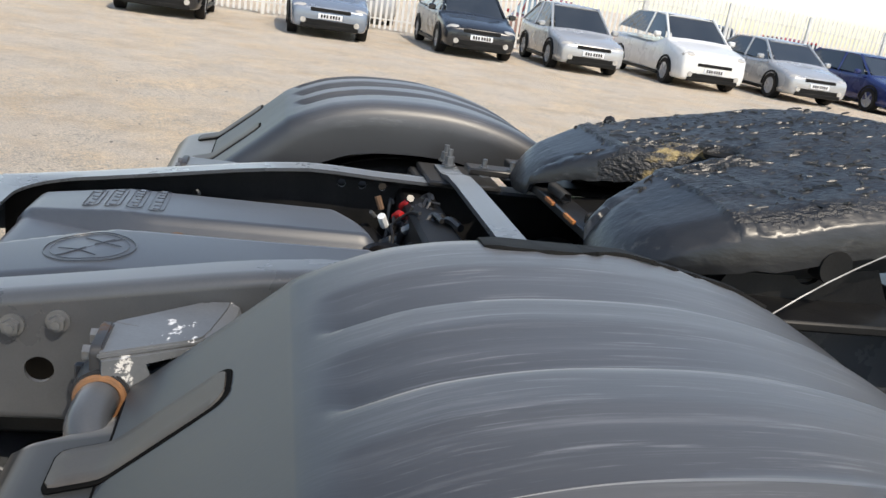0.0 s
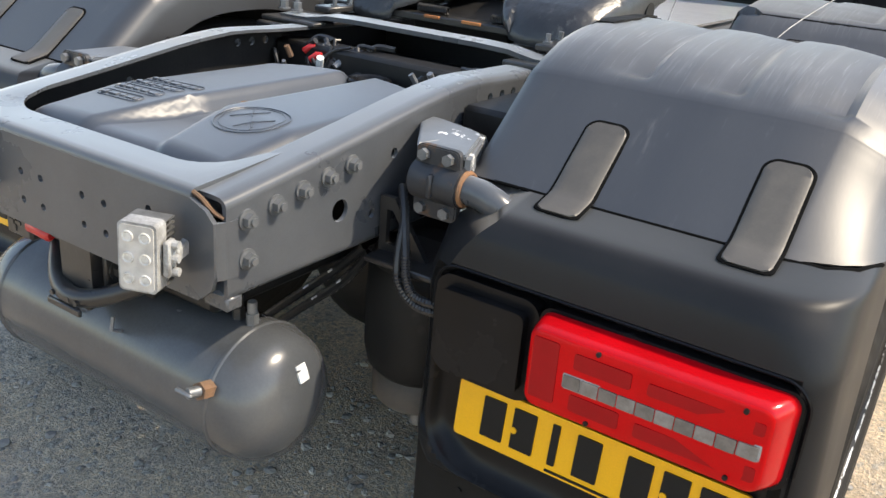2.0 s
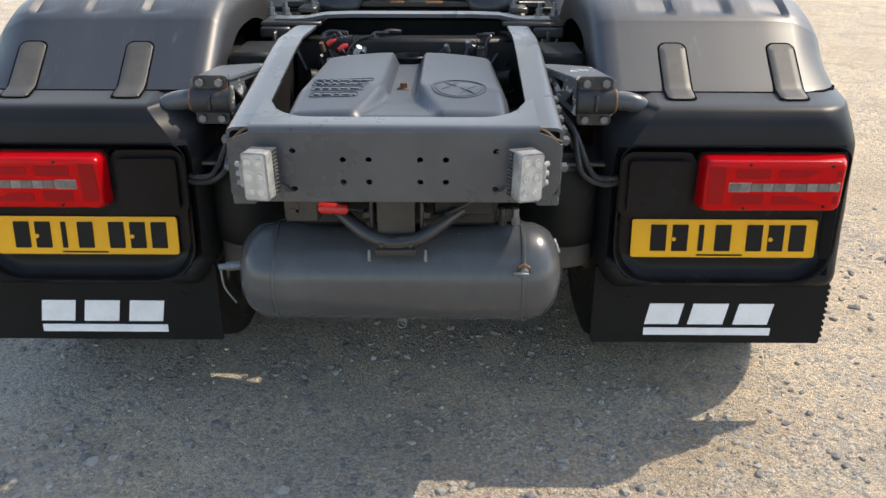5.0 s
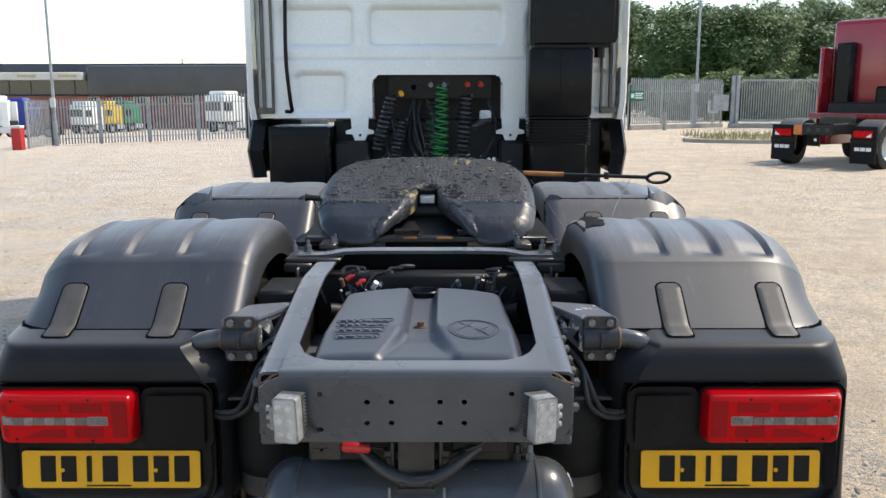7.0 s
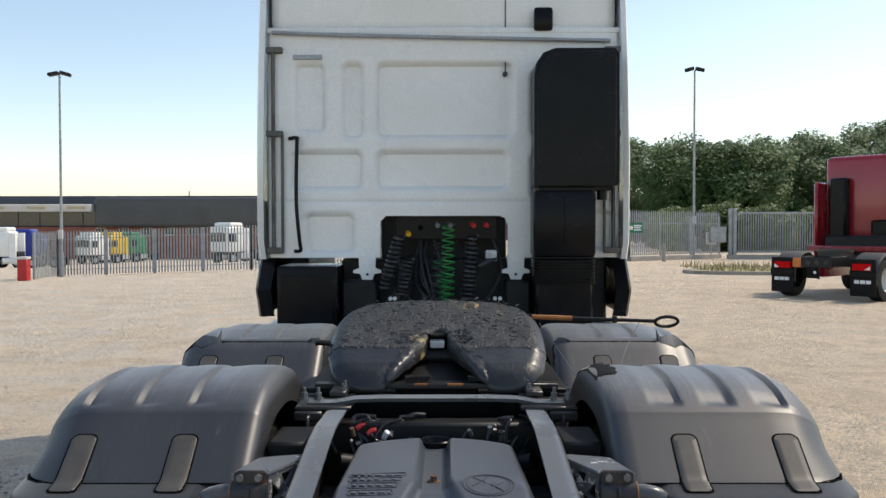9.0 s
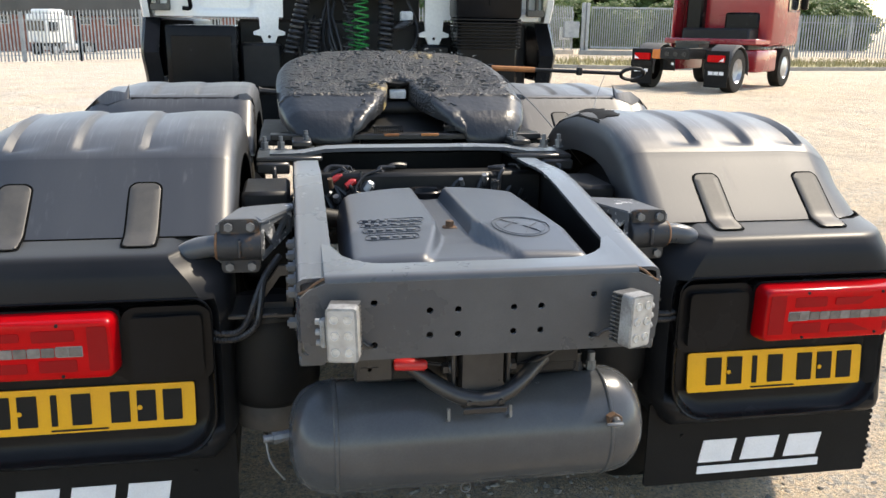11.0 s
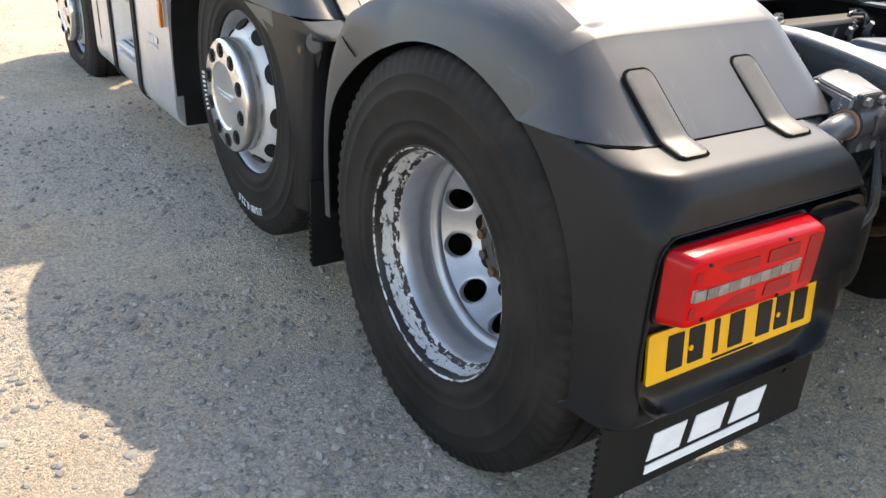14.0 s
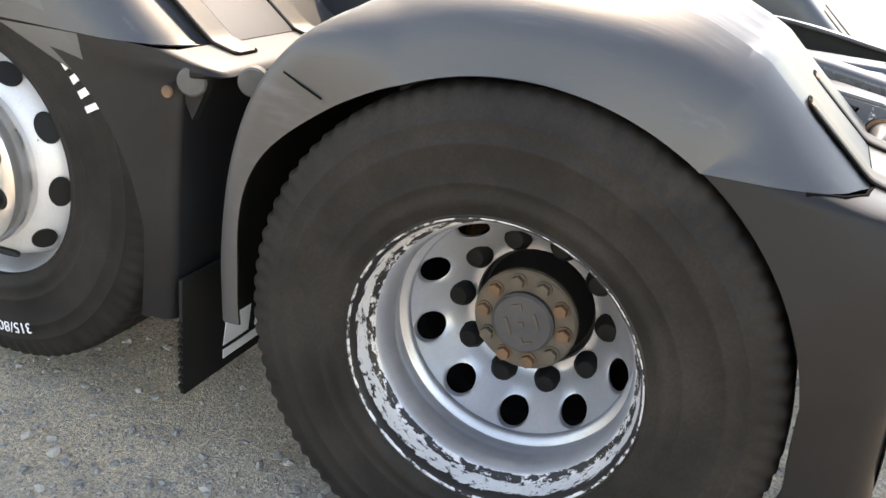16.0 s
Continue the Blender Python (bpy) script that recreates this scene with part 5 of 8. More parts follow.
def battery_cover():
    """The moulded cover between the rails, with a channel that widens rearwards and two raised fields."""
    bm = B()
    rows = []
    for j in range(56):
        v = j / 55
        row = []
        for i in range(71):
            u = -1 + 2 * i / 70
            wid = 0.293 - 0.022 * v
            x = u * wid
            y = -0.240 + (0.735 - 0.085 * u * u) * v
            half = 0.041 + 0.072 * max(0, 1 - v / 0.36) ** 1.3
            ch = bump01(x, -half, half, 0.022)
            zt = 0.986 + 0.030 * min(1, v / 0.30) - 0.036 * ch * (0.2 + 0.8 * min(1, v / 0.25)) - 0.010 * abs(u) ** 3
            c = min(1, max(0, min((1 - abs(u)) / 0.15, v / 0.06, (1 - v) / 0.06)))
            row.append((x, y, zt - 0.075 * (1 - math.sqrt(max(0, 1 - (1 - c) ** 2)))))
        rows.append(row)
    sheet(bm, rows)
    bot = [[(p[0], p[1], 0.90) for p in rows[0]], list(rows[0])]
    sheet(bm, bot)
    sheet(bm, [[(p[0], p[1], 0.90) for p in rows[-1]], list(rows[-1])])
    for k in (0, -1):
        sheet(bm, [[r[k] for r in rows], [(r[k][0], r[k][1], 0.90) for r in rows]])
    bmesh.ops.remove_doubles(bm, verts=bm.verts, dist=0.0005)
    ob = part("battery_cover", bm, COVER, truck, "dark grey moulded plastic cover with embossed marks", angle=50)

    def skin(x, y):
        u = x / 0.285
        v = (y + 0.240) / (0.735 - 0.085 * u * u)
        return (x, y, 0.9876 + 0.030 * min(1, v / 0.30) - 0.010 * abs(u) ** 3)
    rnd = random.Random(8)
    for k in range(4):
        y = 0.036 - 0.043 * k
        x0, x1 = -0.240 + 0.003 * k, -0.076 - 0.010 * k
        top = skin(-0.16, y)[2]
        bm = B()
        tube(bm, [skin(px, py) for px, py in rounded(x0, x1, y - 0.015, y + 0.015, 0.012, 4) + [(x1, y + 0.003)]], 0.0012, 6)
        x = x0 + 0.012
        while x < x1 - 0.014:
            w = rnd.uniform(0.012, 0.024)
            box(bm, (x, y - 0.007 + rnd.uniform(-0.003, 0.003), top - 0.02), (min(x + w, x1 - 0.008), y + 0.007, top + 0.0014), 0.001)
            x += w + 0.007
        part("embossed_line", bm, COVER, ob)
    bm = B()
    cx, cy = 0.152, -0.040
    for r, t in ((1.0, 0.0012), (0.86, 0.0008)):
        tube(bm, [skin(cx + 0.070 * r * math.cos(a), cy + 0.074 * r * math.sin(a)) for a in [2 * math.pi * i / 40 for i in range(41)]], t, 6)
    for sg in (1, -1):
        tube(bm, [skin(cx - 0.044 * sg, cy - 0.016 * sg), skin(cx - 0.016 * sg, cy + 0.016 * sg), skin(cx - 0.002 * sg, cy + 0.050 * sg)], 0.0010, 6)
        tube(bm, [skin(cx - 0.034 * sg, cy + 0.034 * sg), skin(cx - 0.006 * sg, cy + 0.006 * sg)], 0.0010, 6)
    tube(bm, [skin(cx - 0.040, cy + 0.046), skin(cx + 0.040, cy - 0.046)], 0.0012, 6)
    part("embossed_emblem", bm, COVER, ob)
    bm = B()
    box(bm, (-0.018, 0.075, 0.972), (0.018, 0.10, 0.984), 0.003)
    cyl(bm, (0, 0.088, 0.98), (0, 0.088, 0.998), 0.011, 6)
    part("cover_bolt", bm, RUSTY, ob)
    bm = B()
    lathe(bm, [(0.05, -0.04), (0.055, 0.012), (0.05, 0.016), (0.042, 0.012), (0.03, -0.02), (0, -0.02)], 32, Matrix.Translation((0.0, 0.50, 0.985)))
    part("filler_ring", bm, BLACK, ob)
    # unseen box added so that the space under the cover looks dark
    bm = B()
    box(bm, (-0.25, -0.23, 0.70), (0.25, 0.26, 0.87), 0.01)
    part("dark_filler_box", bm, DARK, ob)


battery_cover()


def bridge_bar():
    """The strap across the rails behind the coupling, with its clamp plates and bolts."""
    bm = B()
    rows = [[(x, 0.66, z), (x, 0.715, z + 0.003)] for x, z in ((-0.46, 1.090), (-0.40, 1.090), (-0.36, 1.091), (-0.29, 1.103), (-0.2, 1.106), (0.2, 1.106), (0.29, 1.103), (0.36, 1.091), (0.40, 1.090), (0.46, 1.090))]
    sheet(bm, rows)
    thicken(bm, 0.012)
    ob = part("bridge_bar", bm, CHASSIS, truck, "flat grey steel bar across the rails")
    for s in (1, -1):
        bm = B()
        box(bm, (s * 0.30, 0.62, 1.070), (s * 0.50, 0.80, 1.084), 0.004)
        box(bm, (s * 0.33, 0.72, 1.100), (s * 0.39, 0.90, 1.118), 0.004)
        box(bm, (s * 0.40, 0.60, 1.035), (s * 0.50, 0.72, 1.070), 0.006)
        box(bm, (s * 0.44, 0.56, 0.9), (s * 0.452, 0.74, 1.06), 0.004)
        part("clamp_plate", bm, TUBE, ob)
        for x, y in ((0.425, 0.69), (0.475, 0.69), (0.345, 0.76), (0.345, 0.83)):
            bm = B()
            hexnut(bm, (s * x, y, 1.098), (0, 0, 1), 0.011, 0.020, True, 0.022)
            part("clamp_nut", bm, STEEL, ob)


bridge_bar()


# ---- fifth wheel coupling ----
def fifth_wheel():
    """A cast coupling plate with a rounded front, a throat open to the rear and two drooping ramps, thick with grease."""
    tilt = Matrix.Translation((0, 1.12, 1.270)) @ Matrix.Rotation(radians(12.3), 4, "X")
    half = [(0.0, 0.545), (0.12, 0.54), (0.24, 0.515), (0.33, 0.47), (0.395, 0.40), (0.43, 0.30), (0.442, 0.16), (0.440, 0.0), (0.432, -0.14), (0.42, -0.22), (0.405, -0.30), (0.375, -0.37), (0.33, -0.405),
            (0.27, -0.42), (0.21, -0.41), (0.165, -0.37), (0.13, -0.28), (0.095, -0.18), (0.062, -0.08), (0.043, 0.0), (0.040, 0.04), (0.032, 0.068), (0.018, 0.084), (0.0, 0.09)]
    half = [(x, y if y > -0.13 else -0.13 + (y + 0.13) * 0.70) for x, y in half]
    out = half + [(-x, y) for x, y in half[-2:0:-1]]
    loop = [(q.x, q.y) for q in smooth_path([(x, y, 0) for x, y in out + out[:1]], 4)][:-1]
    bm = B()
    vs = [bm.verts.new((x, y, 0)) for x, y in loop]
    edges = [bm.edges.new((vs[i], vs[(i + 1) % len(vs)])) for i in range(len(vs))]
    bmesh.ops.triangle_fill(bm, use_beauty=True, edges=edges)
    for _ in range(6):
        es = [e for e in bm.edges if e.calc_length() > 0.014 and not e.is_boundary]
        bmesh.ops.subdivide_edges(bm, edges=es, cuts=1)
        bmesh.ops.triangulate(bm, faces=bm.faces)
        bmesh.ops.beautify_fill(bm, faces=bm.faces, edges=[e for e in bm.edges if not e.is_boundary])
    lp = np.array(loop)
    seg = np.roll(lp, -1, 0) - lp
    seg2 = (seg ** 2).sum(1)

    def inset(x, y):
        p = np.array((x, y))
        t = np.clip(((p - lp) * seg).sum(1) / seg2, 0, 1)[:, None]
        return float(np.min(np.hypot(*(lp + t * seg - p).T)))
    for v in bm.verts:
        x, y = v.co.x, v.co.y
        d = inset(x, y)
        throat = abs(x) < 0.20 and y < 0.12 and abs(x) < 0.10 + max(0, -y) * 0.30
        z = -0.20 * max(0, -0.13 - y) - 0.20 * max(0, -0.24 - y)
        rim = 0.016 if throat else 0.06
        z -= (0.010 if throat else 0.034) * (1 - min(1, d / rim)) ** 2
        g = 0.004 * noise.noise(Vector((x * 14, y * 9, 0))) + 0.0024 * abs(noise.noise(Vector((x * 55, y * 26, 2)))) + 0.0020 * noise.noise(Vector((x * 110, y * 60, 5)))
        edge = -0.135 + 0.018 * noise.noise(Vector((x * 12, 4, 0)))
        if y < edge:
            g *= 0.2
        elif y < edge + 0.03:
            g += 0.005
        if d < 0.03 and throat:
            g += 0.005 * noise.noise(Vector((x * 45, y * 45, 7)))
        v.co.z = z + g
    ext = bmesh.ops.extrude_face_region(bm, geom=list(bm.faces))["geom"]
    low = [g for g in ext if isinstance(g, bmesh.types.BMVert)]
    for v in low:
        v.co.z -= 0.060 - 0.045 * min(1, max(0, (-0.12 - v.co.y) / 0.19))
        v.co.x *= 0.99
    bm.normal_update()
    for f in bm.faces:
        c = f.calc_center_median()
        edge = -0.135 + 0.018 * noise.noise(Vector((c.x * 12, 4, 0)))
        if c.y < edge and abs(c.x) > 0.10 or (abs(f.normal.z) < 0.55 and abs(c.x) > 0.24) or inset(c.x, c.y) < 0.018 and abs(c.x) > 0.25:
            f.material_index = 1
    bmesh.ops.transform(bm, matrix=tilt, verts=bm.verts)
    ob = part("fifth_wheel", bm, [GREASE, GREASY], truck, "black greased coupling plate, tilted to the rear", angle=55)
    bm = B()
    for s in (1, -1):
        sheet(bm, [[(s * x, y, z0), (s * (x - 0.012), y, z0 - 0.075 * q), (s * (x - 0.05), y, z0 - 0.12 * q)] for x, y, z0, q in ((0.30, -0.28, -0.09, 0.08), (0.385, -0.25, -0.08, 0.15), (0.415, -0.18, -0.05, 0.4), (0.43, 0.0, -0.03, 0.9), (0.43, 0.2, -0.03, 1), (0.38, 0.4, -0.03, 1), (0.2, 0.51, -0.03, 1))])
    thicken(bm, 0.012)
    bmesh.ops.transform(bm, matrix=tilt, verts=bm.verts)
    part("skirt", bm, GREASY, ob)
    # ridges and strings of grease pulled up by the last trailer
    rnd = random.Random(77)
    bm = B()
    count = 0
    while count < 620:
        x, y = rnd.uniform(-0.42, 0.42), rnd.uniform(-0.15, 0.52)
        if count > 430:
            x, y = rnd.choice((-1, 1)) * rnd.uniform(0.05, 0.15), rnd.uniform(-0.24, 0.06)
        hw = lerp_rows([(q[1], q[0]) for q in half[12::-1]], y)[0] if y > -0.2 else 0.40
        if abs(x) > hw - 0.035 or abs(x) < 0.055 + max(0, -y) * 0.42 and y < 0.12:
            continue
        count += 1
        a, w, n = rnd.gauss(1.57, 0.8), rnd.uniform(0.0012, 0.0030), rnd.randint(3, 6)
        rows = []
        for k in range(n):
            e = 0.15 if k in (0, n - 1) else 1.0
            zb = -0.20 * max(0, -0.13 - y) - 0.20 * max(0, -0.24 - y) - 0.001
            px, py = -math.sin(a) * w * e, math.cos(a) * w * e
            rows.append([(x + px, y + py, zb), (x + px * 0.2, y + py * 0.2, zb + 0.002 + 0.0024 * e * rnd.uniform(0.5, 1.2)), (x - px, y - py, zb)])
            step = rnd.uniform(0.004, 0.011)
            x, y, a = x + math.cos(a) * step, y + math.sin(a) * step, a + rnd.gauss(0, 0.55)
        sheet(bm, rows)
    bmesh.ops.transform(bm, matrix=tilt, verts=bm.verts)
    tagged(part("grease_layer", bm, WET_GREASE, ob), "shiny strings of black grease", kind="stuff")
    bm = B()
    for s in (1, -1):
        box(bm, (s * 0.30, -0.05, -0.16), (s * 0.38, 0.12, -0.05), 0.01, m=tilt)
    box(bm, (-0.16, -0.26, -0.15), (0.16, 0.12, -0.115), 0.006, m=tilt)
    cyl(bm, tilt @ Vector((-0.44, 0.03, -0.10)), tilt @ Vector((0.44, 0.03, -0.10)), 0.03, 16)
    box(bm, (-0.05, 0.09, -0.12), (0.05, 0.2, -0.04), 0.01, m=tilt)
    part("jaw_frame", bm, DARK, ob)
    bm = B()
    box(bm, (-0.032, 0.020, -0.062), (0.030, 0.050, -0.030), 0.004, m=tilt)
    part("jaw_plate", bm, TAPE, ob, "pale worn jaw face")
    # shallow black dish that paints the dark of the pin hole
    bm = B()
    lathe(bm, [(0.0, -0.012), (0.044, -0.010), (0.047, -0.004), (0.047, 0.0015)], 32, tilt @ Matrix.Translation((0.0, 0.062, -0.003)))
    part("pin_seat", bm, INK, ob)
    for s in (1, -1):
        bm = B()
        plate(bm, [(0.98, 1.09), (1.34, 1.09), (1.26, 1.225), (1.22, 1.26), (1.10, 1.26), (1.06, 1.225)], [circle(1.16, 1.16, 0.03, 14)], Matrix.Translation((s * 0.37 - 0.02, 0, 0)) @ SIDE, 0.04)
        box(bm, (s * 0.28, 0.86, 1.086), (s * 0.5, 1.5, 1.104), 0.004)
        part("pedestal", bm, DARK, ob)
    for y0, y1, hw in ((0.84, 0.90, 0.46), (1.36, 1.48, 0.40)):
        bm = B()
        box(bm, (-hw, y0, 1.105), (hw, y1, 1.125), 0.003)
        part("base_bar", bm, TUBE, ob)
    for x, w in ((-0.06, 0.05), (0.07, 0.06)):
        bm = B()
        box(bm, (x - w / 2, 0.835, 1.118), (x + w / 2, 0.843, 1.126), 0.001)
        part("rusty_shim", bm, RUST_ROD, ob)
    for s in (-1, 1):
        bm = B()
        coil = [(s * 0.12 + 0.05 * t / 40, 0.86 + 0.012 * math.cos(t * 1.25), 1.14 + 0.012 * math.sin(t * 1.25)) for t in range(80)]
        tube(bm, coil, 0.0022, 5)
        part("spring", bm, DARK, ob)
    # release handle
    bm = B()
    tube(bm, [(0.42, 1.44, 1.315), (0.60, 1.433, 1.309)], 0.011, 8)
    part("release_rod", bm, RUST_ROD, ob, "rusty orange release rod")
    bm = B()
    tube(bm, [(0.60, 1.433, 1.309), (0.97, 1.422, 1.297)], 0.008, 8)
    tube(bm, [(1.020 - 0.050 * math.cos(a), 1.42 - 0.02 * math.sin(a), 1.295 + 0.024 * math.sin(a)) for a in [2 * math.pi * i / 28 for i in range(29)]], 0.0075, 8)
    box(bm, (0.78, 1.415, 1.288), (0.80, 1.44, 1.32), 0.003)
    part("release_handle", bm, DARK, ob)
    bm = B()
    tube(bm, smooth_path([(0.90, 1.42, 1.295), (0.80, 1.25, 1.19), (0.74, 1.1, 1.09), (0.70, 0.95, 1.04)], 6), 0.0015, 5)
    tube(bm, smooth_path([(0.45, 1.40, 1.29), (0.52, 1.1, 1.18), (0.60, 0.80, 1.02)], 6), 0.0015, 5)
    part("chain_wire", bm, STEEL, ob)
    bm = B()
    tube(bm, [(-0.44, 1.12, 1.24), (-0.49, 1.12, 1.245), (-0.50, 1.12, 1.245)], [0.012, 0.012, 0.018], 8)
    part("grease_pipe", bm, DARK, ob)


fifth_wheel()


# ---- under the tail: air tank, towing eye, work lamps, fender arms ----
def air_tank():
    bm = B()
    yc, zc, r = -0.185, 0.557, 0.130
    m = Matrix.Translation((0, yc, zc)) @ Matrix.Rotation(radians(90), 4, "Y")
    prof = [(0.0, -0.421), (0.045, -0.418), (0.08, -0.408), (0.103, -0.393), (0.118, -0.374), (0.127, -0.350), (r, -0.326), (r + 0.0005, -0.3215), (r + 0.0035, -0.319), (r + 0.0042, -0.3155), (r + 0.0035, -0.312), (r + 0.0005, -0.3095)]
    prof = prof + [(a, -b) for a, b in prof[::-1]]
    lathe(bm, prof, 56, m)
    ob = part("air_tank", bm, TANK, truck, "grey painted steel air tank slung across the tail")
    bm = B()
    cyl(bm, (0.316, -0.30, 0.612), (0.316, -0.325, 0.617), 0.017, 6)
    part("drain_boss", bm, RUSTY, ob)
    bm = B()
    cyl(bm, (0.316, -0.322, 0.617), (0.312, -0.345, 0.620), 0.010, 10)
    box(bm, (0.285, -0.352, 0.616), (0.325, -0.342, 0.624), 0.003)
    part("drain_valve", bm, STEEL, ob)
    bm = B()
    cyl(bm, (0.0, yc, zc - r + 0.002), (0.0, yc, zc - r - 0.018), 0.011, 6)
    tube(bm, [(0.012 * math.sin(a), yc, zc - r - 0.032 + 0.014 * math.cos(a)) for a in [2 * math.pi * i / 14 for i in range(15)]], 0.0013, 5)
    part("drain_ring", bm, STEEL, ob)
    for x in (0.30, 0.265):
        bm = B()
        cyl(bm, (x, yc, zc + r - 0.004), (x, yc, zc + r + 0.022), 0.012, 6)
        cyl(bm, (x, yc, zc + r + 0.02), (x, yc, zc + r + 0.045), 0.009, 10)
        part("pipe_union", bm, STEEL if x > 0.28 else CABLE, ob)
    bm = B()
    cyl(bm, (-0.415, yc - 0.02, zc + 0.02), (-0.455, yc - 0.03, zc + 0.02), 0.013, 8)
    cyl(bm, (-0.455, yc - 0.03, zc + 0.02), (-0.475, yc - 0.035, zc + 0.02), 0.009, 8)
    tube(bm, smooth_path([(-0.47, yc - 0.035, zc + 0.02), (-0.46, yc - 0.05, zc - 0.03), (-0.43, yc - 0.06, zc - 0.07)], 5), 0.003, 6)
    part("end_union", bm, STEEL, ob)
    bm = B()
    n = Vector((1.0, 0.06, 0.37)).normalized()
    c = Vector((0.4135, yc + 0.011, zc + 0.068))
    rot = n.to_track_quat("Z", "Y").to_matrix().to_4x4()
    for x0, x1, y0, y1 in ((-0.016, 0.004, -0.012, 0.012), (0.004, 0.008, -0.012, 0.004), (0.009, 0.016, -0.011, 0.012)):
        box(bm, (x0, y0, -0.003), (x1, y1, 0.001), m=Matrix.Translation(c) @ rot @ Matrix.Rotation(radians(90), 4, "Z"))
    part("sticker", bm, TAPE, ob, "torn white label")
    for x in (-0.07, 0.07):
        bm = B()
        box(bm, (x - 0.014, yc - 0.045, zc + r - 0.012), (x + 0.014, yc + 0.03, zc + r + 0.06), 0.003)
        part("tank_bracket", bm, TUBE, ob)
        bm = B()
        tube(bm, [(x, yc - 0.11, zc + 0.075), (x, yc - 0.13, zc + 0.085), (x, yc - 0.125, zc + 0.11)], 0.004, 6)
        part("bracket_hook", bm, STEEL, ob)


air_tank()


def tow_gear():
    bm = B()
    plate(bm, rounded(-0.045, 0.045, 0.700, 0.812, 0.006), [], Matrix.Translation((0, -0.33, 0)) @ REAR, 0.05)
    box(bm, (-0.05, -0.345, 0.682), (0.05, -0.33, 0.715), 0.004)
    ob = part("tow_bracket", bm, TUBE, truck, "grey towing bracket under the end crossmember")
    bm = B()
    pts = [(-0.175, -0.24, 0.758), (-0.14, -0.27, 0.748), (-0.09, -0.31, 0.722), (-0.045, -0.335, 0.705), (0.0, -0.345, 0.700), (0.045, -0.335, 0.705), (0.09, -0.31, 0.722), (0.14, -0.27, 0.748), (0.175, -0.24, 0.758)]
    tube(bm, smooth_path(pts, 5), 0.018, 12)
    part("bent_tube", bm, TUBE, ob)
    bm = B()
    for x in (-0.035, -0.012, 0.012, 0.035):
        cyl(bm, (x, -0.362, 0.70), (x, -0.348, 0.70), 0.006, 6)
    box(bm, (-0.048, -0.364, 0.676), (0.048, -0.356, 0.690), 0.002)
    part("tube_clamp", bm, TUBE, ob)
    for s in (1, -1):
        bm = B()
        box(bm, (s * 0.055, -0.315, 0.715), (s * 0.066, -0.25, 0.805), 0.003)
        box(bm, (s * 0.055, -0.318, 0.798), (s * 0.13, -0.25, 0.806), 0.002)
        hexnut(bm, (s * 0.066, -0.29, 0.755), (s, 0, 0), 0.012, 0.012)
        part("hanger", bm, TUBE, ob)
    bm = B()
    tube(bm, [(-0.190, -0.30, 0.774), (-0.184, -0.30, 0.774), (-0.124, -0.30, 0.770), (-0.118, -0.30, 0.770)], [0.010, 0.014, 0.013, 0.008], 12)
    part("release_grip", bm, RED_PAINT, ob, "red plastic release grip")
    bm = B()
    tube(bm, smooth_path([(-0.13, -0.30, 0.775), (-0.09, -0.29, 0.765), (-0.05, -0.28, 0.755)], 4), 0.004, 6)
    part("release_cable", bm, CABLE, ob)
    bm = B()
    tube(bm, smooth_path([(0.09, -0.27, 0.745), (0.14, -0.29, 0.765), (0.2, -0.29, 0.80)], 5), 0.004, 6)
    part("release_cable", bm, CABLE, ob)
    bm = B()
    box(bm, (-0.275, -0.30, 0.735), (-0.19, -0.20, 0.806), 0.006)
    box(bm, (-0.262, -0.302, 0.762), (-0.222, -0.299, 0.770))
    box(bm, (-0.246, -0.302, 0.746), (-0.238, -0.299, 0.788))
    part("terminal_box", bm, TUBE, ob)
    bm = B()
    box(bm, (0.09, -0.27, 0.745), (0.235, -0.255, 0.806), 0.003)
    part("shield_plate", bm, DARK, ob)


tow_gear()


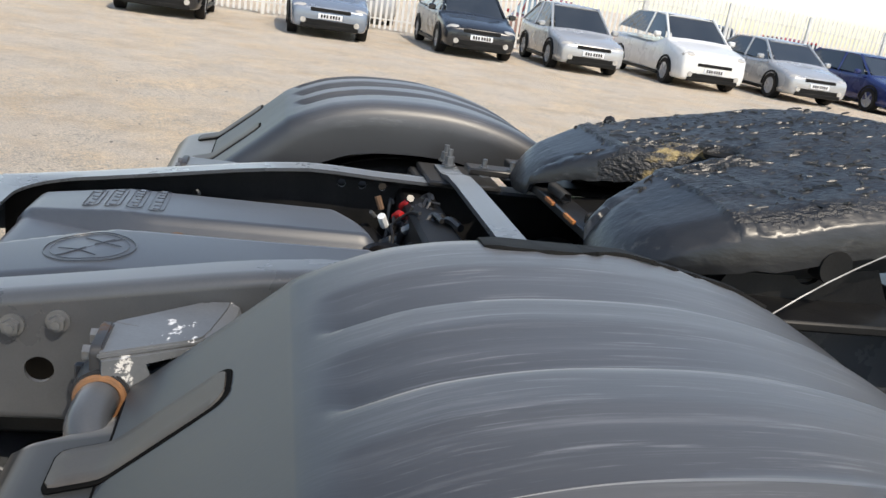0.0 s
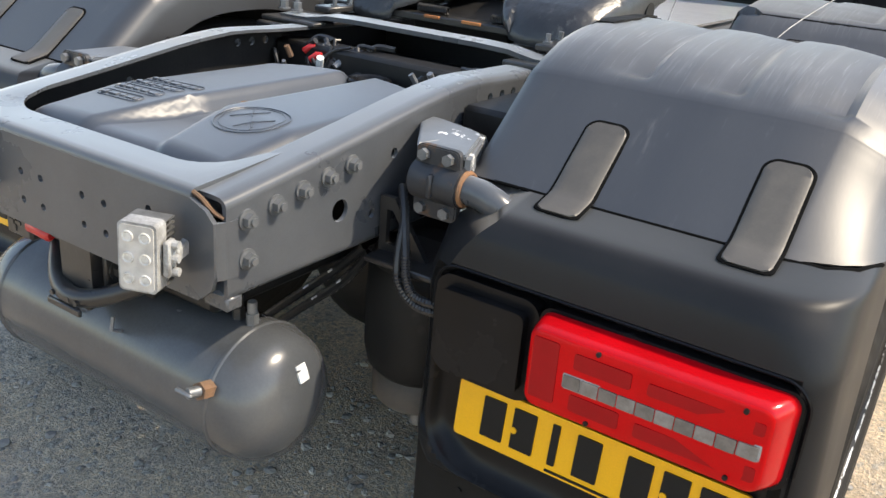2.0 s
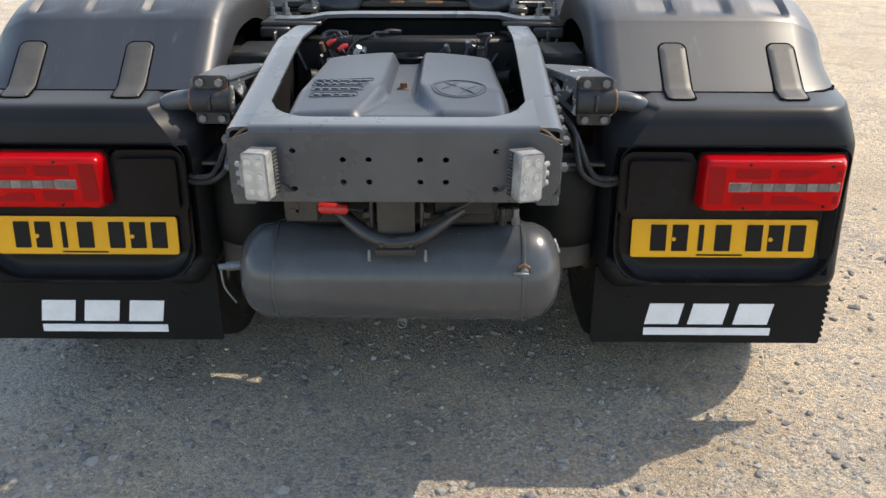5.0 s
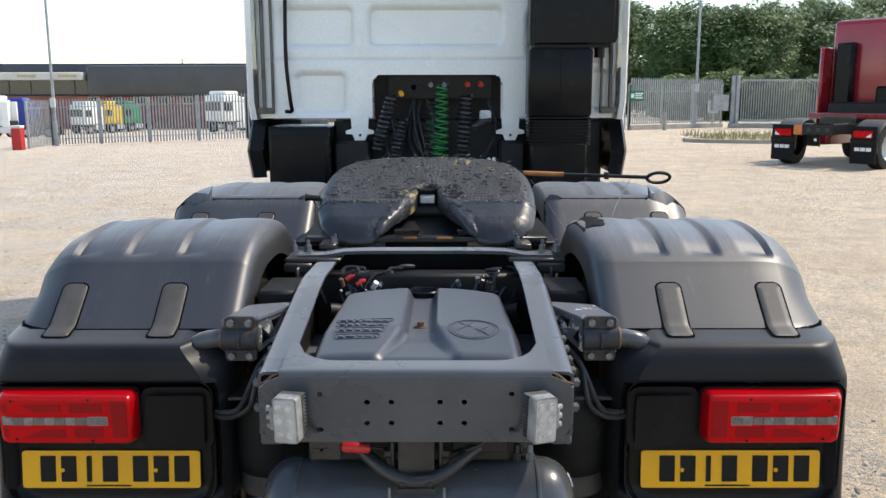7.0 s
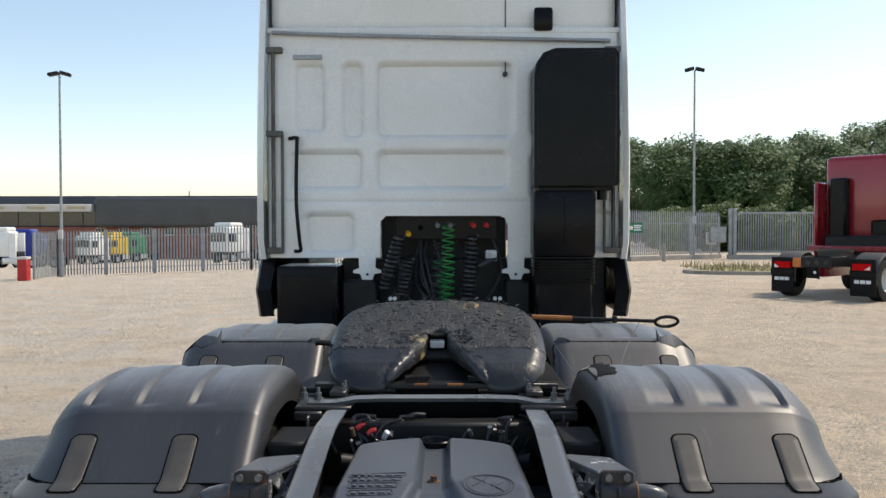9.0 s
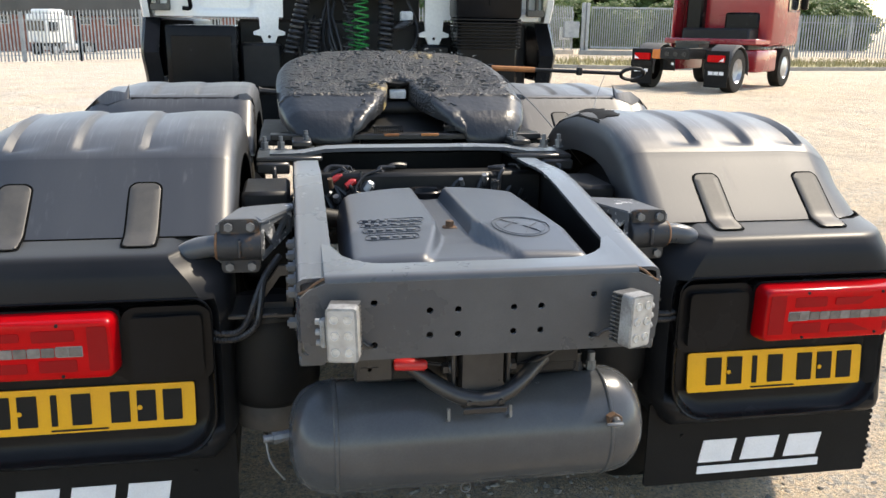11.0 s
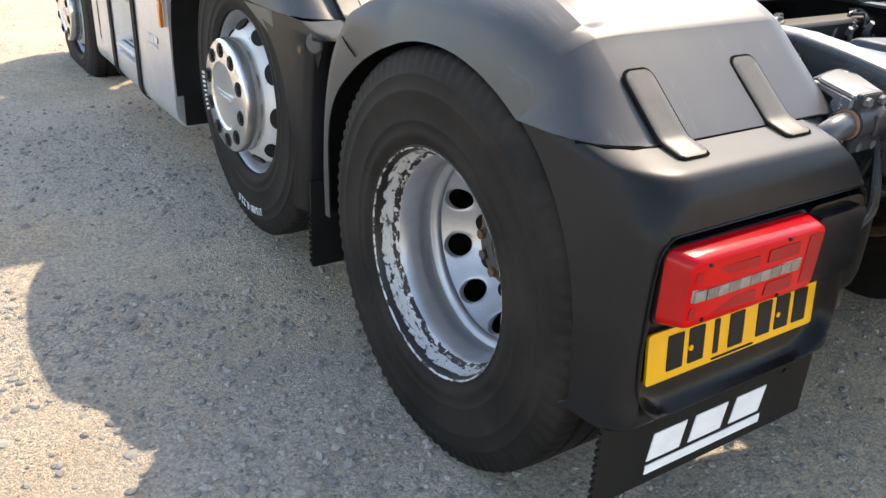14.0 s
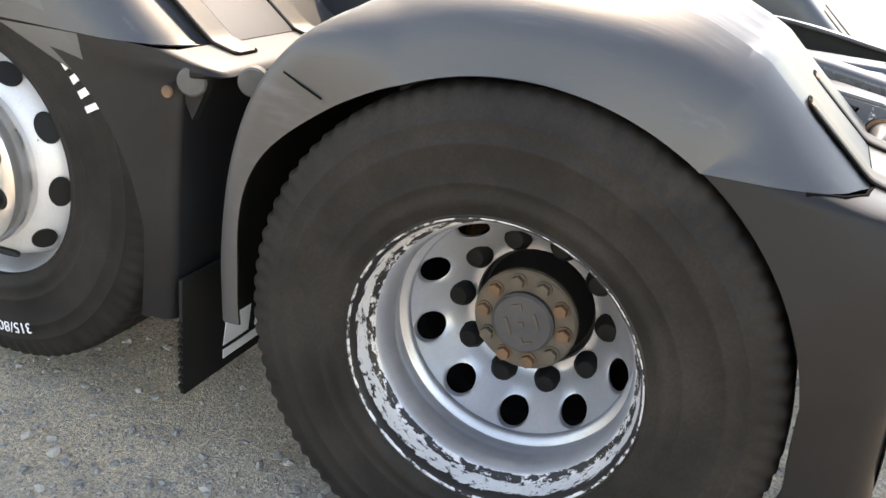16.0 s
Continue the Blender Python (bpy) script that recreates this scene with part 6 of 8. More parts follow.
def work_lamp(sx):
    """A square working lamp with six lenses, cooling fins and a bracket."""
    m = Matrix.Translation((sx * 0.302, -0.405, 0.893)) @ Matrix.Rotation(radians(-14 if sx < 0 else 24), 4, "Z") @ Matrix.Rotation(radians(2 * sx), 4, "Y")
    bm = B()
    plate(bm, rounded(-0.031, 0.031, -0.056, 0.056, 0.008), [], m @ Matrix.Translation((0, -0.022, 0)) @ REAR, 0.03)
    ob = part("work_lamp", bm, CASTING, truck, "weathered aluminium work lamp with six lenses")
    bm = B()
    plate(bm, rounded(-0.027, 0.027, -0.052, 0.052, 0.006), [], m @ Matrix.Translation((0, -0.0245, 0)) @ REAR, 0.005)
    part("front_glass", bm, LENS, ob)
    for x in (-0.0135, 0.0135):
        for z in (-0.034, 0.0, 0.034):
            bm = B()
            lathe(bm, [(0.0, 0.0012), (0.006, 0.001), (0.0075, 0.0028), (0.009, 0.0028), (0.0095, 0.0)], 18, m @ Matrix.Translation((x, -0.0245, z)) @ Matrix.Rotation(radians(90), 4, "X"))
            part("led_lens", bm, LED, ob)
    for i in range(13):
        z = -0.052 + 0.0087 * i
        bm = B()
        box(bm, (-0.030, 0.007, z - 0.0015), (0.030, 0.036, z + 0.0015), m=m)
        part("cooling_fin", bm, FIN, ob)
    bm = B()
    box(bm, (-0.028, 0.006, -0.05), (0.028, 0.022, 0.05), m=m)
    part("lamp_body", bm, DARK, ob)
    bm = B()
    box(bm, (sx * 0.034, -0.012, -0.03), (sx * 0.046, 0.012, 0.028), 0.003, m=m)
    box(bm, (sx * 0.034, 0.01, -0.012), (sx * 0.05, 0.062, 0.012), 0.003, m=m)
    for z in (-0.022, 0.0, 0.022):
        cyl(bm, m @ Vector((sx * 0.046, 0, z)), m @ Vector((sx * 0.056, 0, z)), 0.007, 8)
    part("lamp_bracket", bm, CASTING, ob)
    bm = B()
    e = Vector((sx * 0.236, -0.347, 0.838))
    st = m @ Vector((0, 0.03, -0.03))
    tube(bm, smooth_path([st, st + Vector((-sx * 0.03, 0.02, -0.012)), e + Vector((sx * 0.01, -0.006, 0)), e + Vector((0, 0.02, 0))], 5), 0.004, 7)
    part("lamp_cable", bm, CABLE, ob)


for s in (1, -1):
    work_lamp(s)


RING_RUST = surface("ring_rust", (0.26, 0.12, 0.05), (0.15, 0.085, 0.05), 0.8, coarse=30, fine=300, bump=0.3)
ARM_PAINT = surface("arm_paint", (0.030, 0.031, 0.034), (0.044, 0.045, 0.048), 0.42, coarse=8, fine=220, bump=0.08, spec=0.35, fleck=((0.12, 0.065, 0.035), 14, 0.58, 0.66, 0.8, 0))
CHIPS = surface("chipped_casting", (0.13, 0.14, 0.15), (0.10, 0.107, 0.115), 0.45, coarse=6, fine=200, bump=0.15, fleck=((0.70, 0.69, 0.66), 26, 0.55, 0.575, 0.7, 0))


def fender_arm(sx):
    """The cast arm, clamp and stub tube that carry a rear fender."""
    def mirrored(bm):
        bmesh.ops.transform(bm, matrix=Matrix.Diagonal((sx, 1, 1, 1)), verts=bm.verts)
        return bm
    bm = B()
    plate(bm, [(0.394, 0.168), (0.394, 0.208), (0.420, 0.206), (0.518, 0.182), (0.532, 0.168), (0.574, 0.050), (0.470, 0.050)], [], Matrix.Translation((0, 0, 1.008)), 0.010)
    for v in bm.verts:
        v.co.z += 0.010 * (v.co.y - 0.05) / 0.15
    bmesh.ops.bevel(bm, geom=list(bm.edges), offset=0.003, segments=2, affect="EDGES")
    ob = part("fender_arm", mirrored(bm), WORN, truck, "cast fender arm with white paint worn bare")
    bm = B()
    sheet(bm, [[(x, y, z), (x + 0.006, y + 0.014, z - 0.006), (x + 0.010, y + 0.020, z - 0.022), (x + 0.010, y + 0.020, z - 0.055)] for x, y, z in ((0.394, 0.206, 1.028), (0.420, 0.204, 1.027), (0.470, 0.192, 1.026), (0.520, 0.179, 1.025))])
    part("arm_nose", mirrored(thicken(bm, 0.009)), WORN, ob)
    # ribbed walls below the plate, with three-cornered openings
    for (xa, ya), (xb, yb) in (((0.520, 0.182), (0.570, 0.054)), ((0.398, 0.165), (0.472, 0.054))):
        a, d = Vector((xa, ya, 0)), Vector((xb - xa, yb - ya, 0))
        n = d.length
        d.normalize()
        m = Matrix(((d.x, 0, -d.y, a.x), (d.y, 0, d.x, a.y), (0, 1, 0, 0), (0, 0, 0, 1)))
        bm = B()
        plate(bm, [(0.0, 0.965), (n, 0.915), (n, 1.010), (0.0, 1.018)], [[(0.012, 0.972), (n * 0.42, 0.960), (0.012, 1.000)], [(n * 0.50, 0.962), (n * 0.60, 1.000), (0.025, 1.008)], [(n * 0.62, 0.945), (n - 0.014, 0.930), (n - 0.014, 0.990)]], m, 0.010)
        part("arm_web", mirrored(bm), CHIPS, ob, "chipped rib of the arm")
    # saddle clamp: two bolted flanges above and below a round seat
    bm = B()
    plate(bm, rounded(0.476, 0.568, 0.892, 1.024, 0.012, 3), [], Matrix.Translation((0, 0.040, 0)) @ REAR, 0.016)
    cyl(bm, (0.472, 0.056, 0.957), (0.575, 0.056, 0.957), 0.037, 28)
    box(bm, (0.518, 0.014, 0.935), (0.528, 0.03, 0.979), 0.003)
    bmesh.ops.bevel(bm, geom=[e for e in bm.edges if e.calc_face_angle(0) > 1.2], offset=0.0025, segments=2, affect="EDGES")
    part("tube_clamp", mirrored(bm), ARM_PAINT, ob, "grey tube clamp stained with rust")
    for x, z in ((0.496, 1.007), (0.548, 1.007), (0.496, 0.909), (0.548, 0.909)):
        bm = B()
        hexnut(bm, (x, 0.040, z), (0, -1, 0), 0.0095, 0.007, False)
        part("clamp_bolt", mirrored(bm), STEEL, ob)
    bm = B()
    tube(bm, smooth_path([(0.57, 0.056, 0.957), (0.606, 0.053, 0.956), (0.634, 0.052, 0.949), (0.655, 0.060, 0.935), (0.668, 0.082, 0.918), (0.674, 0.115, 0.900)], 6), 0.0265, 20)
    part("stub_tube", mirrored(bm), CHASSIS, ob, "bent grey stub tube")
    bm = B()
    tube(bm, [(0.577, 0.056 + 0.0285 * math.cos(a), 0.957 + 0.0285 * math.sin(a)) for a in [2 * math.pi * i / 24 for i in range(25)]], 0.0055, 7)
    part("rust_ring", mirrored(bm), RING_RUST, ob)
    # gusset on the air spring's top plate
    bm = B()
    plate(bm, [(0.400, 0.795), (0.512, 0.795), (0.432, 0.905), (0.400, 0.905)], [[(0.416, 0.812), (0.478, 0.812), (0.430, 0.880), (0.416, 0.880)]], Matrix.Translation((0, 0.045, 0)) @ REAR, 0.012)
    box(bm, (0.40, 0.0, 0.785), (0.56, 0.16, 0.797), 0.003)
    part("bag_bracket", mirrored(bm), TUBE, ob)
    for k in range(2):
        g = 0.016 * k
        line = smooth_path([(0.430, 0.07, 0.925), (0.468, 0.030, 0.880), (0.478 + g, 0.004, 0.822), (0.492 + g, -0.010, 0.772 + g), (0.532, -0.016, 0.745 + g), (0.580, -0.014, 0.742 + g), (0.625, 0.0, 0.752 + g)], 14)
        bm = B()
        tube(bm, line, [0.0092 if i % 2 else 0.0078 for i in range(len(line))], 8)
        part("lamp_cable", mirrored(bm), CABLE, ob)
    bm = B()
    cyl(bm, (0.588, -0.008, 0.752), (0.635, 0.004, 0.762), 0.019, 14)
    part("cable_plug", mirrored(bm), BLACK, ob)


BELLOWS = surface("bellows_rubber", (0.006, 0.006, 0.006), (0.011, 0.0105, 0.010), 0.6, coarse=6, fine=160, bump=0.1, spec=0.25, fleck=((0.05, 0.045, 0.04), 8, 0.62, 0.8, 0.8, 0))


def air_bag(sx, y, x=0.46):
    m = Matrix.Translation((sx * x, y, 0))
    bm = B()
    lathe(bm, [(0.0, 0.785), (0.112, 0.785), (0.118, 0.775), (0.118, 0.765)], 40, m)
    ob = part("air_spring", bm, DARK, truck, "black rubber air spring on a cast piston")
    bm = B()
    lathe(bm, [(0.112, 0.768), (0.122, 0.748), (0.125, 0.68), (0.124, 0.58), (0.117, 0.545), (0.104, 0.530), (0.09, 0.527)], 40, m)
    part("bellows", bm, BELLOWS, ob)
    bm = B()
    lathe(bm, [(0.096, 0.54), (0.104, 0.528), (0.104, 0.475), (0.098, 0.462), (0.0, 0.458)], 40, m)
    part("piston", bm, surface("dirty_casting", (0.085, 0.075, 0.064), (0.05, 0.047, 0.043), 0.75, coarse=9, fine=120, bump=0.2) if "dirty_casting" not in bpy.data.materials else bpy.data.materials["dirty_casting"], ob)
    bm = B()
    cyl(bm, (sx * x, y, 0.465), (sx * x, y, 0.385), 0.02, 10)
    part("stud", bm, STEEL, ob)


for s in (1, -1):
    fender_arm(s)
    air_bag(s, 0.14)
    air_bag(s, 1.05)


def running_gear():
    """Axles, housings and cross tubes that fill the chassis."""
    bm = B()
    cyl(bm, (-0.95, HUB_Y, HUB_Z), (0.95, HUB_Y, HUB_Z), 0.085, 24)
    bmesh.ops.create_uvsphere(bm, u_segments=28, v_segments=16, radius=0.24, matrix=Matrix.Translation((0.02, HUB_Y + 0.02, HUB_Z)) @ Matrix.Diagonal((0.95, 1.1, 1.0, 1)))
    cyl(bm, (0.0, HUB_Y, HUB_Z), (0.0, 1.3, 0.62), 0.14, 20, 0.07)
    part("drive_axle", bm, DARK, truck, "black drive axle housing")
    bm = B()
    cyl(bm, (-1.0, MID_Y, MID_Z), (1.0, MID_Y, MID_Z), 0.06, 16)
    part("lift_axle", bm, DARK, truck)
    bm = B()
    cyl(bm, (-1.0, 5.15, 0.38), (1.0, 5.15, 0.38), 0.06, 16)
    part("front_axle", bm, DARK, truck)
    bm = B()
    cyl(bm, (0, 1.2, 0.62), (0, 4.2, 0.78), 0.06, 16)
    part("drive_shaft", bm, DARK, truck)
    for y, z in ((0.56, 0.93), (1.05, 0.93), (1.75, 0.93), (2.7, 0.93)):
        bm = B()
        box(bm, (-0.385, y, z - 0.11), (0.385, y + 0.09, z + 0.11), 0.01)
        part("crossmember", bm, DARK, truck)
    for s in (1, -1):
        bm = B()
        tube(bm, smooth_path([(s * 0.46, 0.17, 0.425), (s * 0.46, 0.5, 0.43), (s * 0.46, 0.9, 0.52), (s * 0.46, 1.4, 0.66)], 4), 0.045, 10)
        part("trailing_arm", bm, DARK, truck)
        bm = B()
        tube(bm, [(s * 0.10, 0.62, 0.86), (s * 0.33, 0.48, 0.93)], 0.03, 12)
        part("v_rod", bm, DARK, truck)
        bm = B()
        cyl(bm, (s * 0.62, 1.75, 0.75), (s * 0.62, 1.2, 0.75), 0.12, 24)
        part("brake_chamber", bm, DARK, truck)
        bm = B()
        box(bm, (s * 0.40, 0.30, 0.80), (s * 0.53, 0.52, 1.04), 0.01)
        part("spring_hanger", bm, DARK, truck)
    # unseen block and cylinder added to keep the gap between the rails dark
    bm = B()
    box(bm, (-0.30, 1.2, 0.80), (0.30, 1.70, 0.98), 0.03, seg=2)
    cyl(bm, (-0.28, 0.95, 0.88), (0.28, 0.95, 0.88), 0.10, 28)
    part("underbody_filler", bm, DARK, truck)
    bm = B()
    box(bm, (-0.37, 1.75, 1.088), (0.37, 3.0, 1.096))
    part("walkway_plate", bm, ALU, truck, "aluminium walkway plate behind the cab")
    # pipes and wiring behind the battery cover
    rnd = random.Random(11)
    for i in range(46):
        x0 = rnd.choice((-0.28, -0.24, -0.20, -0.16, 0.12, 0.16, 0.20, 0.24, 0.28)) + rnd.uniform(-0.03, 0.03)
        y0 = 0.52 + rnd.uniform(0, 0.05)
        pts = [(x0, y0, rnd.uniform(0.86, 0.94))]
        for k in range(4):
            a = pts[-1]
            pts.append((a[0] + rnd.uniform(-0.05, 0.06), a[1] + rnd.uniform(-0.005, 0.035), min(1.05, max(0.84, a[2] + rnd.uniform(-0.05, 0.08)))))
        bm = B()
        tube(bm, smooth_path(pts, 5), rnd.choice((0.004, 0.006, 0.009)), 7)
        part("air_pipe", bm, CABLE, truck)
    for x, y, z in ((-0.275, 0.56, 1.02), (-0.235, 0.54, 1.005), (-0.26, 0.58, 1.0)):
        bm = B()
        tube(bm, [(x, y, z), (x + 0.018, y + 0.008, z + 0.012), (x + 0.03, y + 0.012, z + 0.014)], [0.009, 0.011, 0.008], 10)
        part("red_connector", bm, RED_PAINT, truck, "red cable connector")
    for i in range(7):
        bm = B()
        x, y, z = rnd.uniform(-0.28, -0.15), rnd.uniform(0.5, 0.58), rnd.uniform(0.93, 1.0)
        cyl(bm, (x, y, z), (x + rnd.uniform(-0.02, 0.03), y + 0.02, z + rnd.uniform(-0.01, 0.02)), rnd.uniform(0.007, 0.013), 8)
        part("pipe_fitting", bm, STEEL, truck)
    for i in range(9):
        x0, y0 = (-0.30 + 0.05 * i if i < 4 else 0.10 + 0.045 * (i - 4)), 0.53 + rnd.uniform(0, 0.06)
        pts = smooth_path([(x0, y0, 0.90), (x0 + rnd.uniform(-0.02, 0.03), y0 + 0.02, 0.99), (x0 + rnd.uniform(0.02, 0.07), y0 + 0.04, rnd.uniform(1.0, 1.04)), (x0 + rnd.uniform(0.08, 0.12), y0 + 0.06, 0.95)], 12)
        bm = B()
        tube(bm, pts, [0.0105 if k % 2 else 0.0085 for k in range(len(pts))], 8)
        part("conduit", bm, CABLE, truck)
    for i in range(8):
        x, y, z = rnd.choice((-0.24, 0.2)) + rnd.uniform(-0.08, 0.08), rnd.uniform(0.50, 0.57), rnd.uniform(0.95, 1.03)
        bm = B()
        cyl(bm, (x, y, z), (x + rnd.uniform(-0.015, 0.015), y - 0.012, z + rnd.uniform(0.01, 0.03)), rnd.uniform(0.005, 0.010), 8)
        part("pipe_fitting", bm, rnd.choice((STEEL, TAPE, RUSTY)), truck)
    bm = B()
    coil = [(0.225 + 0.011 * math.cos(t * 1.3), 0.53 + 0.011 * math.sin(t * 1.3), 0.90 + 0.0011 * t) for t in range(110)]
    tube(bm, coil, 0.004, 6)
    part("conduit", bm, CABLE, truck)


running_gear()


def tail_cables():
    """Printed cables that run up from behind the air tank to the right rail."""
    for k in range(2):
        g = 0.034 * k
        pts = smooth_path([(0.0 + 0.6 * g, 0.08, 0.46 - g * 0.6), (0.13 + g * 0.7, 0.075, 0.578 - g * 0.5), (0.262 + g * 0.7, 0.08, 0.695 - g * 0.5), (0.335 + g * 0.4, 0.085, 0.77 - g * 0.3)], 14)
        bm = B()
        tube(bm, pts, [0.0105 if i % 2 else 0.0092 for i in range(len(pts))], 9)
        cable = part("cable", bm, CABLE, truck, "black ribbed cable with white print")
        for i in (20, 27):
            p, q = Vector(pts[min(i, len(pts) - 2)]), Vector(pts[min(i + 1, len(pts) - 1)])
            bm = B()
            tube(bm, [p + Vector((0, -0.0085, 0.005)), p.lerp(q, 1.3) + Vector((0, -0.0085, 0.005))], 0.0026, 5)
            part("print_mark", bm, PRINT, cable)


tail_cables()


# ---- cab ----
STAY = surface("stay_steel", (0.13, 0.125, 0.11), (0.075, 0.073, 0.068), 0.45, 0.5, coarse=6, fine=120, bump=0.1)
CAB_Y = 3.50


def cab_back():
    """The pressed steel rear wall with its swages and the cut-out for the air lines."""
    panels = [(-1.026, -0.81, 2.37, 2.85), (-0.703, -0.541, 2.33, 2.85), (-0.464, 0.487, 2.334, 2.85), (-1.053, -0.552, 1.98, 2.246), (-0.464, 0.445, 1.98, 2.246), (-0.964, -0.61, 1.536, 1.818), (0.60, 0.68, 2.33, 2.80), (0.60, 0.68, 1.9, 2.24), (1.02, 1.17, 1.56, 1.84)]
    xs = sorted({-1.19 + 2.38 * i / 220 for i in range(221)} | {-0.437, 0.429})
    zs = sorted({1.51 + 1.54 * i / 150 for i in range(151)})
    bm = B()
    grid = {}
    for i, x in enumerate(xs):
        for j, z in enumerate(zs):
            d = 0.0
            for x0, x1, z0, z1 in panels:
                qx, qz = max(0, abs(x - (x0 + x1) / 2) - (x1 - x0) / 2 + 0.055), max(0, abs(z - (z0 + z1) / 2) - (z1 - z0) / 2 + 0.055)
                w = min(1, max(0, 0.5 - (math.hypot(qx, qz) - 0.055) / 0.034))
                d = max(d, w * w * (3 - 2 * w))
            d2 = 0.5 * bump01(z, 1.885, 1.905, 0.02)
            grid[i, j] = bm.verts.new((x, CAB_Y + 0.042 * d + 0.012 * d2 - 0.01 * math.cos(x), z))
    def cut(x, z):
        if not -0.437 < x < 0.440 or z > 1.80:
            return False
        ex = min(x + 0.437, 0.440 - x)
        return not (z > 1.73 and ex < 0.07 and math.hypot(0.07 - ex, z - 1.73) > 0.07)
    for i in range(len(xs) - 1):
        for j in range(len(zs) - 1):
            if not cut((xs[i] + xs[i + 1]) / 2, (zs[j] + zs[j + 1]) / 2):
                bm.faces.new((grid[i, j], grid[i + 1, j], grid[i + 1, j + 1], grid[i, j + 1]))
    bmesh.ops.delete(bm, geom=[v for v in bm.verts if not v.link_faces], context="VERTS")
    thicken(bm, 0.02)
    cab = part("cab", bm, WHITE, truck, "white sleeper cab with a pressed rear wall", angle=60)
    bm = B()
    box(bm, (-1.20, CAB_Y + 0.02, 3.06), (1.20, CAB_Y + 2.1, 3.85), 0.08, seg=3)
    box(bm, (-1.215, CAB_Y - 0.03, 3.045), (1.215, CAB_Y + 0.06, 3.09), 0.01)
    part("roof", bm, WHITE, cab)
    for s in (1, -1):
        bm = B()
        box(bm, (s * 1.19, CAB_Y, 1.51), (s * 1.215, CAB_Y + 2.1, 3.08), 0.01)
        part("side_wall", bm, WHITE, cab)
        bm = B()
        rows = []
        for z, yb, xx in ((1.50, 0.05, 1.262), (1.62, 0.0, 1.268), (2.2, -0.02, 1.266), (2.8, 0.0, 1.258), (3.3, 0.05, 1.25), (3.8, 0.15, 1.22)):
            rows.append([(s * (xx - 0.045), CAB_Y - 0.10 + yb, z), (s * (xx - 0.012), CAB_Y - 0.112 + yb, z), (s * xx, CAB_Y - 0.09 + yb, z), (s * xx, CAB_Y + 0.3, z), (s * xx, CAB_Y + 2.0, z)])
        sheet(bm, rows)
        thicken(bm, 0.012)
        part("side_fairing", bm, WHITE, cab)
        bm = B()
        rows = []
        for z, yb, xx in ((1.12, -0.10, 1.24), (1.30, -0.12, 1.262), (1.42, -0.02, 1.262), (1.50, 0.05, 1.262)):
            rows.append([(s * (xx - 0.10), CAB_Y - 0.06 + yb, z), (s * (xx - 0.02), CAB_Y - 0.10 + yb, z), (s * xx, CAB_Y - 0.07 + yb, z), (s * xx, CAB_Y + 1.2, z)])
        sheet(bm, rows)
        thicken(bm, 0.012)
        part("lower_fairing", bm, BLACK, cab)
        bm = B()
        tube(bm, [(s * 1.165, CAB_Y - 0.05, 1.55), (s * 1.165, CAB_Y - 0.05, 2.95)], 0.013, 10)
        tube(bm, [(s * 1.105, CAB_Y - 0.045, 1.55), (s * 1.105, CAB_Y - 0.045, 2.36)], 0.010, 10)
        for z in (1.56, 2.36, 2.93):
            box(bm, (s * 1.10, CAB_Y - 0.07, z - 0.02), (s * 1.21, CAB_Y - 0.02, z + 0.02), 0.004)
        part("fairing_stay", bm, STAY, cab, "weathered dark steel stay")
        bm = B()
        q = -0.523 if s < 0 else 0.497
        plate(bm, [(q - 0.06, 1.52), (q + 0.06, 1.52), (q + 0.055, 1.44), (q + 0.095, 1.425), (q + 0.095, 1.405), (q + 0.05, 1.40), (q + 0.035, 1.36), (q - 0.035, 1.36), (q - 0.05, 1.40), (q - 0.095, 1.405), (q - 0.095, 1.425), (q - 0.055, 1.44)], [circle(q, 1.395, 0.010, 12)], Matrix.Translation((0, CAB_Y - 0.06, 0)) @ REAR, 0.04)
        part("lock_bracket", bm, WHITE, cab)
    bm = B()
    tube(bm, smooth_path([(-1.06, CAB_Y - 0.03, 2.33), (-1.0, CAB_Y - 0.06, 2.33), (-1.0, CAB_Y - 0.07, 2.28), (-1.005, CAB_Y - 0.075, 1.9), (-0.985, CAB_Y - 0.07, 1.63), (-0.985, CAB_Y - 0.03, 1.56), (-1.03, CAB_Y - 0.03, 1.555)], 6), 0.013, 10)
    part("grab_handle", bm, BLACK, cab)
    bm = B()
    tube(bm, [(-1.17, CAB_Y - 0.05, 3.05), (-0.7, CAB_Y - 0.055, 3.03), (0.6, CAB_Y - 0.055, 3.0), (1.14, CAB_Y - 0.05, 2.99)], 0.014, 10)
    part("lamp_bar", bm, GALV, cab)
    bm = B()
    tube(bm, smooth_path([(-1.10, CAB_Y - 0.012, 2.95), (-0.75, CAB_Y - 0.012, 2.93), (0.75, CAB_Y - 0.012, 2.92), (0.85, CAB_Y - 0.012, 2.95)], 4), 0.006, 6)
    tube(bm, [(0.427, CAB_Y - 0.02, 3.4), (0.427, CAB_Y - 0.02, 2.76)], 0.005, 6)
    cyl(bm, (0.425, CAB_Y - 0.03, 2.77), (0.425, CAB_Y, 2.77), 0.018, 14)
    part("roof_cable", bm, CABLE, cab)
    for x0, x1, z in ((-1.03, -0.83, 2.885), (0.86, 1.10, 2.93)):
        bm = B()
        box(bm, (x0, CAB_Y - 0.04, z - 0.016), (x1, CAB_Y, z + 0.016), 0.003)
        part("bar_bracket", bm, GALV, cab)
    bm = B()
    box(bm, (0.62, CAB_Y - 0.06, 3.06), (0.75, CAB_Y - 0.01, 3.22), 0.02, seg=2)
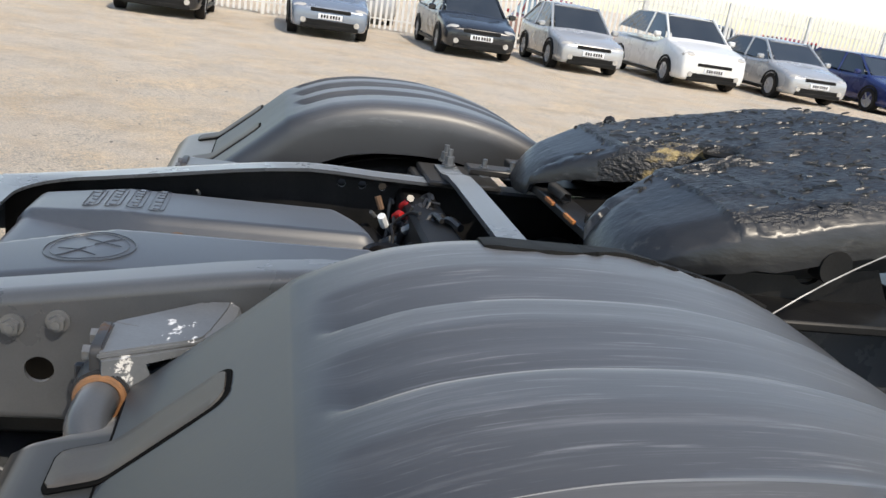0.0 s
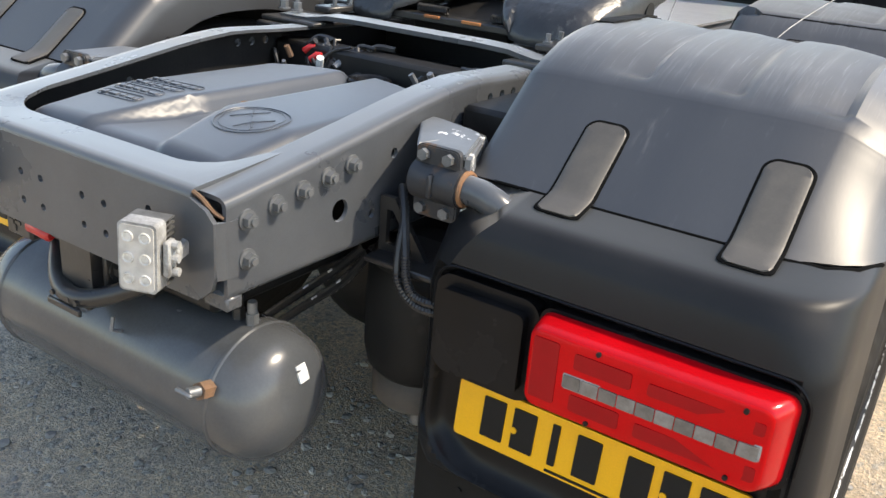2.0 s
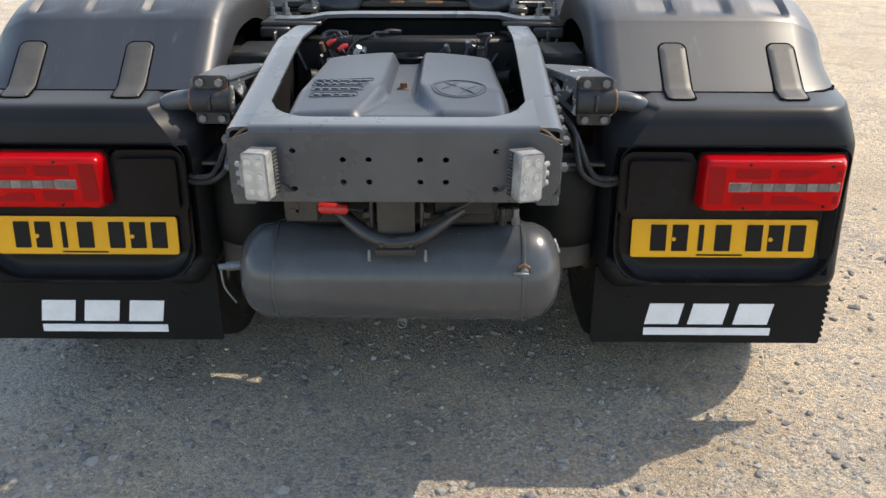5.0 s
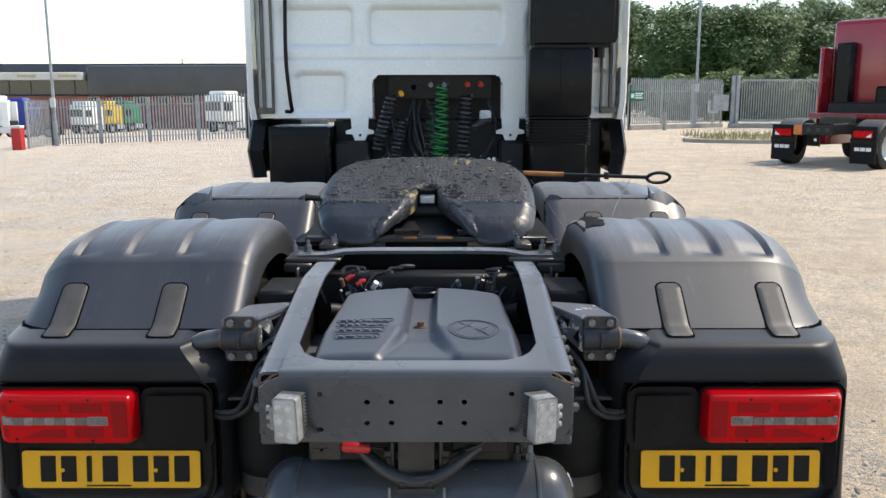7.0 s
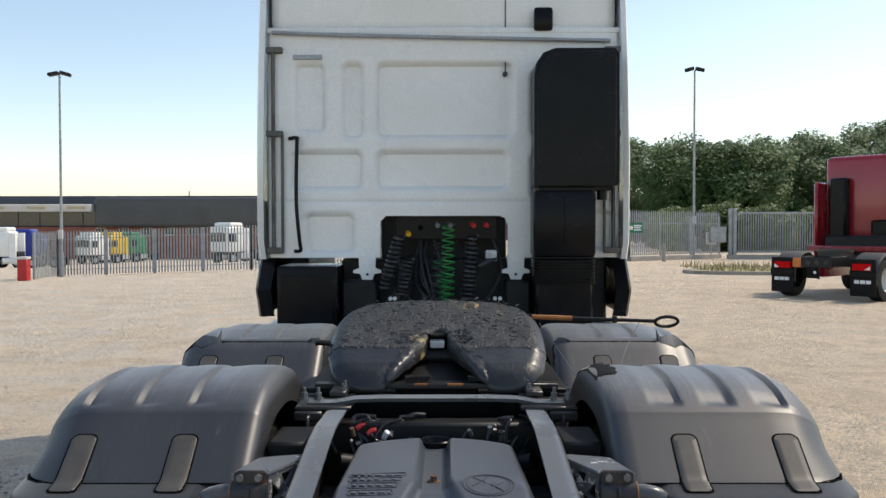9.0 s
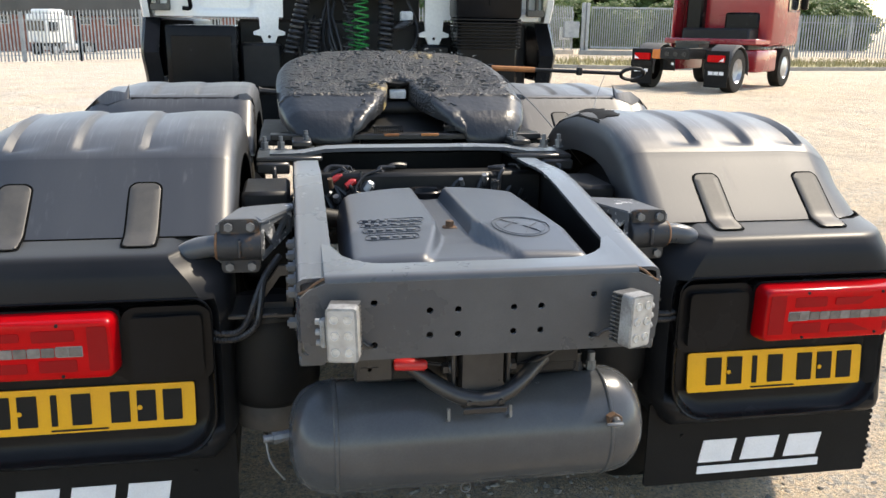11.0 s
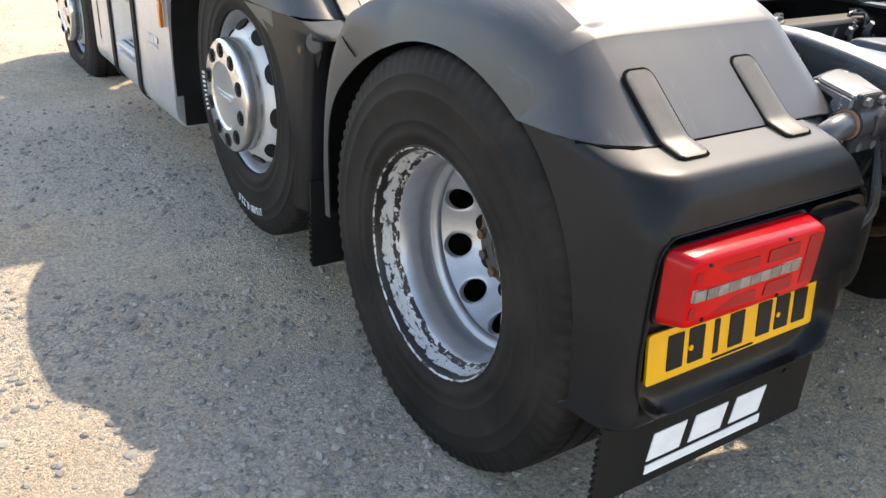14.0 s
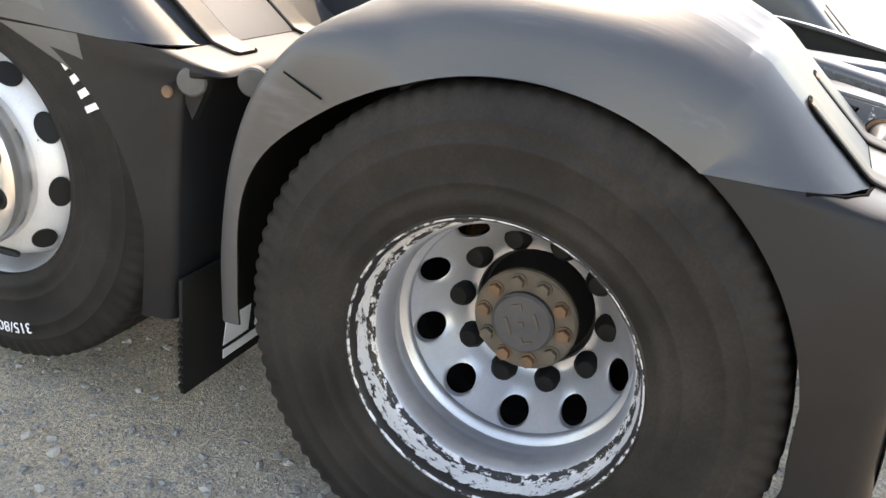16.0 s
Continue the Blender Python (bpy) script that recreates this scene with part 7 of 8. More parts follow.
    part("roof_lamp", bm, BLACK, cab)
    return cab


def air_intake():
    bm = B()
    out = [(0.60, 1.96), (0.60, 2.72), (0.615, 2.80), (0.66, 2.865), (0.74, 2.895), (1.13, 2.895), (1.16, 2.86), (1.16, 2.02), (1.14, 1.965), (1.10, 1.96)]
    plate(bm, out, [], Matrix.Translation((0, CAB_Y - 0.30, 0)) @ REAR, 0.26)
    bmesh.ops.bevel(bm, geom=[e for e in bm.edges if e.calc_face_angle(0) > 1.0], offset=0.03, segments=3, affect="EDGES")
    ob = part("air_intake", bm, BLACK, truck, "tall black plastic air intake behind the cab")
    bm = B()
    box(bm, (0.595, CAB_Y - 0.30, 1.52), (1.005, CAB_Y - 0.04, 1.96), 0.025, seg=2)
    box(bm, (0.795, CAB_Y - 0.308, 1.60), (0.805, CAB_Y - 0.29, 1.92), 0.003)
    cyl(bm, (1.06, CAB_Y - 0.2, 1.97), (1.06, CAB_Y - 0.2, 1.90), 0.035, 12)
    part("intake_duct", bm, BLACK, ob)
    for i in range(9):
        bm = B()
        z = 1.34 + 0.021 * i
        box(bm, (0.60, CAB_Y - 0.30, z), (1.0, CAB_Y - 0.06, z + 0.014), 0.004)
        part("bellows_rib", bm, BLACK, ob)
    bm = B()
    box(bm, (0.61, CAB_Y - 0.28, 1.02), (0.99, CAB_Y - 0.05, 1.52), 0.02)
    part("lower_duct", bm, BLACK, ob)


def coil_line(name, top, low, r, turns, thick, mat, lean=0.0):
    bm = B()
    n = turns * 14
    pts = []
    a, b = Vector(top), Vector(low)
    for i in range(n + 1):
        u = i / n
        w = 2 * math.pi * turns * u
        c = a.lerp(b, u) + Vector((0, -0.10 * math.sin(math.pi * u), 0))
        pts.append(c + Vector((r * math.cos(w), r * math.sin(w), 0)))
    tube(bm, pts, thick, 6)
    return part(name, bm, mat, truck)


def cab_services():
    bm = B()
    box(bm, (-0.45, CAB_Y + 0.25, 1.0), (0.45, CAB_Y + 0.30, 1.82), 0.01)
    part("bulkhead", bm, DARK, truck)
    bm = B()
    plate(bm, rounded(-0.33, 0.37, 1.64, 1.79, 0.02), [circle(-0.16, 1.715, 0.02, 14)], Matrix.Translation((0, CAB_Y + 0.05, 0)) @ REAR, 0.03)
    part("line_panel", bm, BLACK, truck)
    for x, mat in ((-0.25, YELLOW), (0.20, RED_PAINT), (0.29, RED_PAINT), (-0.05, STEEL), (0.04, STEEL)):
        bm = B()
        cyl(bm, (x, CAB_Y + 0.05, 1.70 + (0.04 if mat is not YELLOW else -0.02)), (x + 0.01, CAB_Y - 0.01, 1.69 + (0.04 if mat is not YELLOW else -0.02)), 0.018, 10)
        part("line_socket", bm, mat, truck)
    coil_line("green_air_line", (0.035, CAB_Y, 1.74), (0.03, CAB_Y - 0.15, 1.18), 0.042, 13, 0.0055, GREEN_HOSE)
    coil_line("green_air_line", (-0.03, CAB_Y + 0.04, 1.50), (0.02, CAB_Y - 0.08, 1.18), 0.040, 8, 0.005, GREEN_HOSE)
    coil_line("air_line", (-0.02, CAB_Y + 0.02, 1.62), (-0.05, CAB_Y - 0.12, 1.18), 0.045, 9, 0.005, CABLE)
    coil_line("power_coil", (-0.30, CAB_Y + 0.0, 1.66), (-0.40, CAB_Y - 0.10, 1.30), 0.035, 12, 0.011, CABLE)
    coil_line("power_coil", (-0.24, CAB_Y + 0.0, 1.50), (-0.28, CAB_Y - 0.10, 1.26), 0.032, 9, 0.010, CABLE)
    coil_line("power_coil", (0.20, CAB_Y + 0.0, 1.66), (0.16, CAB_Y - 0.12, 1.20), 0.038, 15, 0.011, CABLE)
    coil_line("power_coil", (0.22, CAB_Y - 0.05, 1.44), (0.33, CAB_Y - 0.02, 1.50), 0.034, 5, 0.010, CABLE)
    bm = B()
    box(bm, (0.29, CAB_Y - 0.02, 1.48), (0.37, CAB_Y + 0.04, 1.56), 0.01)
    part("trailer_socket", bm, TAPE, truck, "grey trailer socket")
    for x in (-0.36, -0.33, 0.35, 0.385):
        bm = B()
        cyl(bm, (x, CAB_Y - 0.12, 1.235), (x, CAB_Y - 0.13, 1.235), 0.014, 12)
        part("cap_bolt", bm, TAPE, truck)
    bm = B()
    box(bm, (-1.12, CAB_Y - 0.20, 1.02), (-0.71, CAB_Y + 0.3, 1.46), 0.02, seg=2)
    box(bm, (-1.09, CAB_Y - 0.206, 1.08), (-0.74, CAB_Y - 0.195, 1.40), 0.004)
    part("battery_box", bm, BLACK, truck, "black plastic box below the cab")
    bm = B()
    box(bm, (-0.72, CAB_Y + 0.1, 0.8), (1.15, CAB_Y + 0.5, 1.5), 0.02)
    box(bm, (-0.70, CAB_Y - 0.10, 1.08), (-0.45, CAB_Y + 0.1, 1.36), 0.02)
    box(bm, (0.42, CAB_Y - 0.10, 1.08), (0.60, CAB_Y + 0.1, 1.36), 0.02)
    part("engine_bay_cover", bm, DARK, truck)
    rnd = random.Random(4)
    for i in range(14):
        x = rnd.uniform(-0.4, 0.4)
        bm = B()
        tube(bm, smooth_path([(x, CAB_Y + 0.1, rnd.uniform(1.4, 1.7)), (x + rnd.uniform(-0.1, 0.1), CAB_Y + 0.0, rnd.uniform(1.25, 1.45)), (x + rnd.uniform(-0.15, 0.15), CAB_Y - 0.05, 1.15)], 5), 0.010, 7)
        part("service_pipe", bm, CABLE, truck)


cab_back()
air_intake()
cab_services()
for ob in truck.children:
    if ob.type == "MESH" and min(c[1] for c in ob.bound_box) > 3.0 and ob.name.split(".")[0] not in ("front_wheel", "front_axle"):
        ob.location.x = 0.017


def fuel_tank(sx):
    """A rounded aluminium tank with recessed steps and two strapped bands."""
    y0, y1 = 2.76, 4.24
    prof = []
    for cx, cz, a0 in ((1.155, 0.93, 0), (0.82, 0.93, 90), (0.82, 0.33, 180), (1.155, 0.33, 270)):
        rr = 0.085
        for i in range(6):
            w = radians(a0 + 18 * i)
            prof.append((cx + rr * math.cos(w), cz + rr * math.sin(w)))
    side = [(1.24, 0.33 + 0.60 * i / 30) for i in range(1, 30)]
    bm = B()
    ys = sorted({y0, y0 + 0.02, y1 - 0.02, y1} | {3.34 + 0.42 * i / 40 for i in range(41)})
    rows = []
    for y in ys:
        row = []
        for x, z in prof + side + prof[:1]:
            row.append((sx * (x - 0.085 * bump01(y, 3.39, 3.71, 0.035) * bump01(z, 0.43, 0.955, 0.035) * (1 if x > 1.2 else 0)), y, z))
        rows.append(row)
    for k in (0, -1):
        rows[k] = [(sx * (1.0 + (abs(x) - 1.0) * 0.975), y, 0.69 + (z - 0.69) * 0.975) for x, y, z in rows[k]]
    sheet(bm, rows)
    bmesh.ops.remove_doubles(bm, verts=bm.verts, dist=0.0005)
    bmesh.ops.holes_fill(bm, edges=[e for e in bm.edges if e.is_boundary])
    ob = part("fuel_tank", bm, ALU, truck, "brushed aluminium fuel tank with steps")
    for y in (3.30, 3.78):
        bm = B()
        sheet(bm, [[(sx * (1.0 + (x - 1.0) * 1.02 + (0.004 if x > 1 else 0)), yy, 0.69 + (z - 0.69) * 1.02) for x, z in prof[20:24] + prof[:10]] for yy in (y - 0.03, y + 0.03)])
        thicken(bm, 0.006)
        part("tank_strap", bm, FLAP, ob)
        bm = B()
        tube(bm, smooth_path([(sx * 1.20, y, 0.42), (sx * 1.19, y + 0.01, 0.34), (sx * 1.22, y + 0.02, 0.28)], 4), 0.008, 6)
        part("strap_tail", bm, FLAP, ob)
    for z in (0.455, 0.72):
        bm = B()
        box(bm, (sx * 1.150, 3.40, z - 0.016), (sx * 1.246, 3.70, z + 0.010), 0.008, seg=2)
        part("step", bm, ALU, ob)
    rnd = random.Random(3)
    for z in (0.455, 0.72):
        for i in range(12):
            for k in range(2):
                bm = B()
                cyl(bm, (sx * (1.180 + 0.030 * k), 3.412 + 0.024 * i + 0.011 * k, z + 0.007), (sx * (1.180 + 0.030 * k), 3.412 + 0.024 * i + 0.011 * k, z + 0.0115), 0.0075, 8)
                part("step_stud", bm, INK, ob)
    bm = B()
    box(bm, (sx * 1.246, 2.78, 0.70), (sx * 1.262, 2.81, 0.86), 0.004)
    part("side_marker", bm, ORANGE, ob, "orange side marker lamp")
    bm = B()
    for i, (a, b) in enumerate(((0.0, 0.045), (0.055, 0.10), (0.11, 0.155))):
        box(bm, (sx * 1.243, 2.92 + a, 0.60), (sx * 1.248, 2.92 + b, 0.63), 0.002)
    box(bm, (sx * 1.243, 2.92, 0.578), (sx * 1.248, 3.075, 0.586), 0.002)
    part("embossed_mark", bm, ALU, ob)
    bm = B()
    lathe(bm, [(0.0, 0.05), (0.06, 0.05), (0.07, 0.04), (0.07, -0.02)], 28, Matrix.Translation((sx * 1.05, 3.02, 1.045)))
    part("filler_cap", bm, BLACK, ob)
    bm = B()
    box(bm, (sx * 0.80, 2.76, 1.04), (sx * 1.20, 4.0, 1.052), 0.002)
    part("step_plate", bm, ALU, ob)


for s in (1, -1):
    fuel_tank(s)
for s in (1, -1):
    bm = B()
    box(bm, (s * 1.06, 4.05, 0.38), (s * 1.24, 4.12, 1.12), 0.02, seg=2)
    box(bm, (s * 1.0, 4.10, 1.10), (s * 1.25, 5.5, 1.5), 0.05, seg=2)
    part("front_arch", bm, FENDER, truck)
    bm = B()
    box(bm, (s * 1.236, 4.07, 0.78), (s * 1.252, 4.10, 0.92), 0.004)
    part("side_marker", bm, ORANGE, truck, "orange side marker lamp")


# ---- round the yard ----
RED = surface("red_truck_paint", (0.30, 0.012, 0.02), (0.26, 0.01, 0.018), 0.25, coarse=1, fine=60, bump=0.02, coat=0.4)
BRICK = surface("far_brick", (0.30, 0.11, 0.075), (0.24, 0.09, 0.065), 0.85, coarse=0.6, fine=9, bump=0.1)
CLAD = surface("dark_cladding", (0.075, 0.078, 0.078), (0.06, 0.063, 0.064), 0.5, coarse=0.3, fine=6, bump=0.05)
CLAD_BLUE = surface("slate_roof_cladding", (0.06, 0.075, 0.10), (0.05, 0.065, 0.09), 0.45, coarse=0.3, fine=6, bump=0.05)
BRASS = surface("amber_lamp_glass", (0.50, 0.42, 0.25), (0.42, 0.35, 0.2), 0.4, coarse=2, fine=20, bump=0)
PALE = surface("pale_fascia", (0.62, 0.61, 0.56), (0.52, 0.51, 0.47), 0.6, coarse=0.5, fine=9, bump=0.05)
def foliage(name, a, b):
    """Leaves that let some light through."""
    m = surface(name, a, b, 0.55, coarse=0.35, fine=3, bump=0, grit=0.25)
    n, k = m.node_tree.nodes, m.node_tree.links
    tr, mix = n.new("ShaderNodeBsdfTranslucent"), n.new("ShaderNodeMixShader")
    tr.inputs["Color"].default_value = (a[0] * 1.6, a[1] * 1.7, a[2] * 1.1, 1)
    mix.inputs[0].default_value = 0.30
    k.new(n["Principled BSDF"].outputs[0], mix.inputs[1]), k.new(tr.outputs[0], mix.inputs[2])
    k.new(mix.outputs[0], n["Material Output"].inputs[0])
    return m


LEAF = foliage("leaves", (0.078, 0.142, 0.052), (0.140, 0.212, 0.082))
LEAF_PALE = foliage("pale_leaves", (0.12, 0.17, 0.05), (0.085, 0.13, 0.04))
BARK = surface("bark", (0.10, 0.08, 0.06), (0.07, 0.055, 0.04), 0.9, coarse=3, fine=30, bump=0.3)
DRY = surface("dry_grass", (0.42, 0.35, 0.18), (0.30, 0.27, 0.13), 0.9, coarse=2, fine=30, bump=0.1)
KERB = surface("kerb_concrete", (0.38, 0.35, 0.31), (0.30, 0.28, 0.25), 0.85, coarse=2, fine=40, bump=0.15)


def fence(name, label, pts, h, mat, pitch=0.155, base=0.0):
    """Palisade fencing: posts, two rails and pointed pales along a line."""
    ob = thing(name, label, "fence")
    verts, faces = [], []

    def bar(x, y, z0, z1, t, w, point):
        n = Vector((-t.y, t.x, 0))
        o = len(verts)
        for zz, sc in ((z0, 1), (z1 - point, 1), (z1, 0.15)):
            for a, b in ((-1, -1), (1, -1), (1, 1), (-1, 1)):
                p = Vector((x, y, 0)) + t * (a * w / 2 * sc) + n * (b * 0.008)
                verts.append((p.x, p.y, zz))
        for k in (0, 4):
            for i in range(4):
                faces.append((o + k + i, o + k + (i + 1) % 4, o + k + 4 + (i + 1) % 4, o + k + 4 + i))
    for a, b in zip(pts, pts[1:]):
        a, b = Vector((*a, 0)), Vector((*b, 0))
        t = (b - a).normalized()
        n = max(1, round((b - a).length / pitch))
        for i in range(n):
            p = a.lerp(b, (i + 0.5) / n)
            g = ground_height(p.x, p.y) + base
            bar(p.x, p.y, g + 0.05, g + h, t, 0.068, 0.12)
        posts = max(1, round((b - a).length / 2.75))
        for i in range(posts + 1):
            p = a.lerp(b, i / posts)
            g = ground_height(p.x, p.y)
            bm = B()
            box(bm, (p.x - 0.05, p.y + 0.01, g - 0.1), (p.x + 0.05, p.y + 0.11, g + h - 0.05), 0.004)
            part("post", bm, mat, ob)
        for i in range(posts):
            p, q = a.lerp(b, i / posts), a.lerp(b, (i + 1) / posts)
            for f in (0.14, 0.82):
                bm = B()
                tube(bm, [(p.x, p.y + 0.03, ground_height(p.x, p.y) + h * f), (q.x, q.y + 0.03, ground_height(q.x, q.y) + h * f)], 0.026, 4)
                part("rail", bm, mat, ob)
    me = bpy.data.meshes.new("pale_run")
    me.from_pydata(verts, [], faces)
    me.materials.append(mat)
    o = new("pale_run", me)
    o.parent = ob
    tagged(o, kind="stuff")
    return ob


WHITE_STEEL = surface("white_fence_paint", (0.72, 0.72, 0.70), (0.6, 0.6, 0.58), 0.5, coarse=3, fine=40, bump=0.05)
fence("palisade_fence", "grey galvanised palisade fence along the yard's edge", [(-19.7, 37.8), (-19.75, 40.4), (-9.9, 40.5), (9.3, 40.4)], 2.3, GALV)
fence("palisade_fence", "grey galvanised palisade fence on a concrete kerb", [(9.3, 40.4), (15.2, 44.5)], 2.35, GALV, base=0.24)
fence("palisade_fence", "white painted palisade fence behind parked cars", [(-23.0, -14), (-23.0, 33)], 2.3, WHITE_STEEL)
fence("palisade_fence", "grey galvanised palisade fence beside the gate", [(21.6, 42.6), (50, 38)], 2.3, GALV)


def gate():
    ob = thing("sliding_gate", "grey steel sliding gate with upright bars", "gate")
    x0, x1, y0, y1 = 15.9, 21.4, 43.4, 42.6
    for z in (0.40, 2.50):
        bm = B()
        tube(bm, [(x0, y0, z), (x1, y1, z)], 0.07, 4)
        part("gate_rail", bm, GALV, ob)
    n = 44
    for i in range(n + 1):
        bm = B()
        f = i / n
        x, y = x0 + (x1 - x0) * f, y0 + (y1 - y0) * f
        box(bm, (x - 0.02, y - 0.02, 0.40), (x + 0.02, y + 0.02, 2.50))
        part("gate_bar", bm, GALV, ob)
    for x, y in ((15.7, 43.5), (15.5, 43.6)):
        bm = B()
        box(bm, (x - 0.09, y - 0.09, 0), (x + 0.09, y + 0.09, 2.75), 0.01)
        part("gate_post", bm, GALV, ob)
    for (xa, ya), (xb, yb) in (((9.3, 40.4), (15.2, 44.5)), ((15.3, 43.5), (21.6, 42.6))):
        d = Vector((xb - xa, yb - ya, 0))
        bm = B()
        box(bm, (0, -0.16, -0.3), (d.length, 0.16, 0.24), 0.02, m=Matrix.Translation((xa, ya, 0)) @ Matrix.Rotation(math.atan2(d.y, d.x), 4, "Z"))
        part("plinth", bm, KERB, ob)
    bm = B()
    box(bm, (14.35, 43.3, 0.9), (15.2, 43.6, 1.75), 0.02)
    part("control_cabinet", bm, GALV, ob)


gate()


def lamp_post(x, y, h, turn):
    g = ground_height(x, y)
    ob = thing("lamp_post", "tall grey steel lamp post with two floodlights", "lamp post", "yard lamp posts")
    bm = B()
    tube(bm, [(x, y, g), (x, y, g + 1.2), (x, y, g + 1.22), (x, y, g + h)], [0.10, 0.10, 0.075, 0.05], 12)
    part("pole", bm, GALV, ob)
    bm = B()
    box(bm, (x - 0.13, y - 0.16, g + 1.9), (x + 0.13, y - 0.05, g + 2.35), 0.02)
    part("junction_box", bm, PALE, ob)
    for s in (1, -1):
        bm = B()
        m = Matrix.Translation((x + s * 0.30, y, g + h + 0.05)) @ Matrix.Rotation(radians(turn), 4, "Z") @ Matrix.Rotation(radians(14 * s), 4, "Y")
        box(bm, (-0.26, -0.2, -0.08), (0.26, 0.2, 0.08), 0.03, m=m)
        part("floodlight", bm, DARK, ob)
    return ob


lamp_post(-19.3, 39.9, 10.1, 10)
lamp_post(14.1, 45.6, 10.6, -15)
bm = B()
tube(bm, [(27, 72, 0), (27, 72, 8.5)], [0.09, 0.05], 10)
tagged(part("lamp_post", bm, GALV), "plain thin lamp post among trees", "lamp post")


def yard_bits():
    g = ground_height(-19.6, 36.7)
    ob = thing("litter_bin", "red plastic salt bin with a white lid", "bin")
    bm = B()
    box(bm, (-19.83, 36.5, g), (-19.38, 36.9, g + 1.0), 0.03)
    part("bin_body", bm, RED_PAINT, ob)
    bm = B()
    box(bm, (-19.85, 36.48, g + 1.0), (-19.36, 36.92, g + 1.13), 0.03)
    part("lid", bm, PALE, ob)
    ob = thing("safety_sign", "green safety sign with white bars on a fence", "sign")
    bm = B()
    box(bm, (9.25, 40.2, 1.45), (9.95, 40.22, 1.95), 0.004)
    part("sign_board", bm, surface("sign_green", (0.0, 0.20, 0.09), (0.0, 0.17, 0.08), 0.4, coarse=3, fine=50, bump=0), ob)
    for a, b, c, d in ((9.30, 9.45, 1.6, 1.8), (9.5, 9.9, 1.77, 1.84), (9.5, 9.85, 1.67, 1.73), (9.5, 9.88, 1.56, 1.62)):
        bm = B()
        box(bm, (a, 40.192, c), (b, 40.2, d))
        part("sign_bar", bm, PRINT, ob)
    ob = thing("meter_box", "pale green meter box on a post", "box")
    bm = B()
    box(bm, (14.7, 45.0, 0.75), (15.2, 45.3, 1.45), 0.03)
    part("box_body", bm, PALE, ob)
    bm = B()
    cyl(bm, (14.95, 45.15, 0), (14.95, 45.15, 0.8), 0.05, 10)
    part("box_post", bm, GALV, ob)
    bm = B()
    cyl(bm, (11.0, 40.1, 0), (11.0, 40.1, 0.9), 0.1, 12)
    tagged(part("bollard", bm, KERB), "short concrete bollard near the fence", "bollard")


yard_bits()


def kerb_island():
    ob = thing("kerb_island", "low kerbed island with dry yellow grass", "traffic island")
    line = smooth_path([(9.8, 30.5, 0), (9.0, 29.2, 0), (10.0, 28.2, 0), (14, 27.6, 0), (20, 27.8, 0), (26, 29, 0), (27, 31, 0), (22, 33, 0), (14, 33, 0)], 6)
    for i in range(len(line)):
        a, b = line[i], line[(i + 1) % len(line)]
        bm = B()
        t = (b - a).normalized()
        n = Vector((-t.y, t.x, 0)) * 0.09
        sheet(bm, [[a - n + Vector((0, 0, -0.1)), a - n + Vector((0, 0, 0.13)), a + n + Vector((0, 0, 0.13)), a + n], [b - n + Vector((0, 0, -0.1)), b - n + Vector((0, 0, 0.13)), b + n + Vector((0, 0, 0.13)), b + n]])
        part("kerb_stone", bm, KERB, ob)
    bm = B()
    vs = [bm.verts.new((p.x, p.y, 0.10)) for p in line]
    bm.faces.new(vs)
    part("island_soil", bm, DRY, ob)
    rnd = random.Random(6)
    verts, faces = [], []
    for i in range(2600):
        x, y = rnd.uniform(9.6, 25), rnd.uniform(28.4, 32.6)
        h = rnd.uniform(0.08, 0.35)
        a = rnd.uniform(0, 6.28)
        o = len(verts)
        dx, dy = 0.02 * math.cos(a), 0.02 * math.sin(a)
        verts += [(x - dx, y - dy, 0.1), (x + dx, y + dy, 0.1), (x + rnd.uniform(-0.1, 0.1), y + rnd.uniform(-0.1, 0.1), 0.1 + h)]
        faces.append((o, o + 1, o + 2))
    me = bpy.data.meshes.new("grass")
    me.from_pydata(verts, [], faces)
    me.materials.append(DRY)
    tagged(new("grass", me), "dry yellow grass on a kerbed island", "grass", kind="stuff")


kerb_island()


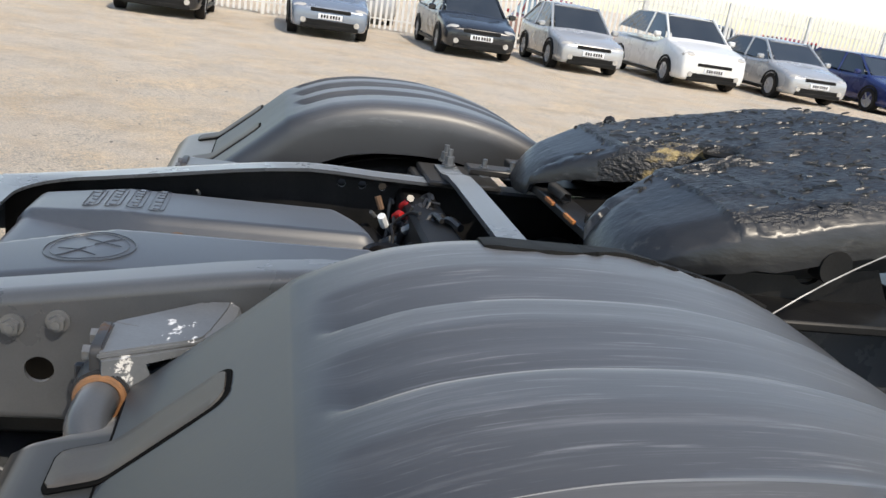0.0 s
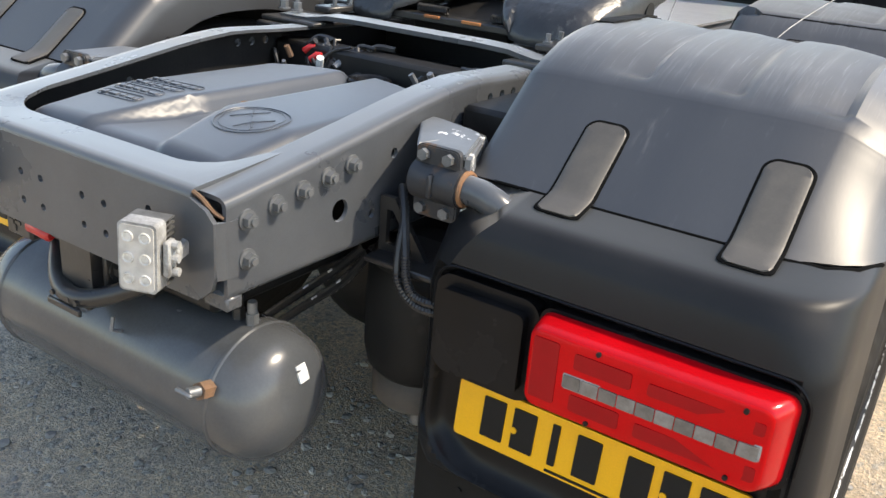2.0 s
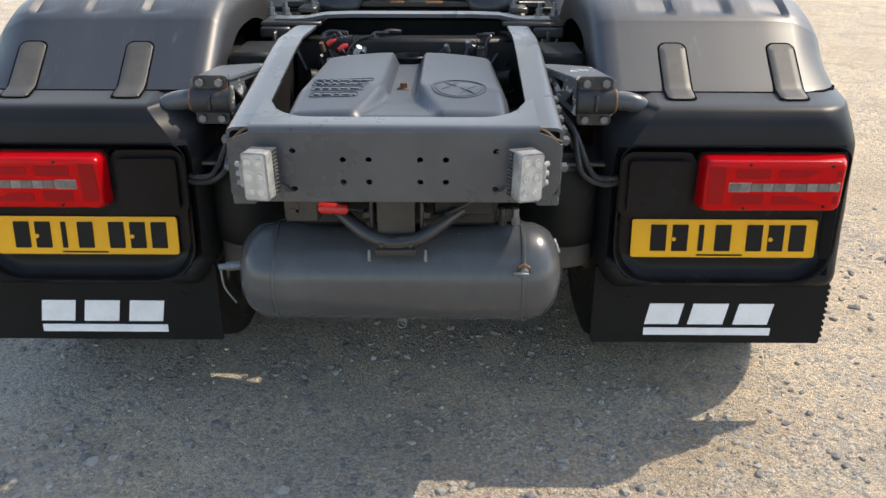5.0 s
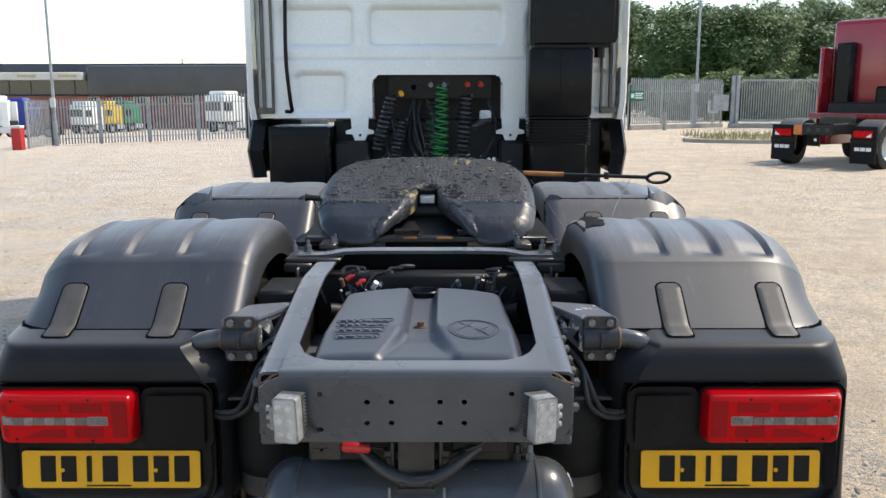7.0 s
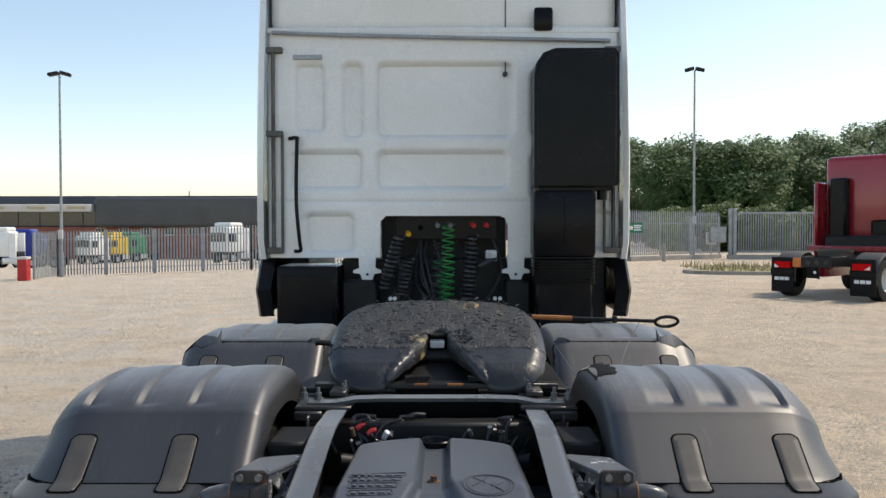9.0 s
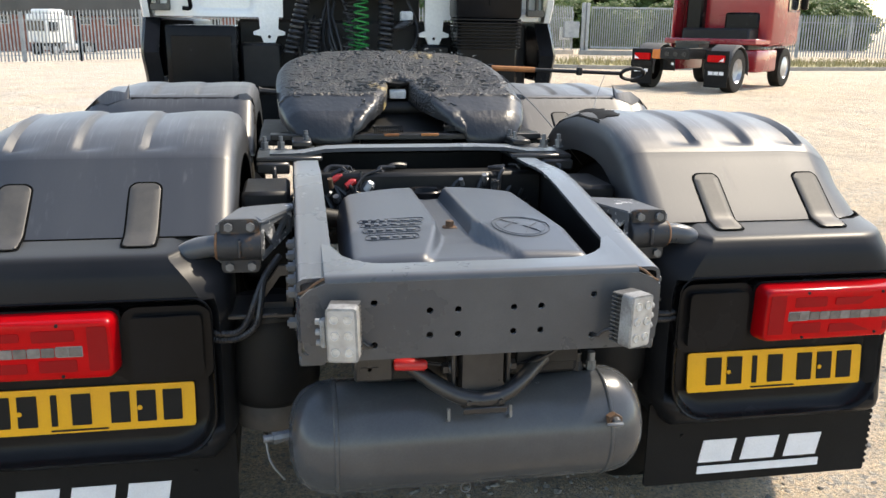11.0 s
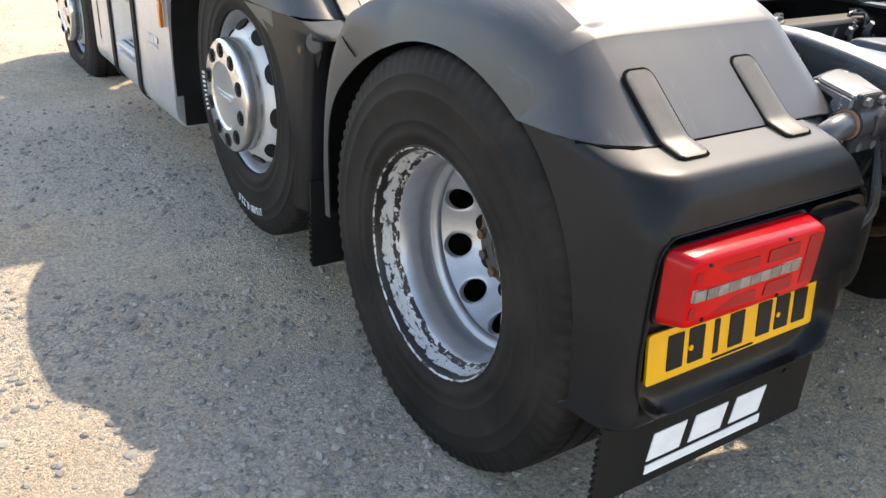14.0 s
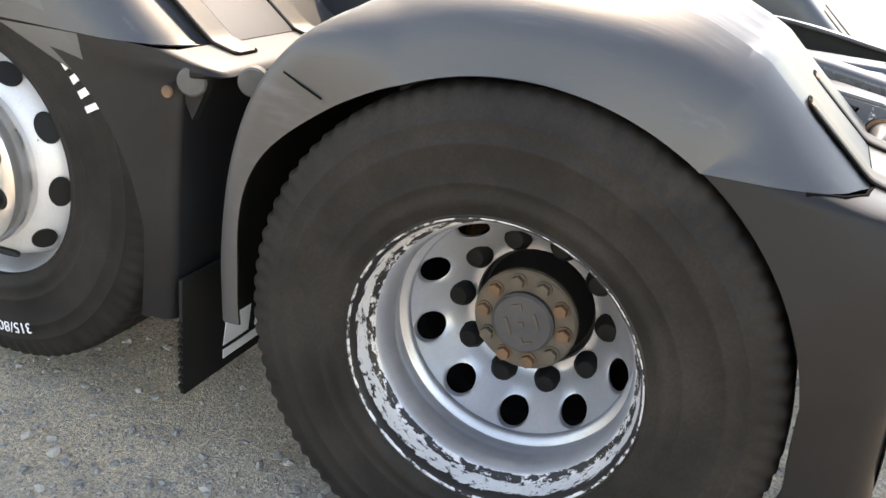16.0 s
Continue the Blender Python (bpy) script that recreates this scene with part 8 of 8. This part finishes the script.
def warehouse():
    ob = thing("warehouse", "long dark clad warehouse with brick base, behind the fence", "building")
    bm = B()
    box(bm, (-95, 118, -5), (45, 150, 6.35), 0.05)
    part("wall", bm, CLAD_BLUE, ob)
    bm = B()
    box(bm, (-47.5, 111, 1.85), (45, 119, 5.85), 0.5, seg=4)
    part("clad_front", bm, CLAD, ob)
    bm = B()
    box(bm, (-95, 113, -5), (45, 118.1, 1.9), 0.05)
    part("brick_base", bm, BRICK, ob)
    bm = B()
    box(bm, (-95, 110.5, 3.95), (-47.7, 113, 4.95), 0.08)
    part("canopy", bm, PALE, ob)
    for x in (-60.5, -55.0, -49.6):
        bm = B()
        box(bm, (x - 1.2, 110.38, 4.3), (x + 1.2, 110.48, 4.65), 0.02)
        part("fascia_lamp", bm, BRASS, ob)
    bm = B()
    box(bm, (-95, 112.7, 2.1), (-48, 113.1, 4.0))
    part("glazed_band", bm, GLASS, ob)
    for i in range(16):
        bm = B()
        x = -94 + 2.95 * i
        box(bm, (x, 112.6, 2.1), (x + 0.12, 112.75, 4.0))
        part("mullion", bm, CLAD, ob)
    for i in range(14):
        x = -48.0 + 3.15 * i
        bm = B()
        box(bm, (x, 112.85, 0.75), (x + 1.35, 113.05, 1.80), 0.03)
        w = part("window", bm, PALE, ob)
        for k in range(2):
            bm = B()
            box(bm, (x + 0.08 + 0.62 * k, 112.78, 0.85), (x + 0.65 + 0.62 * k, 112.86, 1.70))
            part("pane", bm, GLASS, w)
    for x in (-37.0, -16.5):
        bm = B()
        cyl(bm, (x, 119, 5.7), (x, 119, 7.1), 0.09, 8)
        part("roof_vent", bm, GALV, ob)


warehouse()


def tractor(x, y, heading, paint, label, near=False, flap_mark=False, lift=0.0, size=1.0):
    """Another parked tractor unit: cab, chassis, wheels, fenders, lamps. Heading in degrees from +y, clockwise."""
    g = ground_height(x, y) + lift
    ob = thing("tractor_unit", label, "truck", "" if near else "trucks behind the fence", at=pose(x, y, g, 0, 0, -heading) @ Matrix.Scale(size, 4))
    bm = B()
    box(bm, (-1.22, 2.55, 1.05), (1.22, 4.75, 3.58 if near else 3.35), 0.14, seg=3)
    cab = part("cab", bm, paint, ob)
    if not near:
        bm = B()
        box(bm, (-1.12, 2.7, 3.3), (1.12, 4.3, 3.75), 0.2, seg=3)
        part("roof_fairing", bm, paint, cab)
    bm = B()
    box(bm, (-1.1, 4.70, 1.95), (1.1, 4.765, 2.85), 0.05)
    part("windscreen", bm, GLASS, cab)
    for s in (1, -1):
        bm = B()
        box(bm, (s * 1.19, 3.65, 1.95), (s * 1.228, 4.55, 2.75), 0.05)
        part("side_window", bm, GLASS, cab)
        if not near or s < 0:
            bm = B()
            box(bm, (s * (1.16 if near else 1.0), 2.0, 0.95), (s * 1.26, 2.6, 2.9 if near else 3.2), 0.04)
            part("wind_deflector", bm, paint, cab)
        bm = B()
        box(bm, (s * 1.27, 4.45, 2.0), (s * 1.45, 4.6, 2.75), 0.04)
        part("mirror", bm, BLACK, cab)
        bm = B()
        box(bm, (s * 0.30, -0.35, 0.78), (s * 0.38, 4.4, 1.02), 0.01)
        part("chassis_rail", bm, DARK, ob)
        bm = B()
        box(bm, (s * 0.80, 1.75, 0.42), (s * 1.22, 3.2, 0.98), 0.06, seg=2)
        part("side_tank", bm, paint if near else ALU, ob)
        for wy, wx, nm in ((0.55, 1.08, "rear_wheel"), (3.95, 1.05, "front_wheel")):
            m = Matrix.Translation((s * wx, wy, 0.5)) @ Matrix.Rotation(radians(90) * s, 4, "Y")
            bm2 = B()
            lathe(bm2, [(0.29, -0.15), (0.42, -0.155), (0.50, -0.14), (0.512, -0.10), (0.512, 0.10), (0.50, 0.14), (0.42, 0.155), (0.30, 0.14), (0.29, 0.12)], 40, m)
            w = part(nm, bm2, TYRE, ob)
            bm2 = B()
            lathe(bm2, [(0.292, 0.145), (0.28, 0.12), (0.25, 0.06 if nm == "rear_wheel" else 0.13), (0.14, 0.02 if nm == "rear_wheel" else 0.16), (0.0, 0.05 if nm == "rear_wheel" else 0.17)], 32, m)
            part("rim", bm2, SILVER, w)
        bm = B()
        rows = []
        for i in range(15):
            a = radians(-10 + 200 * i / 14)
            yy, zz = 0.55 + 0.62 * math.cos(a), 0.52 + 0.60 * math.sin(a)
            rows.append([(s * 0.66, yy, zz - 0.03), (s * 0.70, yy, zz), (s * 1.22, yy, zz), (s * 1.26, yy, zz - 0.05)])
        sheet(bm, rows)
        thicken(bm, 0.02)
        part("fender", bm, STOP if near else FENDER, ob)
        bm = B()
        box(bm, (s * 0.68, -0.12, 0.13), (s * 1.25, -0.08, 0.98), 0.01)
        part("mud_flap", bm, FLAP, ob)
        bm = B()
        box(bm, (s * 0.74, -0.16, 0.72), (s * 1.16, -0.11, 0.88), 0.01)
        lamp = part("tail_lamp", bm, RED_LENS, ob)
        if near:
            bm = B()
            plate(bm, [(s * 1.02, 0.735), (s * 1.145, 0.735), (s * 1.145, 0.82)], [], Matrix.Translation((0, -0.168, 0)) @ REAR, 0.012)
            part("reversing_window", bm, PRINT, lamp)
            bm = B()
            box(bm, (s * 0.67, -0.135, 0.55), (s * 1.26, -0.125, 0.70), 0.01)
            part("plate_recess", bm, BLACK, ob)
        if flap_mark:
            for k in range(3):
                bm = B()
                box(bm, (s * 0.97 - 0.19 + 0.13 * k, -0.13, 0.42), (s * 0.97 - 0.08 + 0.13 * k, -0.119, 0.50))
                part("mark_block", bm, PRINT, ob)
    bm = B()
    box(bm, (-0.38, -0.36, 0.76), (0.38, -0.30, 1.0), 0.01)
    part("end_crossmember", bm, DARK, ob)
    if near:
        # discs added in place of three round holes in the crossmember
        for x in (-0.2, 0.02, 0.24):
            bm = B()
            cyl(bm, (x, -0.365, 0.88), (x, -0.375, 0.88), 0.055, 16)
            part("hole_disc", bm, TUBE, ob)
        bm = B()
        box(bm, (-0.06, -0.37, 0.62), (0.0, -0.36, 0.68))
        part("label_plate", bm, TAPE, ob)
    bm = B()
    plate(bm, circle(0, 0.6, 0.42, 24), [], Matrix.Translation((0, 0, 1.12)), 0.06)
    box(bm, (-0.3, 0.3, 1.0), (0.3, 0.9, 1.12))
    part("fifth_wheel", bm, GREASY, ob)
    bm = B()
    box(bm, (-0.9, 1.9, 0.7), (0.9, 2.6, 1.5), 0.05)
    part("engine_bay_cover", bm, DARK, ob)
    if near:
        bm = B()
        box(bm, (-0.62, -0.30, 0.75), (-0.38, -0.2, 0.98), 0.02)
        part("marker_box", bm, ORANGE, ob, "orange plastic box")
        bm = B()
        box(bm, (-1.22, 1.55, 1.1), (1.22, 2.6, 1.24), 0.03)
        part("side_skirt", bm, paint, ob)
        bm = B()
        box(bm, (-1.0, 2.3, 1.45), (-0.55, 2.6, 3.0), 0.05)
        part("exhaust_pipe", bm, BLACK, ob)
        bm = B()
        box(bm, (0.0, 2.5, 1.3), (0.9, 2.58, 1.9), 0.05)
        part("rear_recess", bm, BLACK, ob)
    return ob


tractor(9.0, 17.7, 50, RED, "dark red two-axle tractor unit parked near the gate", near=True, flap_mark=True)
BLUE_P = surface("blue_truck_paint", (0.02, 0.05, 0.30), (0.02, 0.04, 0.25), 0.3, coarse=1, fine=30, bump=0)
YEL_P = surface("yellow_truck_paint", (0.75, 0.50, 0.02), (0.68, 0.45, 0.02), 0.35, coarse=1, fine=30, bump=0)
GRN_P = surface("green_truck_paint", (0.02, 0.22, 0.09), (0.02, 0.18, 0.08), 0.35, coarse=1, fine=30, bump=0)
tractor(-18.0, 78.0, 215, WHITE, "white tractor unit parked behind the fence")
tractor(-38.2, 106.5, 205, GRN_P, "green tractor unit parked behind the fence")
tractor(-39.4, 103.5, 205, YEL_P, "yellow tractor unit parked behind the fence")
tractor(-40.4, 100.0, 205, WHITE, "white tractor unit parked behind the fence")
tractor(-29.9, 63.5, 262, BLUE_P, "blue day-cab tractor unit parked beside the fence's end", size=0.8)
tractor(-29.6, 59.5, 262, WHITE, "white day-cab tractor unit parked beside the fence's end", size=0.8)


# ---- parked cars ----
def car(y, paint, label, tall=1.45, length=4.3, width=1.76, nose=0.78, x=-17.4, turn=0.0):
    """A parked car, nose towards the yard: body, glass, lamps, grille, plate, mirrors, wheels."""
    ob = thing("parked_car", label, "car", "cars along the white fence", at=pose(x, y, ground_height(x, y), 0, 0, -90 + turn))
    L, W = length, width / 2
    # sections along the car: distance behind the nose, sill, waist, crown, half width at waist
    secs = [(0.0, 0.30, 0.52, 0.60, 0.80), (0.06, 0.22, 0.60, nose - 0.12, 0.90), (0.35, 0.20, 0.70, nose - 0.02, 0.97), (0.95, 0.19, 0.80, nose + 0.10, 1.0), (1.15, 0.19, 0.84, nose + 0.16, 1.0), (2.0, 0.19, 0.88, 0.93, 1.0), (L - 0.5, 0.20, 0.92, 0.97, 0.99), (L - 0.12, 0.24, 0.90, 0.98, 0.94), (L, 0.34, 0.70, 0.90, 0.86)]
    lines = [smooth_path([(d, v, 0) for d, v in zip([q[0] for q in secs], [q[k] for q in secs])], 4) for k in (1, 2, 3, 4)]
    rows = []
    for i in range(len(lines[0])):
        d = lines[0][i].x
        sill, waist, crown, f = (ln[i].y for ln in lines)
        w = W * f
        half = [(0.0, sill), (w * 0.86, sill), (w * 0.95, sill + 0.03), (w * 0.985, sill + 0.12), (w * 0.995, (sill + waist) / 2), (w, waist - 0.08), (w * 0.985, waist), (w * 0.955, crown - 0.035), (w * 0.91, crown - 0.008), (w * 0.75, crown + 0.004), (w * 0.40, crown + 0.018), (0.0, crown + 0.022)]
        rows.append([(px, -d, pz) for px, pz in half] + [(-px, -d, pz) for px, pz in half[-2:0:-1]] + [(half[0][0], -d, half[0][1])])
    bm = B()
    sheet(bm, rows)
    bmesh.ops.remove_doubles(bm, verts=bm.verts, dist=0.001)
    bmesh.ops.holes_fill(bm, edges=[e for e in bm.edges if e.is_boundary])
    part("body", bm, paint, ob, angle=60)
    bm = B()
    box(bm, (-W * 0.72, -0.10, 0.20), (W * 0.72, 0.020, 0.30), 0.02)
    part("bumper_lip", bm, INK, ob)
    for s in (1, -1):
        bm = B()
        box(bm, (s * W * 0.90, -L + 1.2, 0.19), (s * (W + 0.008), -1.2, 0.27), 0.01)
        part("sill", bm, INK, ob)
        bm = B()
        cyl(bm, (s * W * 0.66, 0.0, 0.36), (s * W * 0.66, 0.022, 0.36), 0.06, 14)
        part("fog_lamp", bm, LENS, ob)
        for d in (1.55, 2.55):
            bm = B()
            box(bm, (s * (W - 0.002), -d - 0.62, 0.70), (s * (W + 0.012), -d - 0.45, 0.725), 0.004)
            part("door_handle", bm, paint, ob)
    # glasshouse
    a0, a1, r0, r1 = 1.05, 1.85, L - 1.0, L - 0.28
    bm = B()
    base, top = nose + 0.13, tall
    lo = [(W * 0.86, -a0, base), (W * 0.93, -r1, base + 0.1)]
    hi = [(W * 0.70, -a1, top - 0.04), (W * 0.72, -r0, top - 0.03)]
    sheet(bm, [[(W * 0.80, -a0, base), (-W * 0.80, -a0, base)], [(W * 0.68, -a1, top - 0.05), (-W * 0.68, -a1, top - 0.05)]])
    sheet(bm, [[(W * 0.80, -r1, base + 0.1), (-W * 0.80, -r1, base + 0.1)], [(W * 0.66, -r0, top - 0.05), (-W * 0.66, -r0, top - 0.05)]])
    for s in (1, -1):
        sheet(bm, [[(s * W * 0.94, -a0 - 0.15, base), (s * W * 0.95, -2.2, base + 0.03), (s * W * 0.93, -r1, base + 0.1)], [(s * W * 0.72, -a1, top - 0.07), (s * W * 0.745, -2.4, top - 0.05), (s * W * 0.72, -r0, top - 0.07)]])
    part("glass", bm, GLASS, ob)
    bm = B()
    sheet(bm, [[(q * W * 0.735, -d, z - 0.03 * abs(q) ** 3) for q in (-1, -0.8, -0.4, 0, 0.4, 0.8, 1)] for d, z in ((a1 - 0.06, top - 0.06), (a1 + 0.1, top - 0.015), (2.5, top), (r0 - 0.1, top - 0.01), (r0 + 0.08, top - 0.06))])
    thicken(bm, 0.03)
    part("roof", bm, paint, ob)
    for s in (1, -1):
        for line in ([(s * W * 0.88, -a0 - 0.02, base - 0.02), (s * W * 0.71, -a1, top - 0.045)], [(s * W * 0.92, -r1, base + 0.08), (s * W * 0.71, -r0, top - 0.05)], [(s * W * 0.955, -2.35, base), (s * W * 0.745, -2.42, top - 0.05)]):
            bm = B()
            tube(bm, line, 0.035, 6)
            part("pillar", bm, paint, ob)
        bm = B()
        box(bm, (s * (W + 0.02), -a0 - 0.35, base + 0.0), (s * (W + 0.19), -a0 - 0.22, base + 0.13), 0.03)
        part("mirror", bm, paint, ob)
        bm = B()
        bmesh.ops.create_uvsphere(bm, u_segments=14, v_segments=8, radius=1, matrix=Matrix.Translation((s * W * 0.70, -0.16, nose - 0.16)) @ Matrix.Diagonal((0.20, 0.14, 0.085, 1)))
        part("headlamp", bm, LENS, ob)
        for d in (0.82, L - 0.82):
            m = Matrix.Translation((s * (W - 0.10), -d, 0.315)) @ Matrix.Rotation(radians(90) * s, 4, "Y")
            bm = B()
            lathe(bm, [(0.20, -0.10), (0.30, -0.11), (0.317, -0.08), (0.317, 0.08), (0.30, 0.11), (0.21, 0.108), (0.2, 0.095)], 30, m)
            w = part("wheel", bm, TYRE, ob)
            bm = B()
            lathe(bm, [(0.205, 0.10), (0.19, 0.075), (0.06, 0.085), (0.0, 0.10)], 24, m)
            for k in range(5):
                box(bm, (0.05, -0.022, 0.06), (0.2, 0.022, 0.105), m=m @ Matrix.Rotation(radians(72 * k), 4, "Z"))
            part("rim", bm, SILVER, w)
            bm = B()
            tube(bm, [(s * (W - 0.005), -d + 0.36 * math.cos(a), 0.315 + 0.36 * math.sin(a)) for a in [math.pi * i / 12 for i in range(13)]], 0.03, 6)
            part("arch_lining", bm, INK, ob)
    bm = B()
    box(bm, (-W * 0.5, -0.05, 0.55), (W * 0.5, 0.012, 0.64), 0.02)
    box(bm, (-W * 0.62, -0.05, 0.28), (W * 0.62, 0.012, 0.40), 0.02)
    part("grille", bm, INK, ob)
    bm = B()
    box(bm, (-0.26, 0.0, 0.42), (0.26, 0.026, 0.53), 0.003)
    p = part("number_plate", bm, PRINT, ob)
    for i in range(7):
        bm = B()
        x0 = -0.21 + 0.06 * i + (0.015 if i > 3 else 0)
        box(bm, (x0, 0.024, 0.44), (x0 + 0.04, 0.030, 0.51))
        part("character_bar", bm, INK, p)
    return ob


def paint(name, c, metal=0.3):
    return surface(name, c, tuple(v * 0.9 for v in c), 0.25, metal, coarse=1, fine=60, bump=0, coat=0.6)


DARK_P, SILVER_P, WHITE_P, NAVY_P, RED_P, GREY_P = paint("black_car_paint", (0.02, 0.022, 0.026)), paint("silver_car_paint", (0.45, 0.46, 0.47)), paint("white_car_paint", (0.75, 0.75, 0.74), 0), paint("navy_car_paint", (0.015, 0.03, 0.14)), paint("red_car_paint", (0.42, 0.02, 0.02), 0), paint("grey_blue_car_paint", (0.22, 0.26, 0.32))
car(-2.2, DARK_P, "dark off-roader parked by a white fence", tall=1.7, width=1.86)
car(1.4, GREY_P, "grey-blue hatchback parked by a white fence")
car(4.8, DARK_P, "black saloon parked by a white fence", length=4.6)
car(7.5, SILVER_P, "silver small hatchback parked by a white fence", tall=1.52, length=3.8, width=1.70)
car(10.6, WHITE_P, "white off-roader parked by a white fence", tall=1.70, length=4.6, width=1.85, nose=0.95)
car(13.5, SILVER_P, "silver saloon parked by a white fence")
car(16.4, NAVY_P, "dark blue estate car parked by a white fence", length=4.7)
car(19.2, DARK_P, "black hatchback parked by a white fence")
car(22.2, RED_P, "red hatchback parked by a white fence")
car(25.2, SILVER_P, "silver hatchback parked by a white fence")


for y, p, label in ((3.0, SILVER_P, "silver car parked behind a white fence"), (9.2, RED_P, "red car parked behind a white fence"), (15.0, GREY_P, "grey car parked behind a white fence"), (18.4, RED_P, "red car parked behind a white fence"), (23.5, NAVY_P, "dark blue car parked behind a white fence")):
    car(y, p, label, x=-29.5, turn=180, tall=1.6)


# ---- trees ----
def tree(x, y, h, spread, seed, mat, label):
    rnd = random.Random(seed)
    ob = thing("tree", label, "tree", "trees beyond the fence")
    bm = B()
    tube(bm, smooth_path([(x, y, -0.5), (x + rnd.uniform(-0.2, 0.2), y, h * 0.3), (x + rnd.uniform(-0.4, 0.4), y, h * 0.7)], 4), [0.32 * (1 - 0.8 * i / 8) for i in range(9)], 8)
    for k in range(6):
        z = h * rnd.uniform(0.25, 0.6)
        a = rnd.uniform(0, 6.28)
        tube(bm, [(x, y, z), (x + spread * 0.35 * math.cos(a), y + spread * 0.35 * math.sin(a), z + h * 0.15), (x + spread * 0.6 * math.cos(a), y + spread * 0.6 * math.sin(a), z + h * 0.28)], [0.11, 0.07, 0.03], 6)
    part("trunk", bm, BARK, ob)
    clumps = []
    for k in range(90):
        a, q, e = rnd.uniform(0, 6.28), rnd.random() ** 0.6, rnd.uniform(-1, 1)
        rr = spread * (0.25 + 0.75 * math.sqrt(max(0, 1 - e * e))) * q
        clumps.append((x + rr * math.cos(a), y + rr * math.sin(a), h * 0.52 + h * 0.42 * e, spread * rnd.uniform(0.20, 0.38)))
    verts, faces = [], []
    for cx, cy, cz, cr in clumps:
        for i in range(270):
            d = Vector((rnd.gauss(0, 1), rnd.gauss(0, 1), rnd.gauss(0, 1))).normalized() * cr * rnd.random() ** 0.4
            p = Vector((cx, cy, cz)) + d
            u = Vector((rnd.gauss(0, 1), rnd.gauss(0, 1), rnd.gauss(0, 0.6))).normalized()
            v = u.orthogonal().normalized()
            s = rnd.uniform(0.09, 0.20)
            o = len(verts)
            verts += [tuple(p - u * s), tuple(p + v * s * 0.6), tuple(p + u * s), tuple(p - v * s * 0.6)]
            faces.append((o, o + 1, o + 2, o + 3))
    me = bpy.data.meshes.new("crown")
    me.from_pydata(verts, [], faces)
    me.materials.append(mat)
    c = new("crown", me)
    c.parent = ob
    return ob


rnd = random.Random(21)
for i in range(13):
    tx = 15 + 2.9 * i + rnd.uniform(-1, 1)
    big = 1.18 if i < 3 else 0.92 + 0.012 * i
    tree(tx, 74 + rnd.uniform(-4, 8), 8.7 * big * rnd.uniform(0.92, 1.08), 4.0 * rnd.uniform(0.85, 1.15), 100 + i, LEAF, "broad green tree beyond the fence")
for i in range(7):
    tree(40 + 3.5 * i, 88 + rnd.uniform(-3, 5), 11.8 + i * 0.7 + rnd.uniform(-1, 1), 4.6, 200 + i, LEAF, "tall green tree on the rise beyond the fence")
for i in range(9):
    tree(17 + 3.0 * i + rnd.uniform(-1, 1), 58 + rnd.uniform(-2, 3), rnd.uniform(2.6, 3.4), 2.2, 300 + i, LEAF_PALE, "low pale green shrub beyond the fence")


def far_hill():
    bm = B()
    rows = []
    for i in range(40):
        x = -300 + 15 * i
        hgt = 9 + 5 * noise.noise(Vector((i * 0.2, 0, 0))) + (12 if x > 60 else 0) * min(1, (x - 60) / 60 if x > 60 else 0)
        rows.append([(x, 380, -8), (x, 400, hgt * 0.8), (x, 420, hgt)])
    sheet(bm, rows)
    tagged(part("backdrop_hills", bm, LEAF), "low wooded hills on the horizon", "hills", kind="structure")


far_hill()
